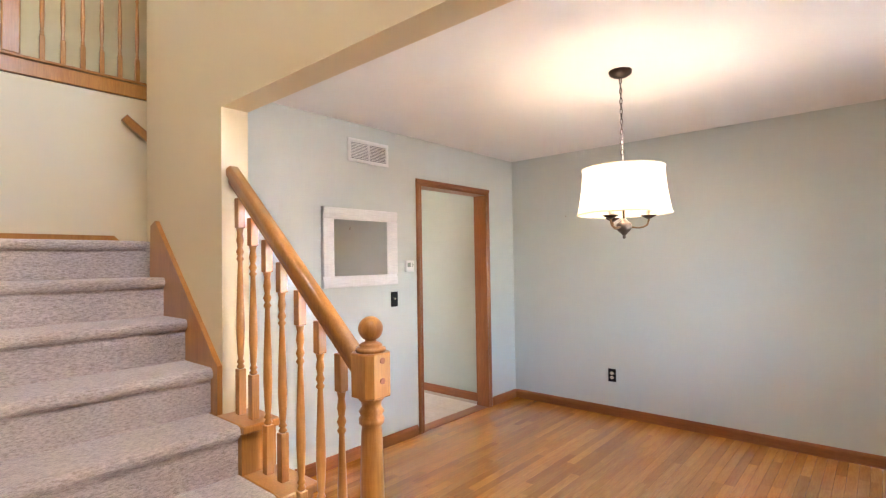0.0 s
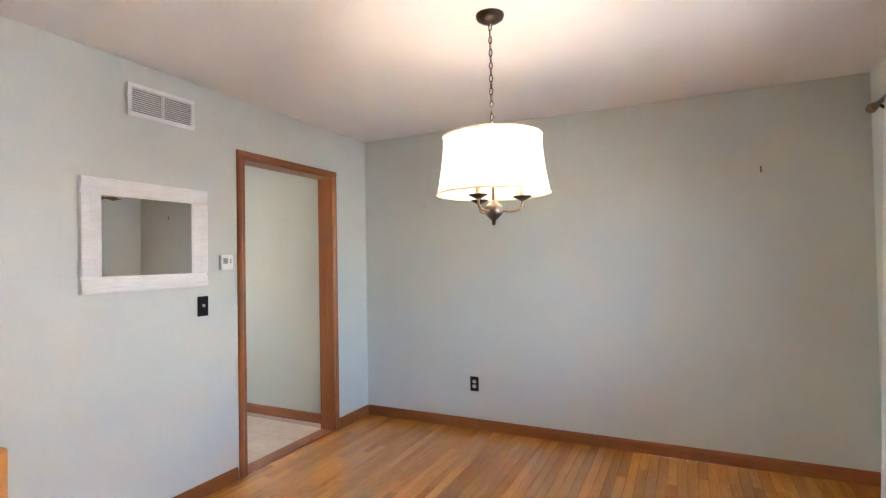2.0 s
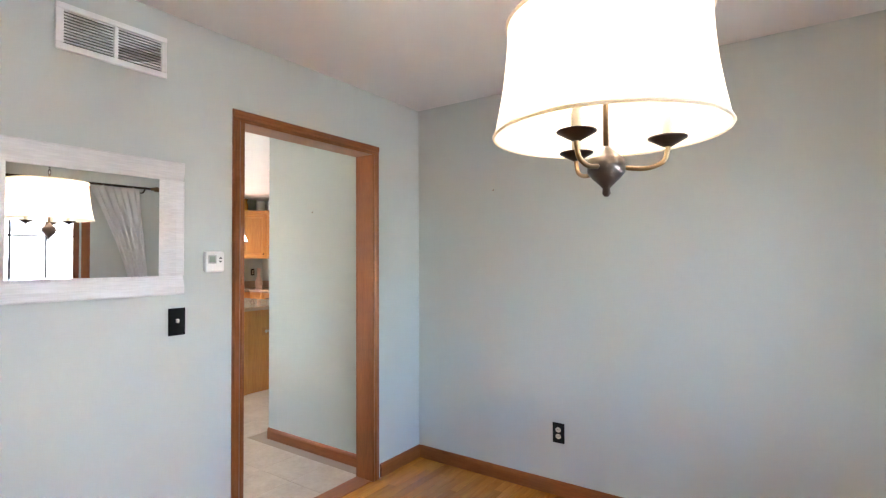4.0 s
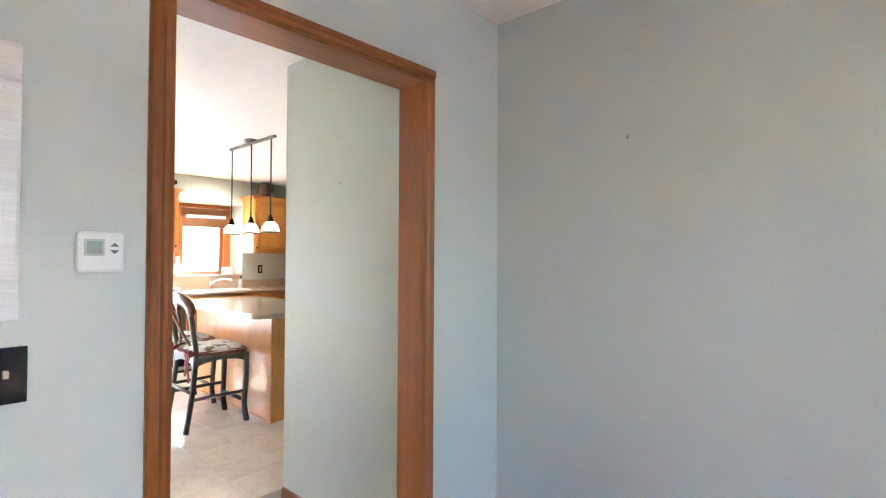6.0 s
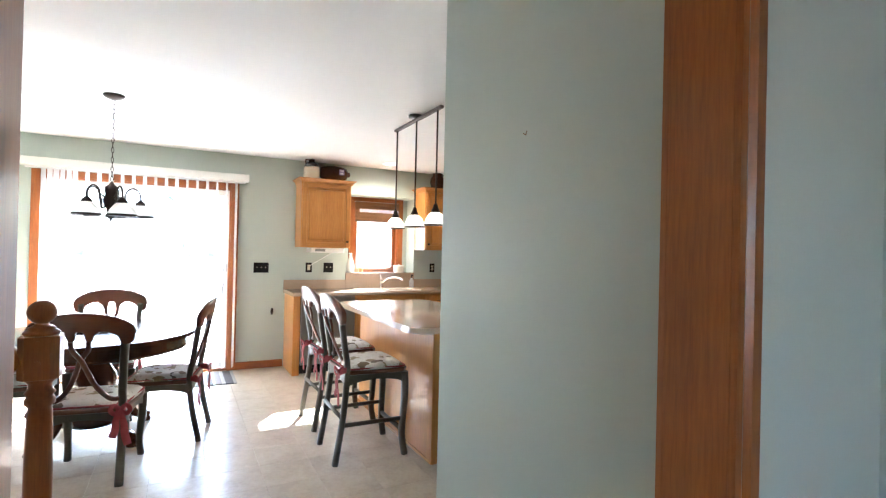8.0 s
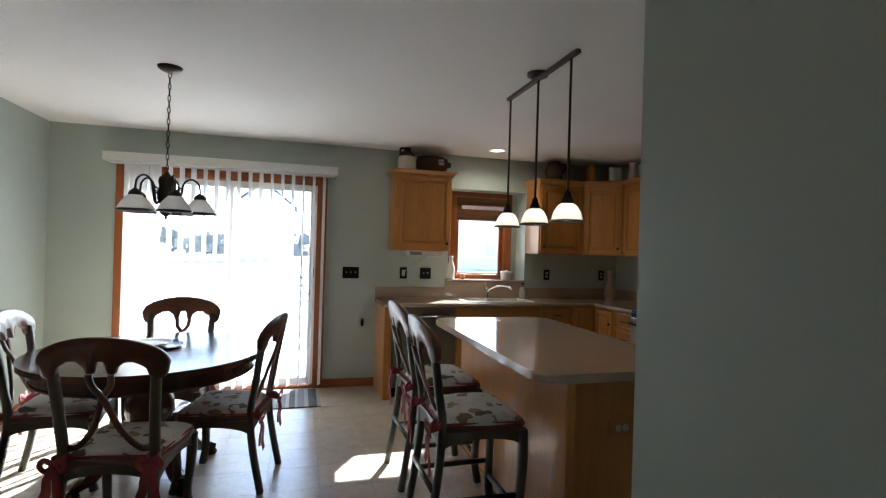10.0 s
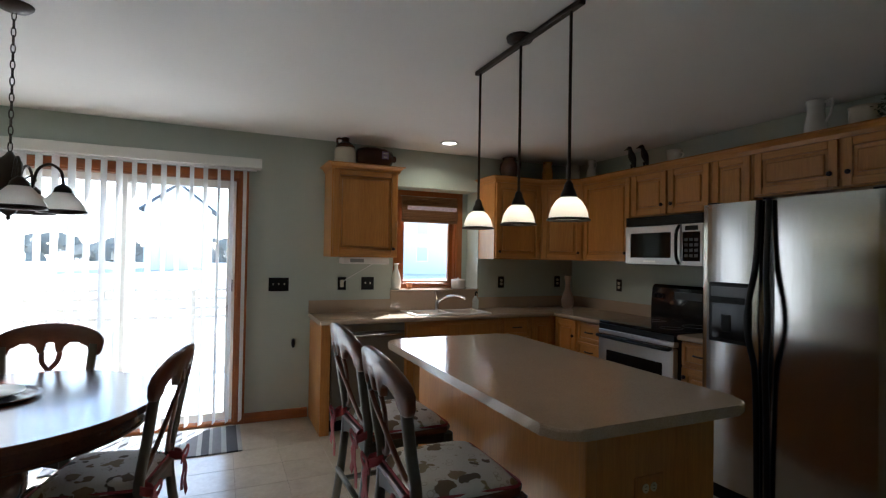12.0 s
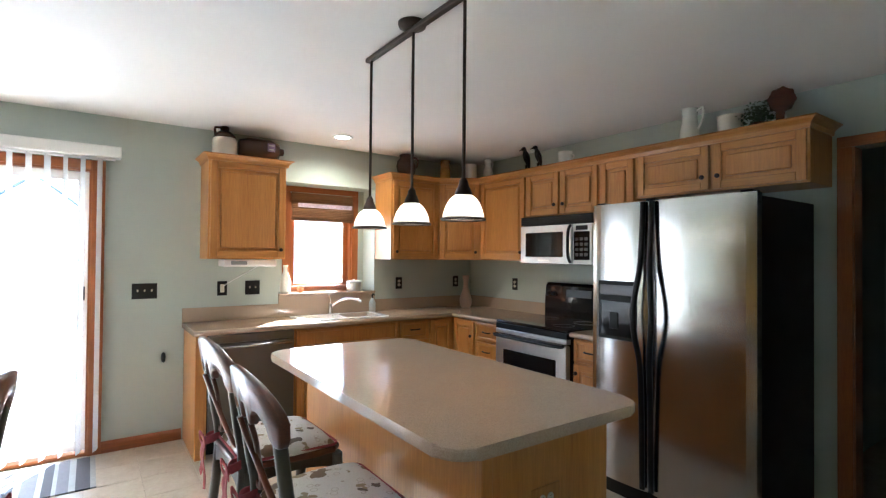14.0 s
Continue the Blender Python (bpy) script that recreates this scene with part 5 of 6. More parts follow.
GX0, GX1, GY = -4.413, -3.65, 6.47
stove = thing("range", "freestanding electric range with black glass top", "stove", at=(-4.03, GY, 0))
part("body", box(B(), GX0, GX1, GY + 0.045, KY - 0.03, 0.02, 0.895, 0.004), M_BLACK, stove)
part("cooktop", box(B(), GX0 - 0.002, GX1 + 0.002, GY + 0.01, KY - 0.09, 0.895, 0.917, 0.006), M_GLOSSBLACK, stove, "black glass cooktop")
for x, y, r in ((-4.23, 6.66, 0.10), (-3.84, 6.66, 0.08), (-4.23, 6.92, 0.08), (-3.84, 6.92, 0.10)):
    part("burner_ring", tube(B(), [(x + r * math.cos(a), y + r * math.sin(a), 0.9165) for a in arc(29, 0, 347)], 0.0016, 4, (0, 0, 1), True), plain("ring_grey", (0.2, 0.2, 0.2), 0.4), stove)
od = part("oven_door", box(B(), GX0 + 0.004, GX1 - 0.004, GY, GY + 0.045, 0.25, 0.80, 0.006), M_SATIN, stove, "stainless oven door")
part("oven_window", box(B(), GX0 + 0.10, GX1 - 0.10, GY - 0.003, GY + 0.005, 0.40, 0.69, 0.008), M_GLOSSBLACK, od)
part("handle", tube(B(), curve([(GX0 + 0.03, GY, 0.80), (GX0 + 0.05, GY - 0.045, 0.80), (-4.03, GY - 0.055, 0.80), (GX1 - 0.05, GY - 0.045, 0.80), (GX1 - 0.03, GY, 0.80)]), 0.013), M_BLACK, od)
part("control_trim", box(B(), GX0 + 0.002, GX1 - 0.002, GY + 0.004, GY + 0.05, 0.85, 0.893, 0.004), M_BLACK, stove)
part("trim_strip", box(B(), GX0 + 0.002, GX1 - 0.002, GY + 0.002, GY + 0.05, 0.812, 0.848, 0.004), M_SATIN, stove, "satin steel trim strip")
part("drawer", box(B(), GX0 + 0.004, GX1 - 0.004, GY + 0.004, GY + 0.045, 0.06, 0.24, 0.005), M_SATIN, stove)
bp = part("back_panel", prism(B(), [(KY - 0.10, 0.917), (KY - 0.03, 0.917), (KY - 0.03, 1.20), (KY - 0.06, 1.215), (KY - 0.085, 1.19), (KY - 0.095, 1.05)], "yz", GX0 + 0.006, GX1 - 0.006, 0.006), M_GLOSSBLACK, stove, "black glass control panel")
for x in (-4.36, -4.30, -3.77, -3.71):
    part("knob", tube(B(), [(x, KY - 0.09, 1.12), (x, KY - 0.115, 1.115), (x, KY - 0.12, 1.115)], [0.022, 0.020, 0.012], 14), M_BLACK, bp)
part("display", box(B(), -4.16, -3.90, KY - 0.0945, KY - 0.088, 1.10, 1.16), plain("panel_marks", (0.05, 0.05, 0.055), 0.3), bp)

# ---- island ----
IX0, IX1, IY0, IY1 = -4.09, -2.34, 4.50, 5.40
island = thing("kitchen_island", "oak kitchen island with beige rounded countertop", "kitchen island", at=(-3.2, 4.95, 0))
part("body", box(B(), -3.95, -2.44, 4.685, 5.30, 0.0, CT - 0.04, 0.004), M_CAB_Z, island, "honey oak island body")
part("corner_post", box(B(), -2.46, -2.425, 4.675, 4.72, 0.0, CT - 0.042, 0.004), M_CAB_Z, island)
part("base_trim", box(B(), -3.96, -2.43, 4.672, 4.684, 0.0, 0.02, 0.003), M_CAB_X, island)


def rounded(x0, x1, y0, y1, r, n=9):
    pts = []
    for cx, cy, a0 in ((x1 - r, y0 + r, -90), (x1 - r, y1 - r, 0), (x0 + r, y1 - r, 90), (x0 + r, y0 + r, 180)):
        rr = r
        pts += [(cx + rr * math.cos(a), cy + rr * math.sin(a)) for a in arc(n, a0, a0 + 90)]
    return pts


part("top", prism(B(), rounded(IX0, IX1, IY0, IY1, 0.10), "xy", CT - 0.04, CT, 0.010), M_COUNTER, island, "speckled beige laminate top")
ol = plate_x("wall_outlet", "brown duplex outlet set sideways in the island end", 0, 1, 0, 0, 0.085, 0.135, "outlet")
for o in ol.children:
    if o.name.startswith("plate"):
        o.data.materials[0] = M_CAB_Y
ol.matrix_basis = pose(-2.44, 4.965, 0.625, 90, 0, 0)

# ---- wall plates in the kitchen ----
plate_x("light_switch", "black triple switch plate by the patio door", WX, 1, 4.03, 1.158, 0.165, 0.117, 3)
plate_x("wall_outlet", "black outlet plate with a plugged white cord", WX, 1, 4.575, 1.163, 0.075, 0.117, "rocker")
plate_x("light_switch", "black double switch plate over the counter", WX, 1, 4.813, 1.163, 0.118, 0.117, 2)
plate_x("wall_outlet", "black duplex outlet over the counter", WX, 1, 6.235, 1.167, 0.072, 0.117, "outlet")
plate_x("wall_outlet", "black duplex outlet in the counter corner", WX, 1, 6.945, 1.17, 0.072, 0.117, "outlet")
plate_y("wall_outlet", "black duplex outlet beside the stove", KY, -1, -4.897, 1.169, 0.072, 0.117, "outlet")
plate_y("light_switch", "black light switch near the mustard opening", LY, 1, -4.80, 1.165, 0.072, 0.117, 1)
plate_y("wall_outlet", "black outlet low on the wall behind the table", LY, 1, -5.38, 0.42, 0.072, 0.117, "outlet")
hk = thing("wall_holder", "small dark oval bracket on the wall", "wall hook", at=(WX, 4.16, 0.65))
part("body", lathe(B(), [(0.004, -0.04), (0.012, -0.03), (0.016, 0.0), (0.012, 0.03), (0.004, 0.038)], WX + 0.014, 4.16, 0.65, 12), M_BLACK, hk)
radio = thing("under_cabinet_radio", "white radio mounted under the wall cabinet", "radio", at=(-5.4, 4.72, 1.37))
part("body", box(B(), -5.56, -5.34, 4.53, 4.93, 1.345, 1.402, 0.01), M_WHITE, radio)
part("display", box(B(), -5.342, -5.337, 4.58, 4.70, 1.36, 1.39, 0.002), plain("radio_face", (0.25, 0.26, 0.26), 0.3), radio)
part("cord", tube(B(), curve([(-5.42, 4.80, 1.345), (-5.52, 4.72, 1.28), (-5.59, 4.62, 1.21), (-5.61, 4.585, 1.18)]), 0.0035, 6), M_WHITE, radio)

# ---- lamps of the kitchen ----
track = thing("pendant_bar", "bronze bar with three lit glass pendant lamps", "pendant lamp", at=(-3.06, 4.805, CH))
part("canopy", lathe(B(), [(0.03, -0.028), (0.058, -0.018), (0.062, -0.004), (0.062, 0)], -3.07, 4.805, CH, 24), M_BRONZE, track)
part("bar", box(B(), -3.49, -2.63, 4.79, 4.82, CH - 0.045, CH - 0.022, 0.006), M_BRONZE, track)
for px in PENDANTS:
    stem = part("rod", tube(B(), [(px, 4.805, 1.70), (px, 4.805, CH - 0.03)], 0.0065, 10), M_BRONZE, track)
    part("cap", lathe(B(), [(0.034, 1.658), (0.031, 1.674), (0.025, 1.690), (0.019, 1.702), (0.016, 1.718), (0.008, 1.73)], px, 4.805, 0, 20), M_BRONZE, stem, "stepped bronze cap")
    prof = [(0.077, 1.582), (0.074, 1.60), (0.065, 1.626), (0.050, 1.650), (0.030, 1.668)]
    part("glass_shade", shell(B(), prof, px, 4.805, 0, 28), M_OPAL, stem, "glowing white opal glass shade")
    part("rim", shell(B(), [(0.076, 1.577), (0.084, 1.573), (0.084, 1.578), (0.077, 1.583), (0.076, 1.577)], px, 4.805, 0, 28), M_BRONZE, stem, "bronze rim")
    part("bulb", lathe(B(), [(0.010, 1.66), (0.014, 1.64), (0.026, 1.61), (0.024, 1.596), (0.010, 1.586)], px, 4.805, 0, 14), M_BULB, stem)

cx, cy = -3.732, 2.763
chand = thing("chandelier", "unlit bronze chandelier with five opal glass shades", "chandelier", at=(cx, cy, CH))
part("canopy", lathe(B(), [(0.012, -0.035), (0.05, -0.022), (0.066, -0.008), (0.068, 0)], cx, cy, CH, 24), M_BRONZE, chand)
chain(chand, cx, cy, 1.83, 2.41, M_BRONZE, 0.042, 0.0024, 0.0078)
part("body", lathe(B(), [(0.003, 1.545), (0.008, 1.552), (0.006, 1.562), (0.024, 1.575), (0.036, 1.592), (0.022, 1.61), (0.030, 1.63), (0.046, 1.66), (0.050, 1.70), (0.038, 1.74), (0.044, 1.765), (0.040, 1.79), (0.018, 1.81), (0.006, 1.83)], cx, cy, 0, 24), M_BRONZE, chand, "turned bronze centre column")
for k in range(5):
    a = radians(27 + 72 * k)
    at = lambda r, z: (cx + r * math.cos(a), cy + r * math.sin(a), z)
    arm = part("arm", tube(B(), curve([at(0.028, 1.66), at(0.065, 1.64), at(0.075, 1.68), at(0.09, 1.76), at(0.13, 1.79), at(0.168, 1.765), at(0.178, 1.72), at(0.178, 1.69)]), 0.006), M_BRONZE, chand)
    part("scroll", tube(B(), curve([at(0.05, 1.72), at(0.075, 1.735), at(0.085, 1.715), at(0.07, 1.70), at(0.06, 1.71)]), 0.004, 6), M_BRONZE, arm)
    ax, ay = at(0.178, 0)[:2]
    part("cap", lathe(B(), [(0.036, 1.668), (0.030, 1.69), (0.014, 1.705), (0.008, 1.71)], ax, ay, 0, 18), M_BRONZE, arm)
    part("glass_shade", shell(B(), [(0.088, 1.592), (0.085, 1.60), (0.073, 1.625), (0.055, 1.65), (0.034, 1.672)], ax, ay, 0, 26), M_OPAL, arm, "white opal glass shade")
    part("rim", shell(B(), [(0.084, 1.585), (0.091, 1.583), (0.091, 1.592), (0.085, 1.596), (0.084, 1.585)], ax, ay, 0, 26), M_BRONZE, arm)

can = thing("recessed_downlight", "lit round recessed ceiling downlight", "ceiling light", at=(-5.18, 5.42, CH))
part("trim", shell(B(), [(0.062, -0.001), (0.085, -0.001), (0.088, -0.005), (0.064, -0.007), (0.062, -0.001)], -5.18, 5.42, CH, 28), M_WHITE, can)
part("lens", lathe(B(), [(0.060, -0.003), (0.060, -0.001)], -5.18, 5.42, CH, 24), M_LAMP_LENS, can)

# ---- chairs and table ----


def leg(parent, pts, w, th, name="leg", mat_=None):
    return part(name, ribbon(B(), curve(pts, 5), (0, 1, 0), w, th), mat_ or M_OLIVE, parent)


def napoleon_chair(name, label, category, group, sh, back_top, stool):
    """Local frame: the sitter looks along +y; origin on the floor."""
    t = thing(name, label, category, group)
    lean = lambda z: -0.195 - 0.13 * max(0.0, z - sh) - 0.05 * max(0.0, z - sh) ** 2
    front, back = 0.235, 0.205
    outline = [(-back, -0.215), (back, -0.215), (front, 0.10), (front - 0.01, 0.19), (front - 0.05, 0.225), (-front + 0.05, 0.225), (-front + 0.01, 0.19), (-front, 0.10)]
    part("seat", prism(B(), outline, "xy", sh - 0.028, sh, 0.008), M_CHAIR, t, "dark cherry wooden seat")
    for s in (-1, 1):
        leg(t, [(s * 0.212, 0.20, sh - 0.03), (s * 0.210, 0.205, sh * 0.66), (s * 0.198, 0.195, sh * 0.25), (s * 0.206, 0.215, 0.0)], [0.052, 0.051, 0.050, 0.049, 0.048, 0.046, 0.044, 0.041, 0.038, 0.036, 0.034, 0.033, 0.034, 0.035, 0.036, 0.038], 0.042)
        pts = [(s * 0.200, -0.265, 0.0), (s * 0.196, -0.215, sh * 0.55), (s * 0.192, lean(sh), sh), (s * 0.196, lean(sh + 0.16), sh + 0.16), (s * 0.206, lean(sh + 0.32), sh + 0.32), (s * 0.215, lean(back_top - 0.12), back_top - 0.12)]
        leg(t, pts, 0.042, 0.036, "back_post")
    za, zb = sh - 0.10, sh - 0.028
    ap = lambda u0, u1, n=9: [(u0, zb), (u1, zb), (u1, za)] + [(u1 + (u0 - u1) * (k + 1) / (n + 1), za + 0.035 * math.sin(math.pi * (k + 1) / (n + 1)) ** 0.6) for k in range(n)] + [(u0, za)]
    part("apron", prism(B(), ap(-0.19, 0.19), "xz", 0.195, 0.215), M_OLIVE, t)
    part("apron", prism(B(), ap(-0.18, 0.18), "xz", -0.212, -0.192), M_OLIVE, t)
    for s in (-1, 1):
        part("apron", prism(B(), ap(-0.195, 0.19), "yz", s * 0.205 - 0.01, s * 0.205 + 0.01), M_OLIVE, t)
    # crest: an arched cap with hanging lobes and a scalloped lower edge
    zc, hw = back_top - 0.155, 0.268
    low = ((0, 0.05), (0.02, 0.045), (0.03, -0.01), (0.055, -0.012), (0.066, 0.022), (0.095, 0.046), (0.135, 0.046), (0.183, 0.018), (0.19, -0.012), (0.213, -0.034), (0.246, -0.028), (0.264, 0.005), (0.268, 0.04))

    def lower(x):
        for (x0, z0), (x1, z1) in zip(low, low[1:]):
            if x <= x1:
                return z0 + (z1 - z0) * (x - x0) / (x1 - x0)
        return low[-1][1]

    bm = B()
    cols = []
    for i in range(57):
        x = -hw + 2 * hw * i / 56
        z1 = zc + 0.046 + 0.11 * math.sqrt(max(0.0, 1 - (x / hw) ** 2))
        z0 = zc + lower(abs(x))
        ring = []
        for f, y in ((0.0, -0.010), (0.04, -0.014), (0.5, -0.016), (0.95, -0.014), (1.0, -0.008), (1.0, 0.008), (0.95, 0.014), (0.5, 0.016), (0.04, 0.014), (0.0, 0.010)):
            z = z0 + (z1 - z0) * f
            ring.append(bm.verts.new((x, y + lean(z) - 0.028 + 0.45 * x * x, z)))
        cols.append(ring)
    for a, b in zip(cols, cols[1:]):
        for k in range(10):
            bm.faces.new((a[k], a[(k + 1) % 10], b[(k + 1) % 10], b[k])).smooth = True
    bm.faces.new(cols[0][::-1])
    bm.faces.new(cols[-1])
    bmesh.ops.recalc_face_normals(bm, faces=bm.faces)
    part("crest", bm, M_CHAIR, t, "arched dark cherry crest rail")
    for s in (-1, 1):
        ctl = [(s * 0.042, zc - 0.005), (s * 0.034, zc - 0.06), (-s * 0.005, zc - 0.12), (-s * 0.06, sh + 0.09 + (zc - sh - 0.2) * 0.25), (-s * 0.13, sh + 0.055), (-s * 0.185, sh + 0.05)]
        part("splat", ribbon(B(), curve([(x, lean(z) + 0.006 * s - 0.042 * max(0.0, min(1.0, (z - sh - 0.05) / (zc - sh - 0.05))) , z) for x, z in ctl], 5), (0, 1, 0), 0.026, 0.016), M_CHAIR, t, "curved crossing back splat")
    # cushion
    bm = B()
    n = 14
    rows = []
    for i in range(n + 1):
        v = -1 + 2 * i / n
        row = []
        for j in range(n + 1):
            u = -1 + 2 * j / n
            w = (front if v > 0 else front + (back - front) * -v) - 0.008
            puff = max(0.0, (1 - u ** 6) * (1 - v ** 6)) ** 0.5
            row.append(bm.verts.new((u * w * (1 - 0.04 * v * v), 0.005 + v * 0.205 * (1 - 0.04 * u * u), sh + 0.004 + 0.04 * puff)))
        rows.append(row)
    for i in range(n):
        for j in range(n):
            bm.faces.new((rows[i][j], rows[i][j + 1], rows[i + 1][j + 1], rows[i + 1][j])).smooth = True
    edge = [rows[0][j] for j in range(n + 1)] + [rows[i][n] for i in range(1, n + 1)] + [rows[n][j] for j in range(n - 1, -1, -1)] + [rows[i][0] for i in range(n - 1, 0, -1)]
    lowv = [bm.verts.new((v.co.x * 0.985, v.co.y * 0.985, sh + 0.0005)) for v in edge]
    for k in range(len(edge)):
        bm.faces.new((edge[k], edge[(k + 1) % len(edge)], lowv[(k + 1) % len(edge)], lowv[k])).smooth = True
    cush = part("cushion", bm, M_PRINT, t, "off-white cushion with a bird print")
    loop = [v for v in rounded(-front + 0.012, front - 0.012, -0.198, 0.208, 0.04, 5)]
    part("piping", tube(B(), [(x * (1 if y > 0 else 1 - 0.12 * -y / 0.2), y, sh + 0.008) for x, y in loop], 0.006, 6, (0, 0, 1), True), M_RED, cush, "red cushion piping")
    for s in (-1, 1):
        bx, by, bz = s * 0.196, -0.238, sh - 0.005
        tie = part("ribbon_tie", ribbon(B(), curve([(bx, by + 0.06, bz + 0.02), (bx + s * 0.02, by + 0.01, bz + 0.012), (bx, by - 0.012, bz), (bx - s * 0.026, by + 0.01, bz + 0.012), (bx - s * 0.02, by + 0.05, bz + 0.02)], 4), (0, 0, 1), 0.006, 0.035), M_RED, t, "faded red ribbon tie")
        for q, dx in ((1, 0.052), (-1, -0.048)):
            part("bow_loop", ribbon(B(), curve([(bx, by - 0.014, bz), (bx + dx * 0.6, by - 0.03, bz + 0.03), (bx + dx, by - 0.028, bz + 0.005), (bx + dx * 0.6, by - 0.02, bz - 0.022), (bx, by - 0.014, bz)], 4), (0, 1, 0), 0.024, 0.004), M_RED, tie)
        for dx, L in ((0.03, 0.20), (-0.025, 0.155)):
            part("tail", ribbon(B(), curve([(bx, by - 0.016, bz), (bx + dx * 0.7, by - 0.028, bz - L * 0.35), (bx + dx * 0.9, by - 0.022, bz - L * 0.7), (bx + dx * 1.5, by - 0.026, bz - L)], 4), (0, 1, 0), [0.014, 0.02, 0.027, 0.032, 0.035, 0.037, 0.039, 0.04, 0.041, 0.042, 0.042, 0.041, 0.040], 0.003), M_RED, tie)
    if stool:
        for s in (-1, 1):
            part("side_stretcher", ribbon(B(), [(s * 0.198, -0.235, 0.25), (s * 0.203, 0.20, 0.25)], (0, 0, 1), 0.02, 0.026), M_OLIVE, t)
        part("foot_rest", ribbon(B(), [(-0.20, 0.195, 0.17), (0.20, 0.195, 0.17)], (0, 0, 1), 0.024, 0.03), M_OLIVE, t)
        part("back_stretcher", ribbon(B(), [(-0.195, -0.235, 0.31), (0.195, -0.235, 0.31)], (0, 0, 1), 0.02, 0.026), M_OLIVE, t)
    return t


stool = napoleon_chair("counter_stool", "dark wood counter stool with bird-print cushion at the island", "stool", "stools at the island", 0.60, 1.09, True)
stool.matrix_basis = pose(-2.87, 4.375, 0)
copy_thing(stool, pose(-3.545, 4.39, 0, 0, 0, 2))
chair = napoleon_chair("dining_chair", "dark cherry dining chair with bird-print cushion and red ties", "chair", "chairs round the table", 0.44, 1.0, False)
chair.matrix_basis = pose(-3.21, 2.765, 0, 0, 0, 81)
copy_thing(chair, pose(-3.73, 3.13, 0, 0, 0, 168))
copy_thing(chair, pose(-3.90, 2.22, 0, 0, 0, 4))
copy_thing(chair, pose(-4.36, 2.68, 0, 0, 0, -92))

tx, ty, tz = -3.87, 2.68, 0.755
table = thing("dining_table", "round dark cherry pedestal dining table", "table", at=(tx, ty, 0))
ell = lambda a, b, n=56: [(tx + a * math.cos(2 * math.pi * k / n), ty + b * math.sin(2 * math.pi * k / n)) for k in range(n)]
part("tabletop", prism(B(), ell(0.65, 0.64), "xy", tz - 0.032, tz, 0.009), M_TABLE, table, "glossy dark cherry tabletop")
bm = prism(B(), ell(0.59, 0.58), "xy", tz - 0.115, tz - 0.0325)
part("apron", bm, M_TABLE, table)
part("apron_bead", tube(B(), [(x, y, tz - 0.112) for x, y in ell(0.592, 0.582)], 0.008, 6, (0, 0, 1), True), M_TABLE, table)
part("pedestal", lathe(B(), [(0.15, 0.10), (0.155, 0.14), (0.12, 0.17), (0.085, 0.22), (0.10, 0.30), (0.135, 0.38), (0.13, 0.46), (0.09, 0.52), (0.085, 0.56), (0.13, 0.60), (0.20, 0.64)], tx, ty, 0, 28), M_TABLE, table, "turned pedestal")
for k in range(4):
    a = radians(40 + 90 * k)
    at = lambda r, z: (tx + r * math.cos(a), ty + r * math.sin(a), z)
    foot = part("scroll_foot", ribbon(B(), curve([at(0.10, 0.27), at(0.19, 0.30), at(0.265, 0.25), at(0.25, 0.17), at(0.30, 0.09), at(0.37, 0.065), at(0.41, 0.045)]), (-math.sin(a), math.cos(a), 0), [0.07 - 0.0006 * i for i in range(37)], 0.075), M_TABLE, table, "carved scroll foot")
    part("foot_pad", lathe(B(), [(0.036, 0), (0.042, 0.012), (0.034, 0.03), (0.02, 0.04)], *at(0.40, 0)[:2], 0, 14), M_TABLE, foot)
charger = tagged(part("charger_plate", lathe(B(), [(0.10, 0), (0.16, 0.003), (0.185, 0.014), (0.183, 0.018), (0.155, 0.009), (0.10, 0.006)], -3.96, 2.65, tz, 36), M_TABLE), "dark brown charger plate on the table", "plate")
plate_ob = tagged(part("dinner_plate", lathe(B(), [(0.07, 0), (0.09, 0.002), (0.135, 0.018), (0.133, 0.022), (0.09, 0.007), (0.03, 0.006)], -3.98, 2.63, tz + 0.0095, 36), M_WCERAMIC), "white ceramic plate on a dark charger", "plate")

mat_thing = thing("door_mat", "grey striped woven mat before the patio door", "mat", at=(-5.28, 3.2, 0))
m_g1, m_g2, m_g3 = (plain(n, c, 0.95, var=0.12, scale=40, fine=400, bumpy=0.5) for n, c in (("mat_dark", (0.10, 0.10, 0.11)), ("mat_light", (0.42, 0.42, 0.41)), ("mat_mid", (0.22, 0.22, 0.23))))
y = 2.55
i = 0
while y < 3.74:
    w = (0.075, 0.03, 0.05, 0.022, 0.06, 0.035)[i % 6]
    part("stripe", box(B(), -5.565, -4.995, y, y + w, 0.0005, 0.009), (m_g1, m_g2, m_g3, m_g2)[i % 4], mat_thing)
    y += w
    i += 1

# ---- things on the cabinets and counter ----


def pot(name, label, category, prof, x, y, z, mat_, seg=22):
    t = thing(name, label, category, at=(x, y, z))
    part("body", lathe(B(), prof, x, y, z, seg), mat_, t)
    return t


def handle(t, pts, r, mat_):
    part("handle", tube(B(), curve(pts), r, 8), mat_, t)


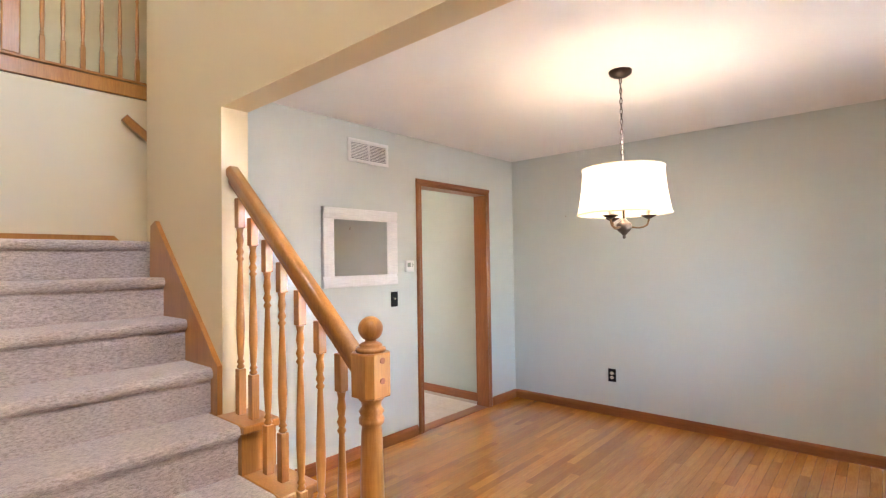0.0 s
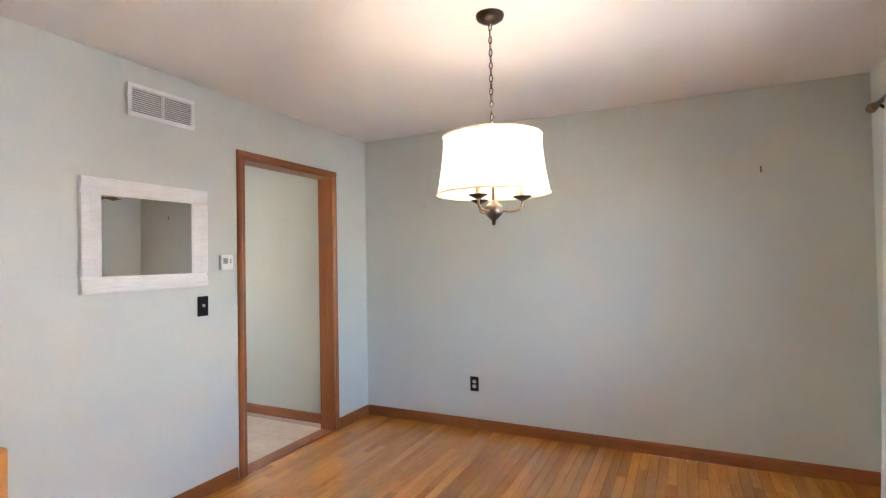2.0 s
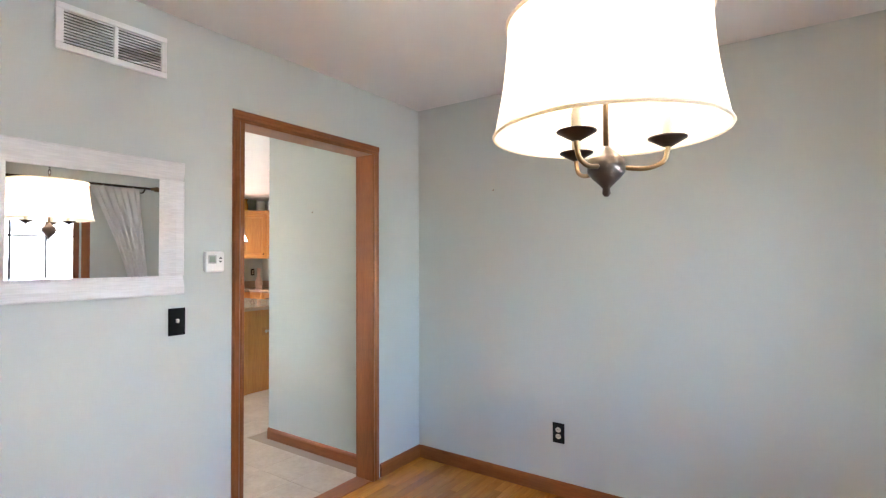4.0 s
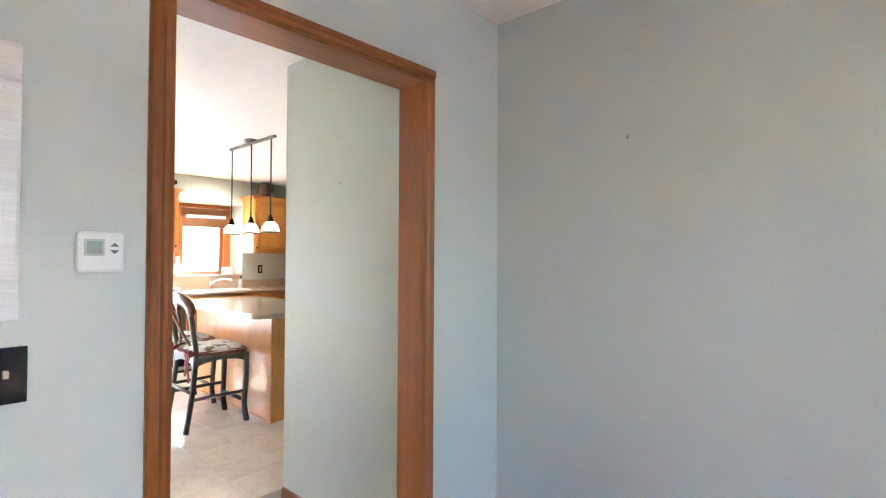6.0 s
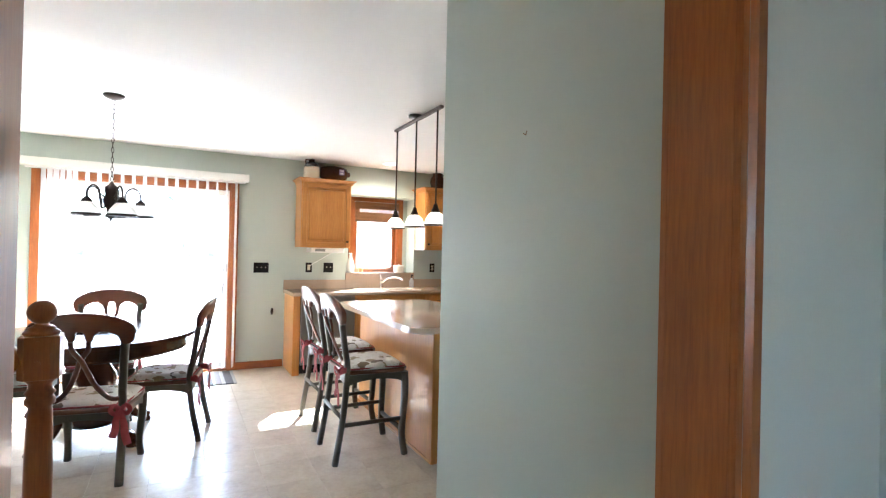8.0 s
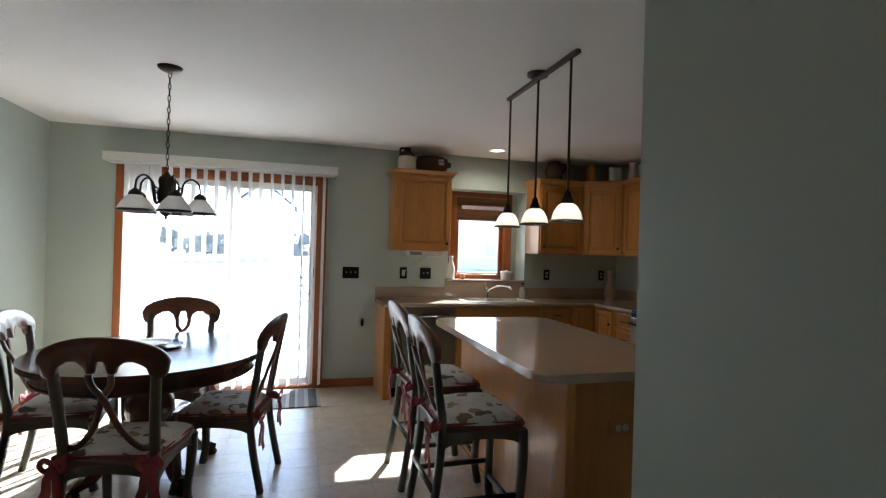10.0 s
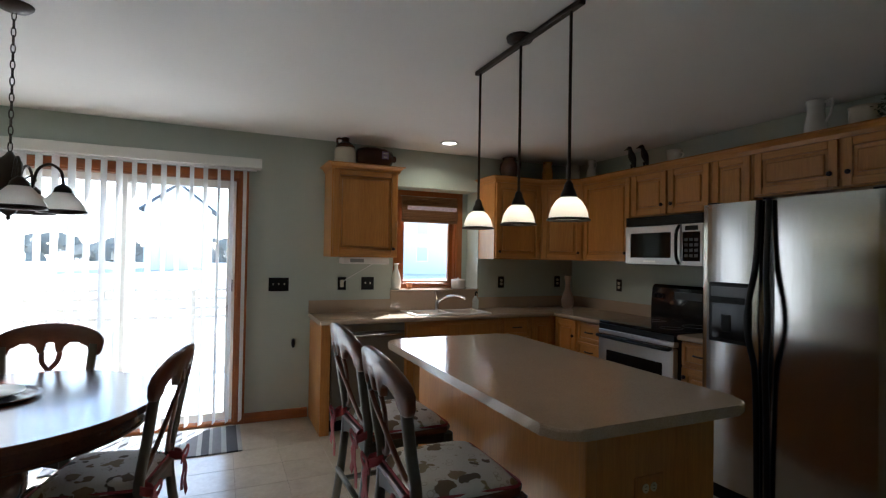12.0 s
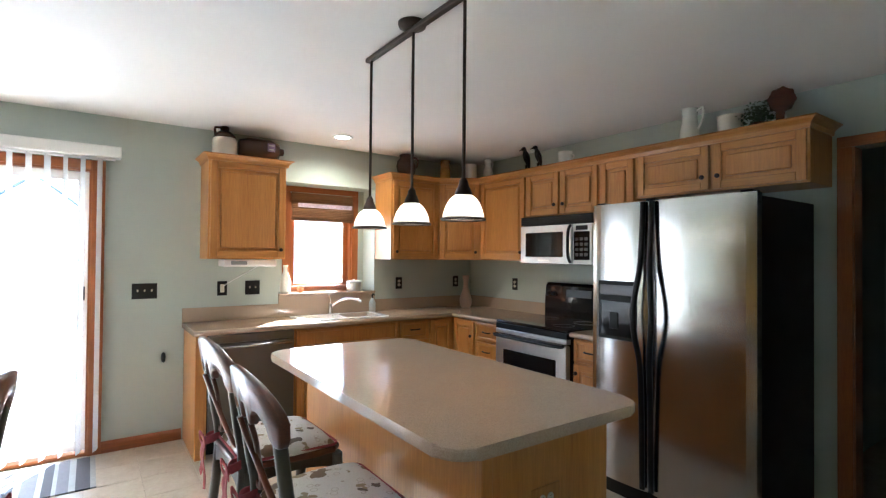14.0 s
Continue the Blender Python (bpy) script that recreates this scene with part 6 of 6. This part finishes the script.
CTOP = 2.201
jug = pot("stoneware_jug", "cream stoneware jug with a brown glazed shoulder", "jug", [(0.085, 0), (0.092, 0.02), (0.092, 0.12), (0.085, 0.145)], -5.43, 4.54, CTOP, M_CERAMIC)
part("shoulder", lathe(B(), [(0.085, 0.145), (0.078, 0.17), (0.05, 0.195), (0.032, 0.205), (0.034, 0.235), (0.028, 0.24)], -5.43, 4.54, CTOP, 22), M_BROWNC, jug, "brown glazed shoulder and neck")
handle(jug, [(-5.43, 4.512, CTOP + 0.228), (-5.43, 4.470, CTOP + 0.222), (-5.43, 4.472, CTOP + 0.168)], 0.009, M_BROWNC)
keg = thing("brown_keg_pot", "dark brown keg-shaped pot lying on its side", "pot", at=(-5.43, 4.80, CTOP))
ring = [(0.03, -0.165), (0.065, -0.155), (0.086, -0.09), (0.092, 0.0), (0.086, 0.09), (0.065, 0.155), (0.03, 0.165)]
part("body", tube(B(), [(-5.43, 4.80 + h, CTOP + 0.092) for r, h in ring], [r for r, h in ring], 22), M_BROWNC, keg)
part("label_plate", box(B(), -5.345, -5.336, 4.845, 4.905, CTOP + 0.07, CTOP + 0.135, 0.004), plain("violet_label", (0.30, 0.22, 0.36), 0.5, var=0.3, scale=50), keg, "faded violet label")
for dz, w in ((0.118, 0.022), (0.086, 0.018)):
    part("label_line", box(B(), -5.3365, -5.334, 4.875 - w, 4.875 + w, CTOP + dz - 0.005, CTOP + dz + 0.005, 0.001), M_WCERAMIC, keg, "pale line on the label")
part("spout", tube(B(), [(-5.43, 4.955, CTOP + 0.092), (-5.43, 4.975, CTOP + 0.092), (-5.43, 4.995, CTOP + 0.092), (-5.43, 5.0, CTOP + 0.092)], [0.034, 0.030, 0.030, 0.020], 14), M_BROWNC, keg)
bp_ = pot("bean_pot", "dark brown glazed bean pot with handle", "pot", [(0.06, 0), (0.085, 0.04), (0.098, 0.10), (0.088, 0.155), (0.066, 0.18), (0.07, 0.212), (0.06, 0.215)], -5.40, 6.18, CTOP, M_BROWNC)
handle(bp_, [(-5.40, 6.245, CTOP + 0.20), (-5.40, 6.305, CTOP + 0.185), (-5.40, 6.30, CTOP + 0.12), (-5.40, 6.265, CTOP + 0.085)], 0.010, M_BROWNC)
op = pot("ochre_pitcher", "ochre glazed pitcher on the corner cabinet", "pitcher", [(0.04, 0), (0.055, 0.04), (0.053, 0.11), (0.038, 0.16), (0.05, 0.205), (0.044, 0.207)], -5.37, 6.62, CTOP, M_OCHRE)
handle(op, [(-5.345, 6.575, CTOP + 0.19), (-5.325, 6.535, CTOP + 0.16), (-5.34, 6.57, CTOP + 0.08)], 0.006, M_OCHRE)
pot("white_crock", "white ceramic crock on the corner cabinet", "crock", [(0.066, 0), (0.07, 0.01), (0.07, 0.165), (0.074, 0.18), (0.062, 0.182)], -5.27, 6.86, CTOP, M_WCERAMIC)
sp = pot("small_pitcher", "small white pitcher on the wall cabinet", "pitcher", [(0.035, 0), (0.052, 0.04), (0.048, 0.09), (0.028, 0.15), (0.040, 0.21), (0.032, 0.212)], -5.08, 6.94, CTOP, M_WCERAMIC)
handle(sp, [(-5.05, 6.94, CTOP + 0.19), (-5.005, 6.94, CTOP + 0.16), (-5.035, 6.94, CTOP + 0.085)], 0.006, M_WCERAMIC)


def crow(x, y, z, turn, tall):
    """A plain black bird figure that stands upright on a turned base: one mesh."""
    bm = B()
    lathe(bm, [(0.026, 0), (0.027, 0.010), (0.020, 0.016), (0.011, 0.024), (0.011, 0.060), (0.016, 0.072)], 0, 0, 0, 14)
    body = [(-0.034, 0, 0.018), (-0.028, 0, 0.050), (-0.020, 0, 0.085), (-0.010, 0, 0.118), (0.000, 0, 0.150), (0.008, 0, 0.178), (0.014, 0, 0.200), (0.018, 0, 0.218)]
    tube(bm, body, [0.006, 0.012, 0.022, 0.031, 0.034, 0.029, 0.021, 0.015], 14)
    tube(bm, [(0.004, 0, 0.222), (0.014, 0, 0.226), (0.030, 0, 0.228), (0.044, 0, 0.225), (0.052, 0, 0.222), (0.078, 0, 0.213)], [0.007, 0.018, 0.021, 0.015, 0.008, 0.002], 12)
    for side in (-1, 1):
        tube(bm, [(0.016, side * 0.026, 0.168), (0.0, side * 0.033, 0.135), (-0.016, side * 0.026, 0.090), (-0.028, side * 0.012, 0.045)], [0.008, 0.014, 0.012, 0.004], 8)
    ob = tagged(part("bird_figure", bm, M_BLACK), "black carved bird figure standing on the cabinet top", "figurine", "bird figures")
    ob.matrix_basis = pose(x, y, z, 0, 0, turn) @ Matrix.Scale(tall, 4)


crow(-4.49, 6.89, CTOP, 200, 0.94)
crow(-4.345, 6.89, CTOP, 225, 0.88)
cup = pot("white_cup", "white fluted cup on the cabinet top", "cup", [(0.045, 0), (0.05, 0.02), (0.058, 0.09), (0.064, 0.125), (0.058, 0.126)], -4.09, 6.95, CTOP, M_WCERAMIC)
handle(cup, [(-4.03, 6.95, CTOP + 0.10), (-3.995, 6.95, CTOP + 0.08), (-4.035, 6.95, CTOP + 0.04)], 0.006, M_WCERAMIC)
tp = pot("tall_pitcher", "tall white enamel pitcher on the cabinet top", "pitcher", [(0.062, 0), (0.066, 0.01), (0.062, 0.08), (0.048, 0.15), (0.046, 0.19), (0.054, 0.235), (0.05, 0.236)], -3.02, 6.95, CTOP, M_WCERAMIC)
handle(tp, [(-2.975, 6.95, CTOP + 0.215), (-2.93, 6.95, CTOP + 0.225), (-2.935, 6.95, CTOP + 0.15), (-2.965, 6.95, CTOP + 0.09)], 0.008, M_WCERAMIC)
pot("beige_crock", "beige stoneware crock on the cabinet top", "crock", [(0.068, 0), (0.074, 0.012), (0.074, 0.115), (0.079, 0.13), (0.066, 0.131)], -2.76, 6.95, CTOP, M_CERAMIC)
wp = tagged(part("white_plate", tube(B(), [(-2.60, 7.12, CTOP + 0.095), (-2.60, 7.105, CTOP + 0.092), (-2.60, 7.10, CTOP + 0.091)], [0.09, 0.088, 0.06], 30), M_WCERAMIC), "white plate leaning against the wall", "plate")
plant = thing("potted_ivy", "small green leafy plant on the cabinet top", "plant", at=(-2.60, 6.96, CTOP))
part("pot", lathe(B(), [(0.04, 0), (0.055, 0.05), (0.05, 0.055)], -2.60, 6.96, CTOP, 16), M_BROWNC, plant)
prng = random.Random(3)
bm = B()
for k in range(330):
    a, b, r = prng.uniform(0, 6.28), prng.uniform(-0.3, 1.4), prng.uniform(0.02, 0.115)
    c = Vector((-2.60 + r * 1.15 * math.cos(a) * math.cos(b), 6.96 + r * 0.9 * math.sin(a) * math.cos(b), CTOP + 0.07 + r * math.sin(b)))
    d = Vector((prng.uniform(-1, 1), prng.uniform(-1, 1), prng.uniform(-0.4, 1))).normalized()
    s = d.cross(Vector((0.3, 0.2, 0.9))).normalized()
    L, w = prng.uniform(0.018, 0.03), prng.uniform(0.008, 0.013)
    n = s.cross(d) * 0.004
    v = [bm.verts.new(p) for p in (c, c + d * L * 0.5 + s * w + n, c + d * L, c + d * L * 0.5 - s * w + n)]
    bm.faces.new((v[0], v[1], v[2]))
    bm.faces.new((v[0], v[2], v[3]))
part("foliage", bm, M_LEAF, plant)
pb = thing("paddle_board", "dark carved wooden paddle board standing on the cabinet top", "cutting board", at=(-2.47, 7.0, CTOP))
edge = [0.066 + 0.006 * math.cos(8 * a) for a in arc(45, -72, 252)]
shape = [(-0.026, 0.0), (0.026, 0.0), (0.020, 0.035), (0.018, 0.082)]
shape += [(r * math.cos(a), 0.148 + 1.08 * r * math.sin(a)) for r, a in zip(edge, arc(45, -72, 252))] + [(-0.018, 0.082), (-0.020, 0.035)]
o = part("board", prism(B(), shape, "xz", -0.010, 0.010, 0.004), M_TABLE, pb)
o.matrix_parent_inverse = Matrix.Identity(4)
pb.matrix_basis = pose(-2.46, 6.88, CTOP + 0.002, -6, 4, 20)

vase = pot("blush_vase", "blush ceramic bottle vase in the counter corner", "vase", [(0.045, 0), (0.06, 0.03), (0.065, 0.08), (0.05, 0.14), (0.028, 0.20), (0.024, 0.25), (0.033, 0.31), (0.036, 0.335), (0.03, 0.336)], -5.40, 6.92, CT, M_PINK)
ob = pot("white_canister", "white lidded canister on the window ledge", "canister", [(0.062, 0), (0.068, 0.008), (0.070, 0.075), (0.073, 0.082), (0.072, 0.09), (0.05, 0.096), (0.012, 0.10), (0.012, 0.108)], -5.70, 5.78, 1.1015, M_WCERAMIC)
tpot = pot("terracotta_pot", "small terracotta pot on the window ledge", "flower pot", [(0.022, 0), (0.032, 0.045), (0.036, 0.047), (0.036, 0.06), (0.028, 0.06)], -5.74, 5.27, 1.1015, plain("terracotta", (0.45, 0.18, 0.08), 0.8))
pot("white_bottle_vase", "tall white ceramic bottle vase on the window ledge", "vase", [(0.036, 0), (0.048, 0.02), (0.050, 0.09), (0.034, 0.15), (0.020, 0.19), (0.018, 0.225), (0.026, 0.245), (0.022, 0.246)], -5.71, 5.12, 1.1015, M_WCERAMIC)
soap = thing("soap_dispenser", "clear soap bottle with black pump by the sink", "soap bottle", at=(-5.54, 5.90, CT))
part("bottle", lathe(B(), [(0.028, 0), (0.032, 0.01), (0.032, 0.09), (0.015, 0.12), (0.013, 0.13)], -5.54, 5.90, CT, 18), plain("frosted_bottle", (0.62, 0.64, 0.63), 0.15), soap)
part("pump", tube(B(), curve([(-5.54, 5.90, CT + 0.13), (-5.54, 5.90, CT + 0.165), (-5.52, 5.90, CT + 0.17), (-5.50, 5.90, CT + 0.162)]), 0.007), M_BLACK, soap)
tom = pot("red_timer", "round red kitchen timer on the range back", "timer", [(0.018, 0), (0.034, 0.012), (0.038, 0.03), (0.030, 0.05), (0.010, 0.056)], -3.72, 7.09, 1.214, plain("tomato_red", (0.35, 0.03, 0.02), 0.3))

# ---- outdoors ----
ground = slab("ground", [(-2000, 2000, -2000, 2000, -0.55, -0.5)], plain("dry_pale_lawn", (0.48, 0.46, 0.41), 0.95, var=0.15, scale=0.4, fine=20), "pale dry lawn reaching the horizon", "ground")
deck = thing("deck", "weathered pale wooden deck behind the house", "deck", kind="structure", at=(-7.6, 3, -0.1))
m_deck = wood("weathered_deck", (0.60, 0.57, 0.53), (0.76, 0.73, 0.69), "y", rough=0.8, coat=0.0, spread=0.15)
dbm = box(B(), -0.068, 0.068, -1.5, 8.0, -0.16, -0.125)
d0 = part("board", dbm, m_deck, deck)
dme = d0.data
d0.matrix_basis = pose(-5.95, 0, 0)
for k in range(1, 26):
    o = piece("board", dme, deck, pose(-5.95 - 0.142 * k, 0, 0))
    o.matrix_parent_inverse = deck.matrix_basis.inverted()
part("skirt", box(B(), -9.6, -5.9, -1.48, 7.98, -0.499, -0.162), m_deck, deck)
drail = thing("deck_rail", "weathered grey deck railing with horizontal boards", "railing", at=(-9.5, 3, -0.12))
m_rail = wood("weathered_rail", (0.26, 0.24, 0.22), (0.40, 0.37, 0.34), "y", rough=0.8, coat=0.0, spread=0.15)
for k in range(9):
    y = -1.4 + 1.15 * k
    part("post", box(B(), -9.56, -9.47, y - 0.045, y + 0.045, -0.125, 0.84, 0.005), m_rail, drail)
for z in (0.43, 0.565, 0.705):
    part("rail_board", box(B(), -9.465, -9.44, -1.45, 7.9, z, z + 0.05, 0.004), m_rail, drail)
part("cap_board", box(B(), -9.60, -9.42, -1.5, 7.95, 0.84, 0.88, 0.005), m_rail, drail)

M_SIDING = plain("pale_siding", (0.62, 0.59, 0.55), 0.7, var=0.05)
M_ROOF = plain("slate_shingle", (0.07, 0.085, 0.11), 0.85, var=0.2, scale=3)
M_DARKGLASS = plain("far_glass", (0.50, 0.51, 0.52), 0.5)


def far_house(x, y, w, d, h, ridge, turn, label, mat_, wins=3):
    t = thing("house", label, "house", "neighbouring houses")
    part("wall", prism(B(), [(-w / 2, -0.5), (w / 2, -0.5), (w / 2, h), (0, h + ridge), (-w / 2, h)], "xz", -d / 2, d / 2), mat_, t)
    for s in (-1, 1):
        part("roof", prism(B(), [(s * (w / 2 + 0.5), h - 0.32), (s * (w / 2 + 0.5), h - 0.1), (0, h + ridge + 0.3), (0, h + ridge + 0.06)], "xz", -d / 2 - 0.4, d / 2 + 0.4), M_ROOF, t, "slate grey shingle roof")
    for r in range(2):
        for k in range(wins):
            cxw = -w / 2 + w * (k + 0.5) / wins
            for s in (-1, 1):
                wn_ = part("window", box(B(), cxw - 0.55, cxw + 0.55, s * d / 2 - 0.05, s * d / 2 + 0.05, 0.9 + 2.8 * r, 2.3 + 2.8 * r), M_DARKGLASS, t)
                part("window_frame", box(B(), cxw - 0.65, cxw + 0.65, s * d / 2 - 0.03, s * d / 2 + 0.03, 0.8 + 2.8 * r, 2.4 + 2.8 * r), M_WHITE, wn_)
    t.matrix_basis = pose(x, y, 0, 0, 0, turn)
    return t


far_house(-64, -0.5, 6.2, 8, 5.9, 2.5, 90, "pale neighbouring house with a slate grey gable roof", M_SIDING, 0)
far_house(-55, 24, 12, 10, 5.2, 3.0, 78, "pale distant house with grey roof across the lawn", M_SIDING)


def brick_mat():
    m, nt, b = node_mat("pale_brick")
    v = coords(nt, (1, 1, 1))
    tex = nt.nodes.new("ShaderNodeTexBrick")
    tex.inputs["Scale"].default_value = 1.0
    tex.inputs["Brick Width"].default_value, tex.inputs["Row Height"].default_value, tex.inputs["Mortar Size"].default_value = 0.42, 0.2, 0.012
    tex.inputs["Color1"].default_value, tex.inputs["Color2"].default_value, tex.inputs["Mortar"].default_value = (0.55, 0.54, 0.52, 1), (0.36, 0.36, 0.37, 1), (0.66, 0.66, 0.65, 1)
    mp = nt.nodes.new("ShaderNodeMapping")
    mp.inputs["Rotation"].default_value = (radians(90), 0, 0)
    nt.links.new(v, mp.inputs["Vector"])
    nt.links.new(mp.outputs[0], tex.inputs["Vector"])
    nt.links.new(tex.outputs["Color"], b.inputs["Base Color"])
    setp(b, rough=0.9)
    return m


far_house(17, 7.5, 9, 8, 5.0, 2.8, 90, "pale brick neighbouring house beyond the dining window", brick_mat(), 2)

# far woods: uneven clumps of small leaf cards
wv, wf = [], []
wr = random.Random(11)
for k in range(900):
    base_y, base_x = wr.uniform(-90, 120), -105 + wr.uniform(-8, 8)
    top_h = 3.0 + 2.2 * noise.noise((base_y * 0.06, 0, 0)) + 1.2 * noise.noise((base_y * 0.3, 4, 0))
    z = wr.uniform(-0.4, max(0.6, top_h))
    for q in range(2):
        s = wr.uniform(0.5, 1.5)
        a = wr.uniform(0, 3.14)
        b = len(wv)
        ux, uy = math.cos(a) * s, math.sin(a) * s
        ox, oy = wr.uniform(-1, 1), wr.uniform(-1, 1)
        wv += [(base_x + ox - ux, base_y + oy - uy, z - s * 0.6), (base_x + ox + ux, base_y + oy + uy, z - s * 0.4), (base_x + ox + ux * 0.4, base_y + oy + uy * 0.3, z + s), (base_x + ox - ux * 0.7, base_y + oy - uy, z + s * 0.6)]
        wf.append((b, b + 1, b + 2, b + 3))
me = bpy.data.meshes.new("far_woods")
me.from_pydata(wv, [], wf)
me.materials.append(plain("bare_woods", (0.20, 0.195, 0.17), 0.9, var=0.3, scale=0.5))
tagged(new("far_woods", me), "distant bare woods on the horizon", "trees", kind="stuff")

# ---- floor pieces ----
rng = random.Random(7)
strip_w, n_parts = 0.0571, 0
rest_bm = []
plank_meshes = {}


def plank_mesh(length):
    if length not in plank_meshes:
        bm = B()
        w, c = strip_w / 2 - 0.0004, 0.0008
        prism(bm, [(-w, -0.018), (w, -0.018), (w, -c), (w - c, 0), (-w + c, 0), (-w, -c)], "xz", 0, length - 0.0008)
        bmesh.ops.recalc_face_normals(bm, faces=bm.faces)
        me = bpy.data.meshes.new("oak_strip")
        bm.to_mesh(me)
        bm.free()
        me.materials.append(M_STRIP)
        plank_meshes[length] = me
    return plank_meshes[length]


rest_v, rest_f = [], []
for r in range(63):
    x = strip_w * (r + 0.5)
    y = -3.0 + rng.choice((0.0, 0.15, 0.3, 0.45)) - 0.5
    while y < BY:
        L = rng.choice((0.45, 0.6, 0.75, 0.9, 1.05, 1.2, 1.35))
        y0, y1 = max(y, -3.0), min(y + L, BY - 0.002)
        if y1 - y0 > 0.02:
            if y1 > 1.2 and n_parts < 300:
                size = round(y1 - y0, 3)
                if y0 == y and y1 == y + L:
                    size = L
                piece("strip", plank_mesh(size), floor_dining, Matrix.Translation((x, y0, -0.0)))
                n_parts += 1
            else:
                b = len(rest_v)
                w = strip_w / 2 - 0.0004
                rest_v += [(x - w, y0, 0), (x + w, y0, 0), (x + w, y1 - 0.0008, 0), (x - w, y1 - 0.0008, 0), (x - w, y0, -0.018), (x + w, y0, -0.018), (x + w, y1 - 0.0008, -0.018), (x - w, y1 - 0.0008, -0.018)]
                rest_f += [(b, b + 1, b + 2, b + 3), (b, b + 4, b + 5, b + 1), (b + 1, b + 5, b + 6, b + 2), (b + 2, b + 6, b + 7, b + 3), (b + 3, b + 7, b + 4, b)]
        y += L
me = bpy.data.meshes.new("foyer_strips")
me.from_pydata(rest_v, [], rest_f)
m_rest = M_STRIP.copy()
nt = m_rest.node_tree
geo = nt.nodes.new("ShaderNodeNewGeometry")
for link in list(nt.links):
    if link.from_node.bl_idname == "ShaderNodeObjectInfo":
        to = link.to_socket
        nt.links.remove(link)
        nt.links.new(geo.outputs["Random Per Island"], to)
me.materials.append(m_rest)
ob = new("foyer_strips", me)
ob.parent = floor_dining
tagged(ob, "honey oak floor strips", kind="stuff")
part("threshold", box(B(), -0.125, -0.001, DY0 + 0.02, DY1 - 0.02, -0.018, 0.004, 0.003), M_OAK_Y, floor_dining, "oak threshold strip")

tile = 0.3048
bm = B()
h, c = tile / 2 - 0.0012, 0.0015
box(bm, -h, h, -h, h, -0.006, 0.0)
tme = bpy.data.meshes.new("floor_tile")
bmesh.ops.recalc_face_normals(bm, faces=bm.faces)
bm.to_mesh(tme)
bm.free()
tme.materials.append(M_TILE)
count = 0
far_v, far_f = [], []
for i in range(19):
    for j in range(20):
        x, y = -0.12 - tile * (i + 0.5), 1.24 + tile * (j + 0.5)
        if x < WX - 0.02 or y > KY:
            continue
        if x > -1.3 and (y > 4.1 or y < 2.8):
            continue
        if x > -1.4 and y > 4.1:
            continue
        if x < -5.25 and y > 4.5 or y > 6.75 and x < -2.4 or -3.8 < x < -2.6 and 4.8 < y < 5.2:
            continue
        if count < 300:
            piece("tile", tme, floor_kitchen, Matrix.Translation((x, y, 0)))
            count += 1
        else:
            b = len(far_v)
            far_v += [(x - h, y - h, 0), (x + h, y - h, 0), (x + h, y + h, 0), (x - h, y + h, 0)]
            far_f.append((b, b + 1, b + 2, b + 3))
if far_v:
    me = bpy.data.meshes.new("tiles")
    me.from_pydata(far_v, [], far_f)
    me.materials.append(M_TILE)
    ob = new("tiles", me)
    ob.parent = floor_kitchen
    tagged(ob, "beige vinyl tiles", kind="stuff")
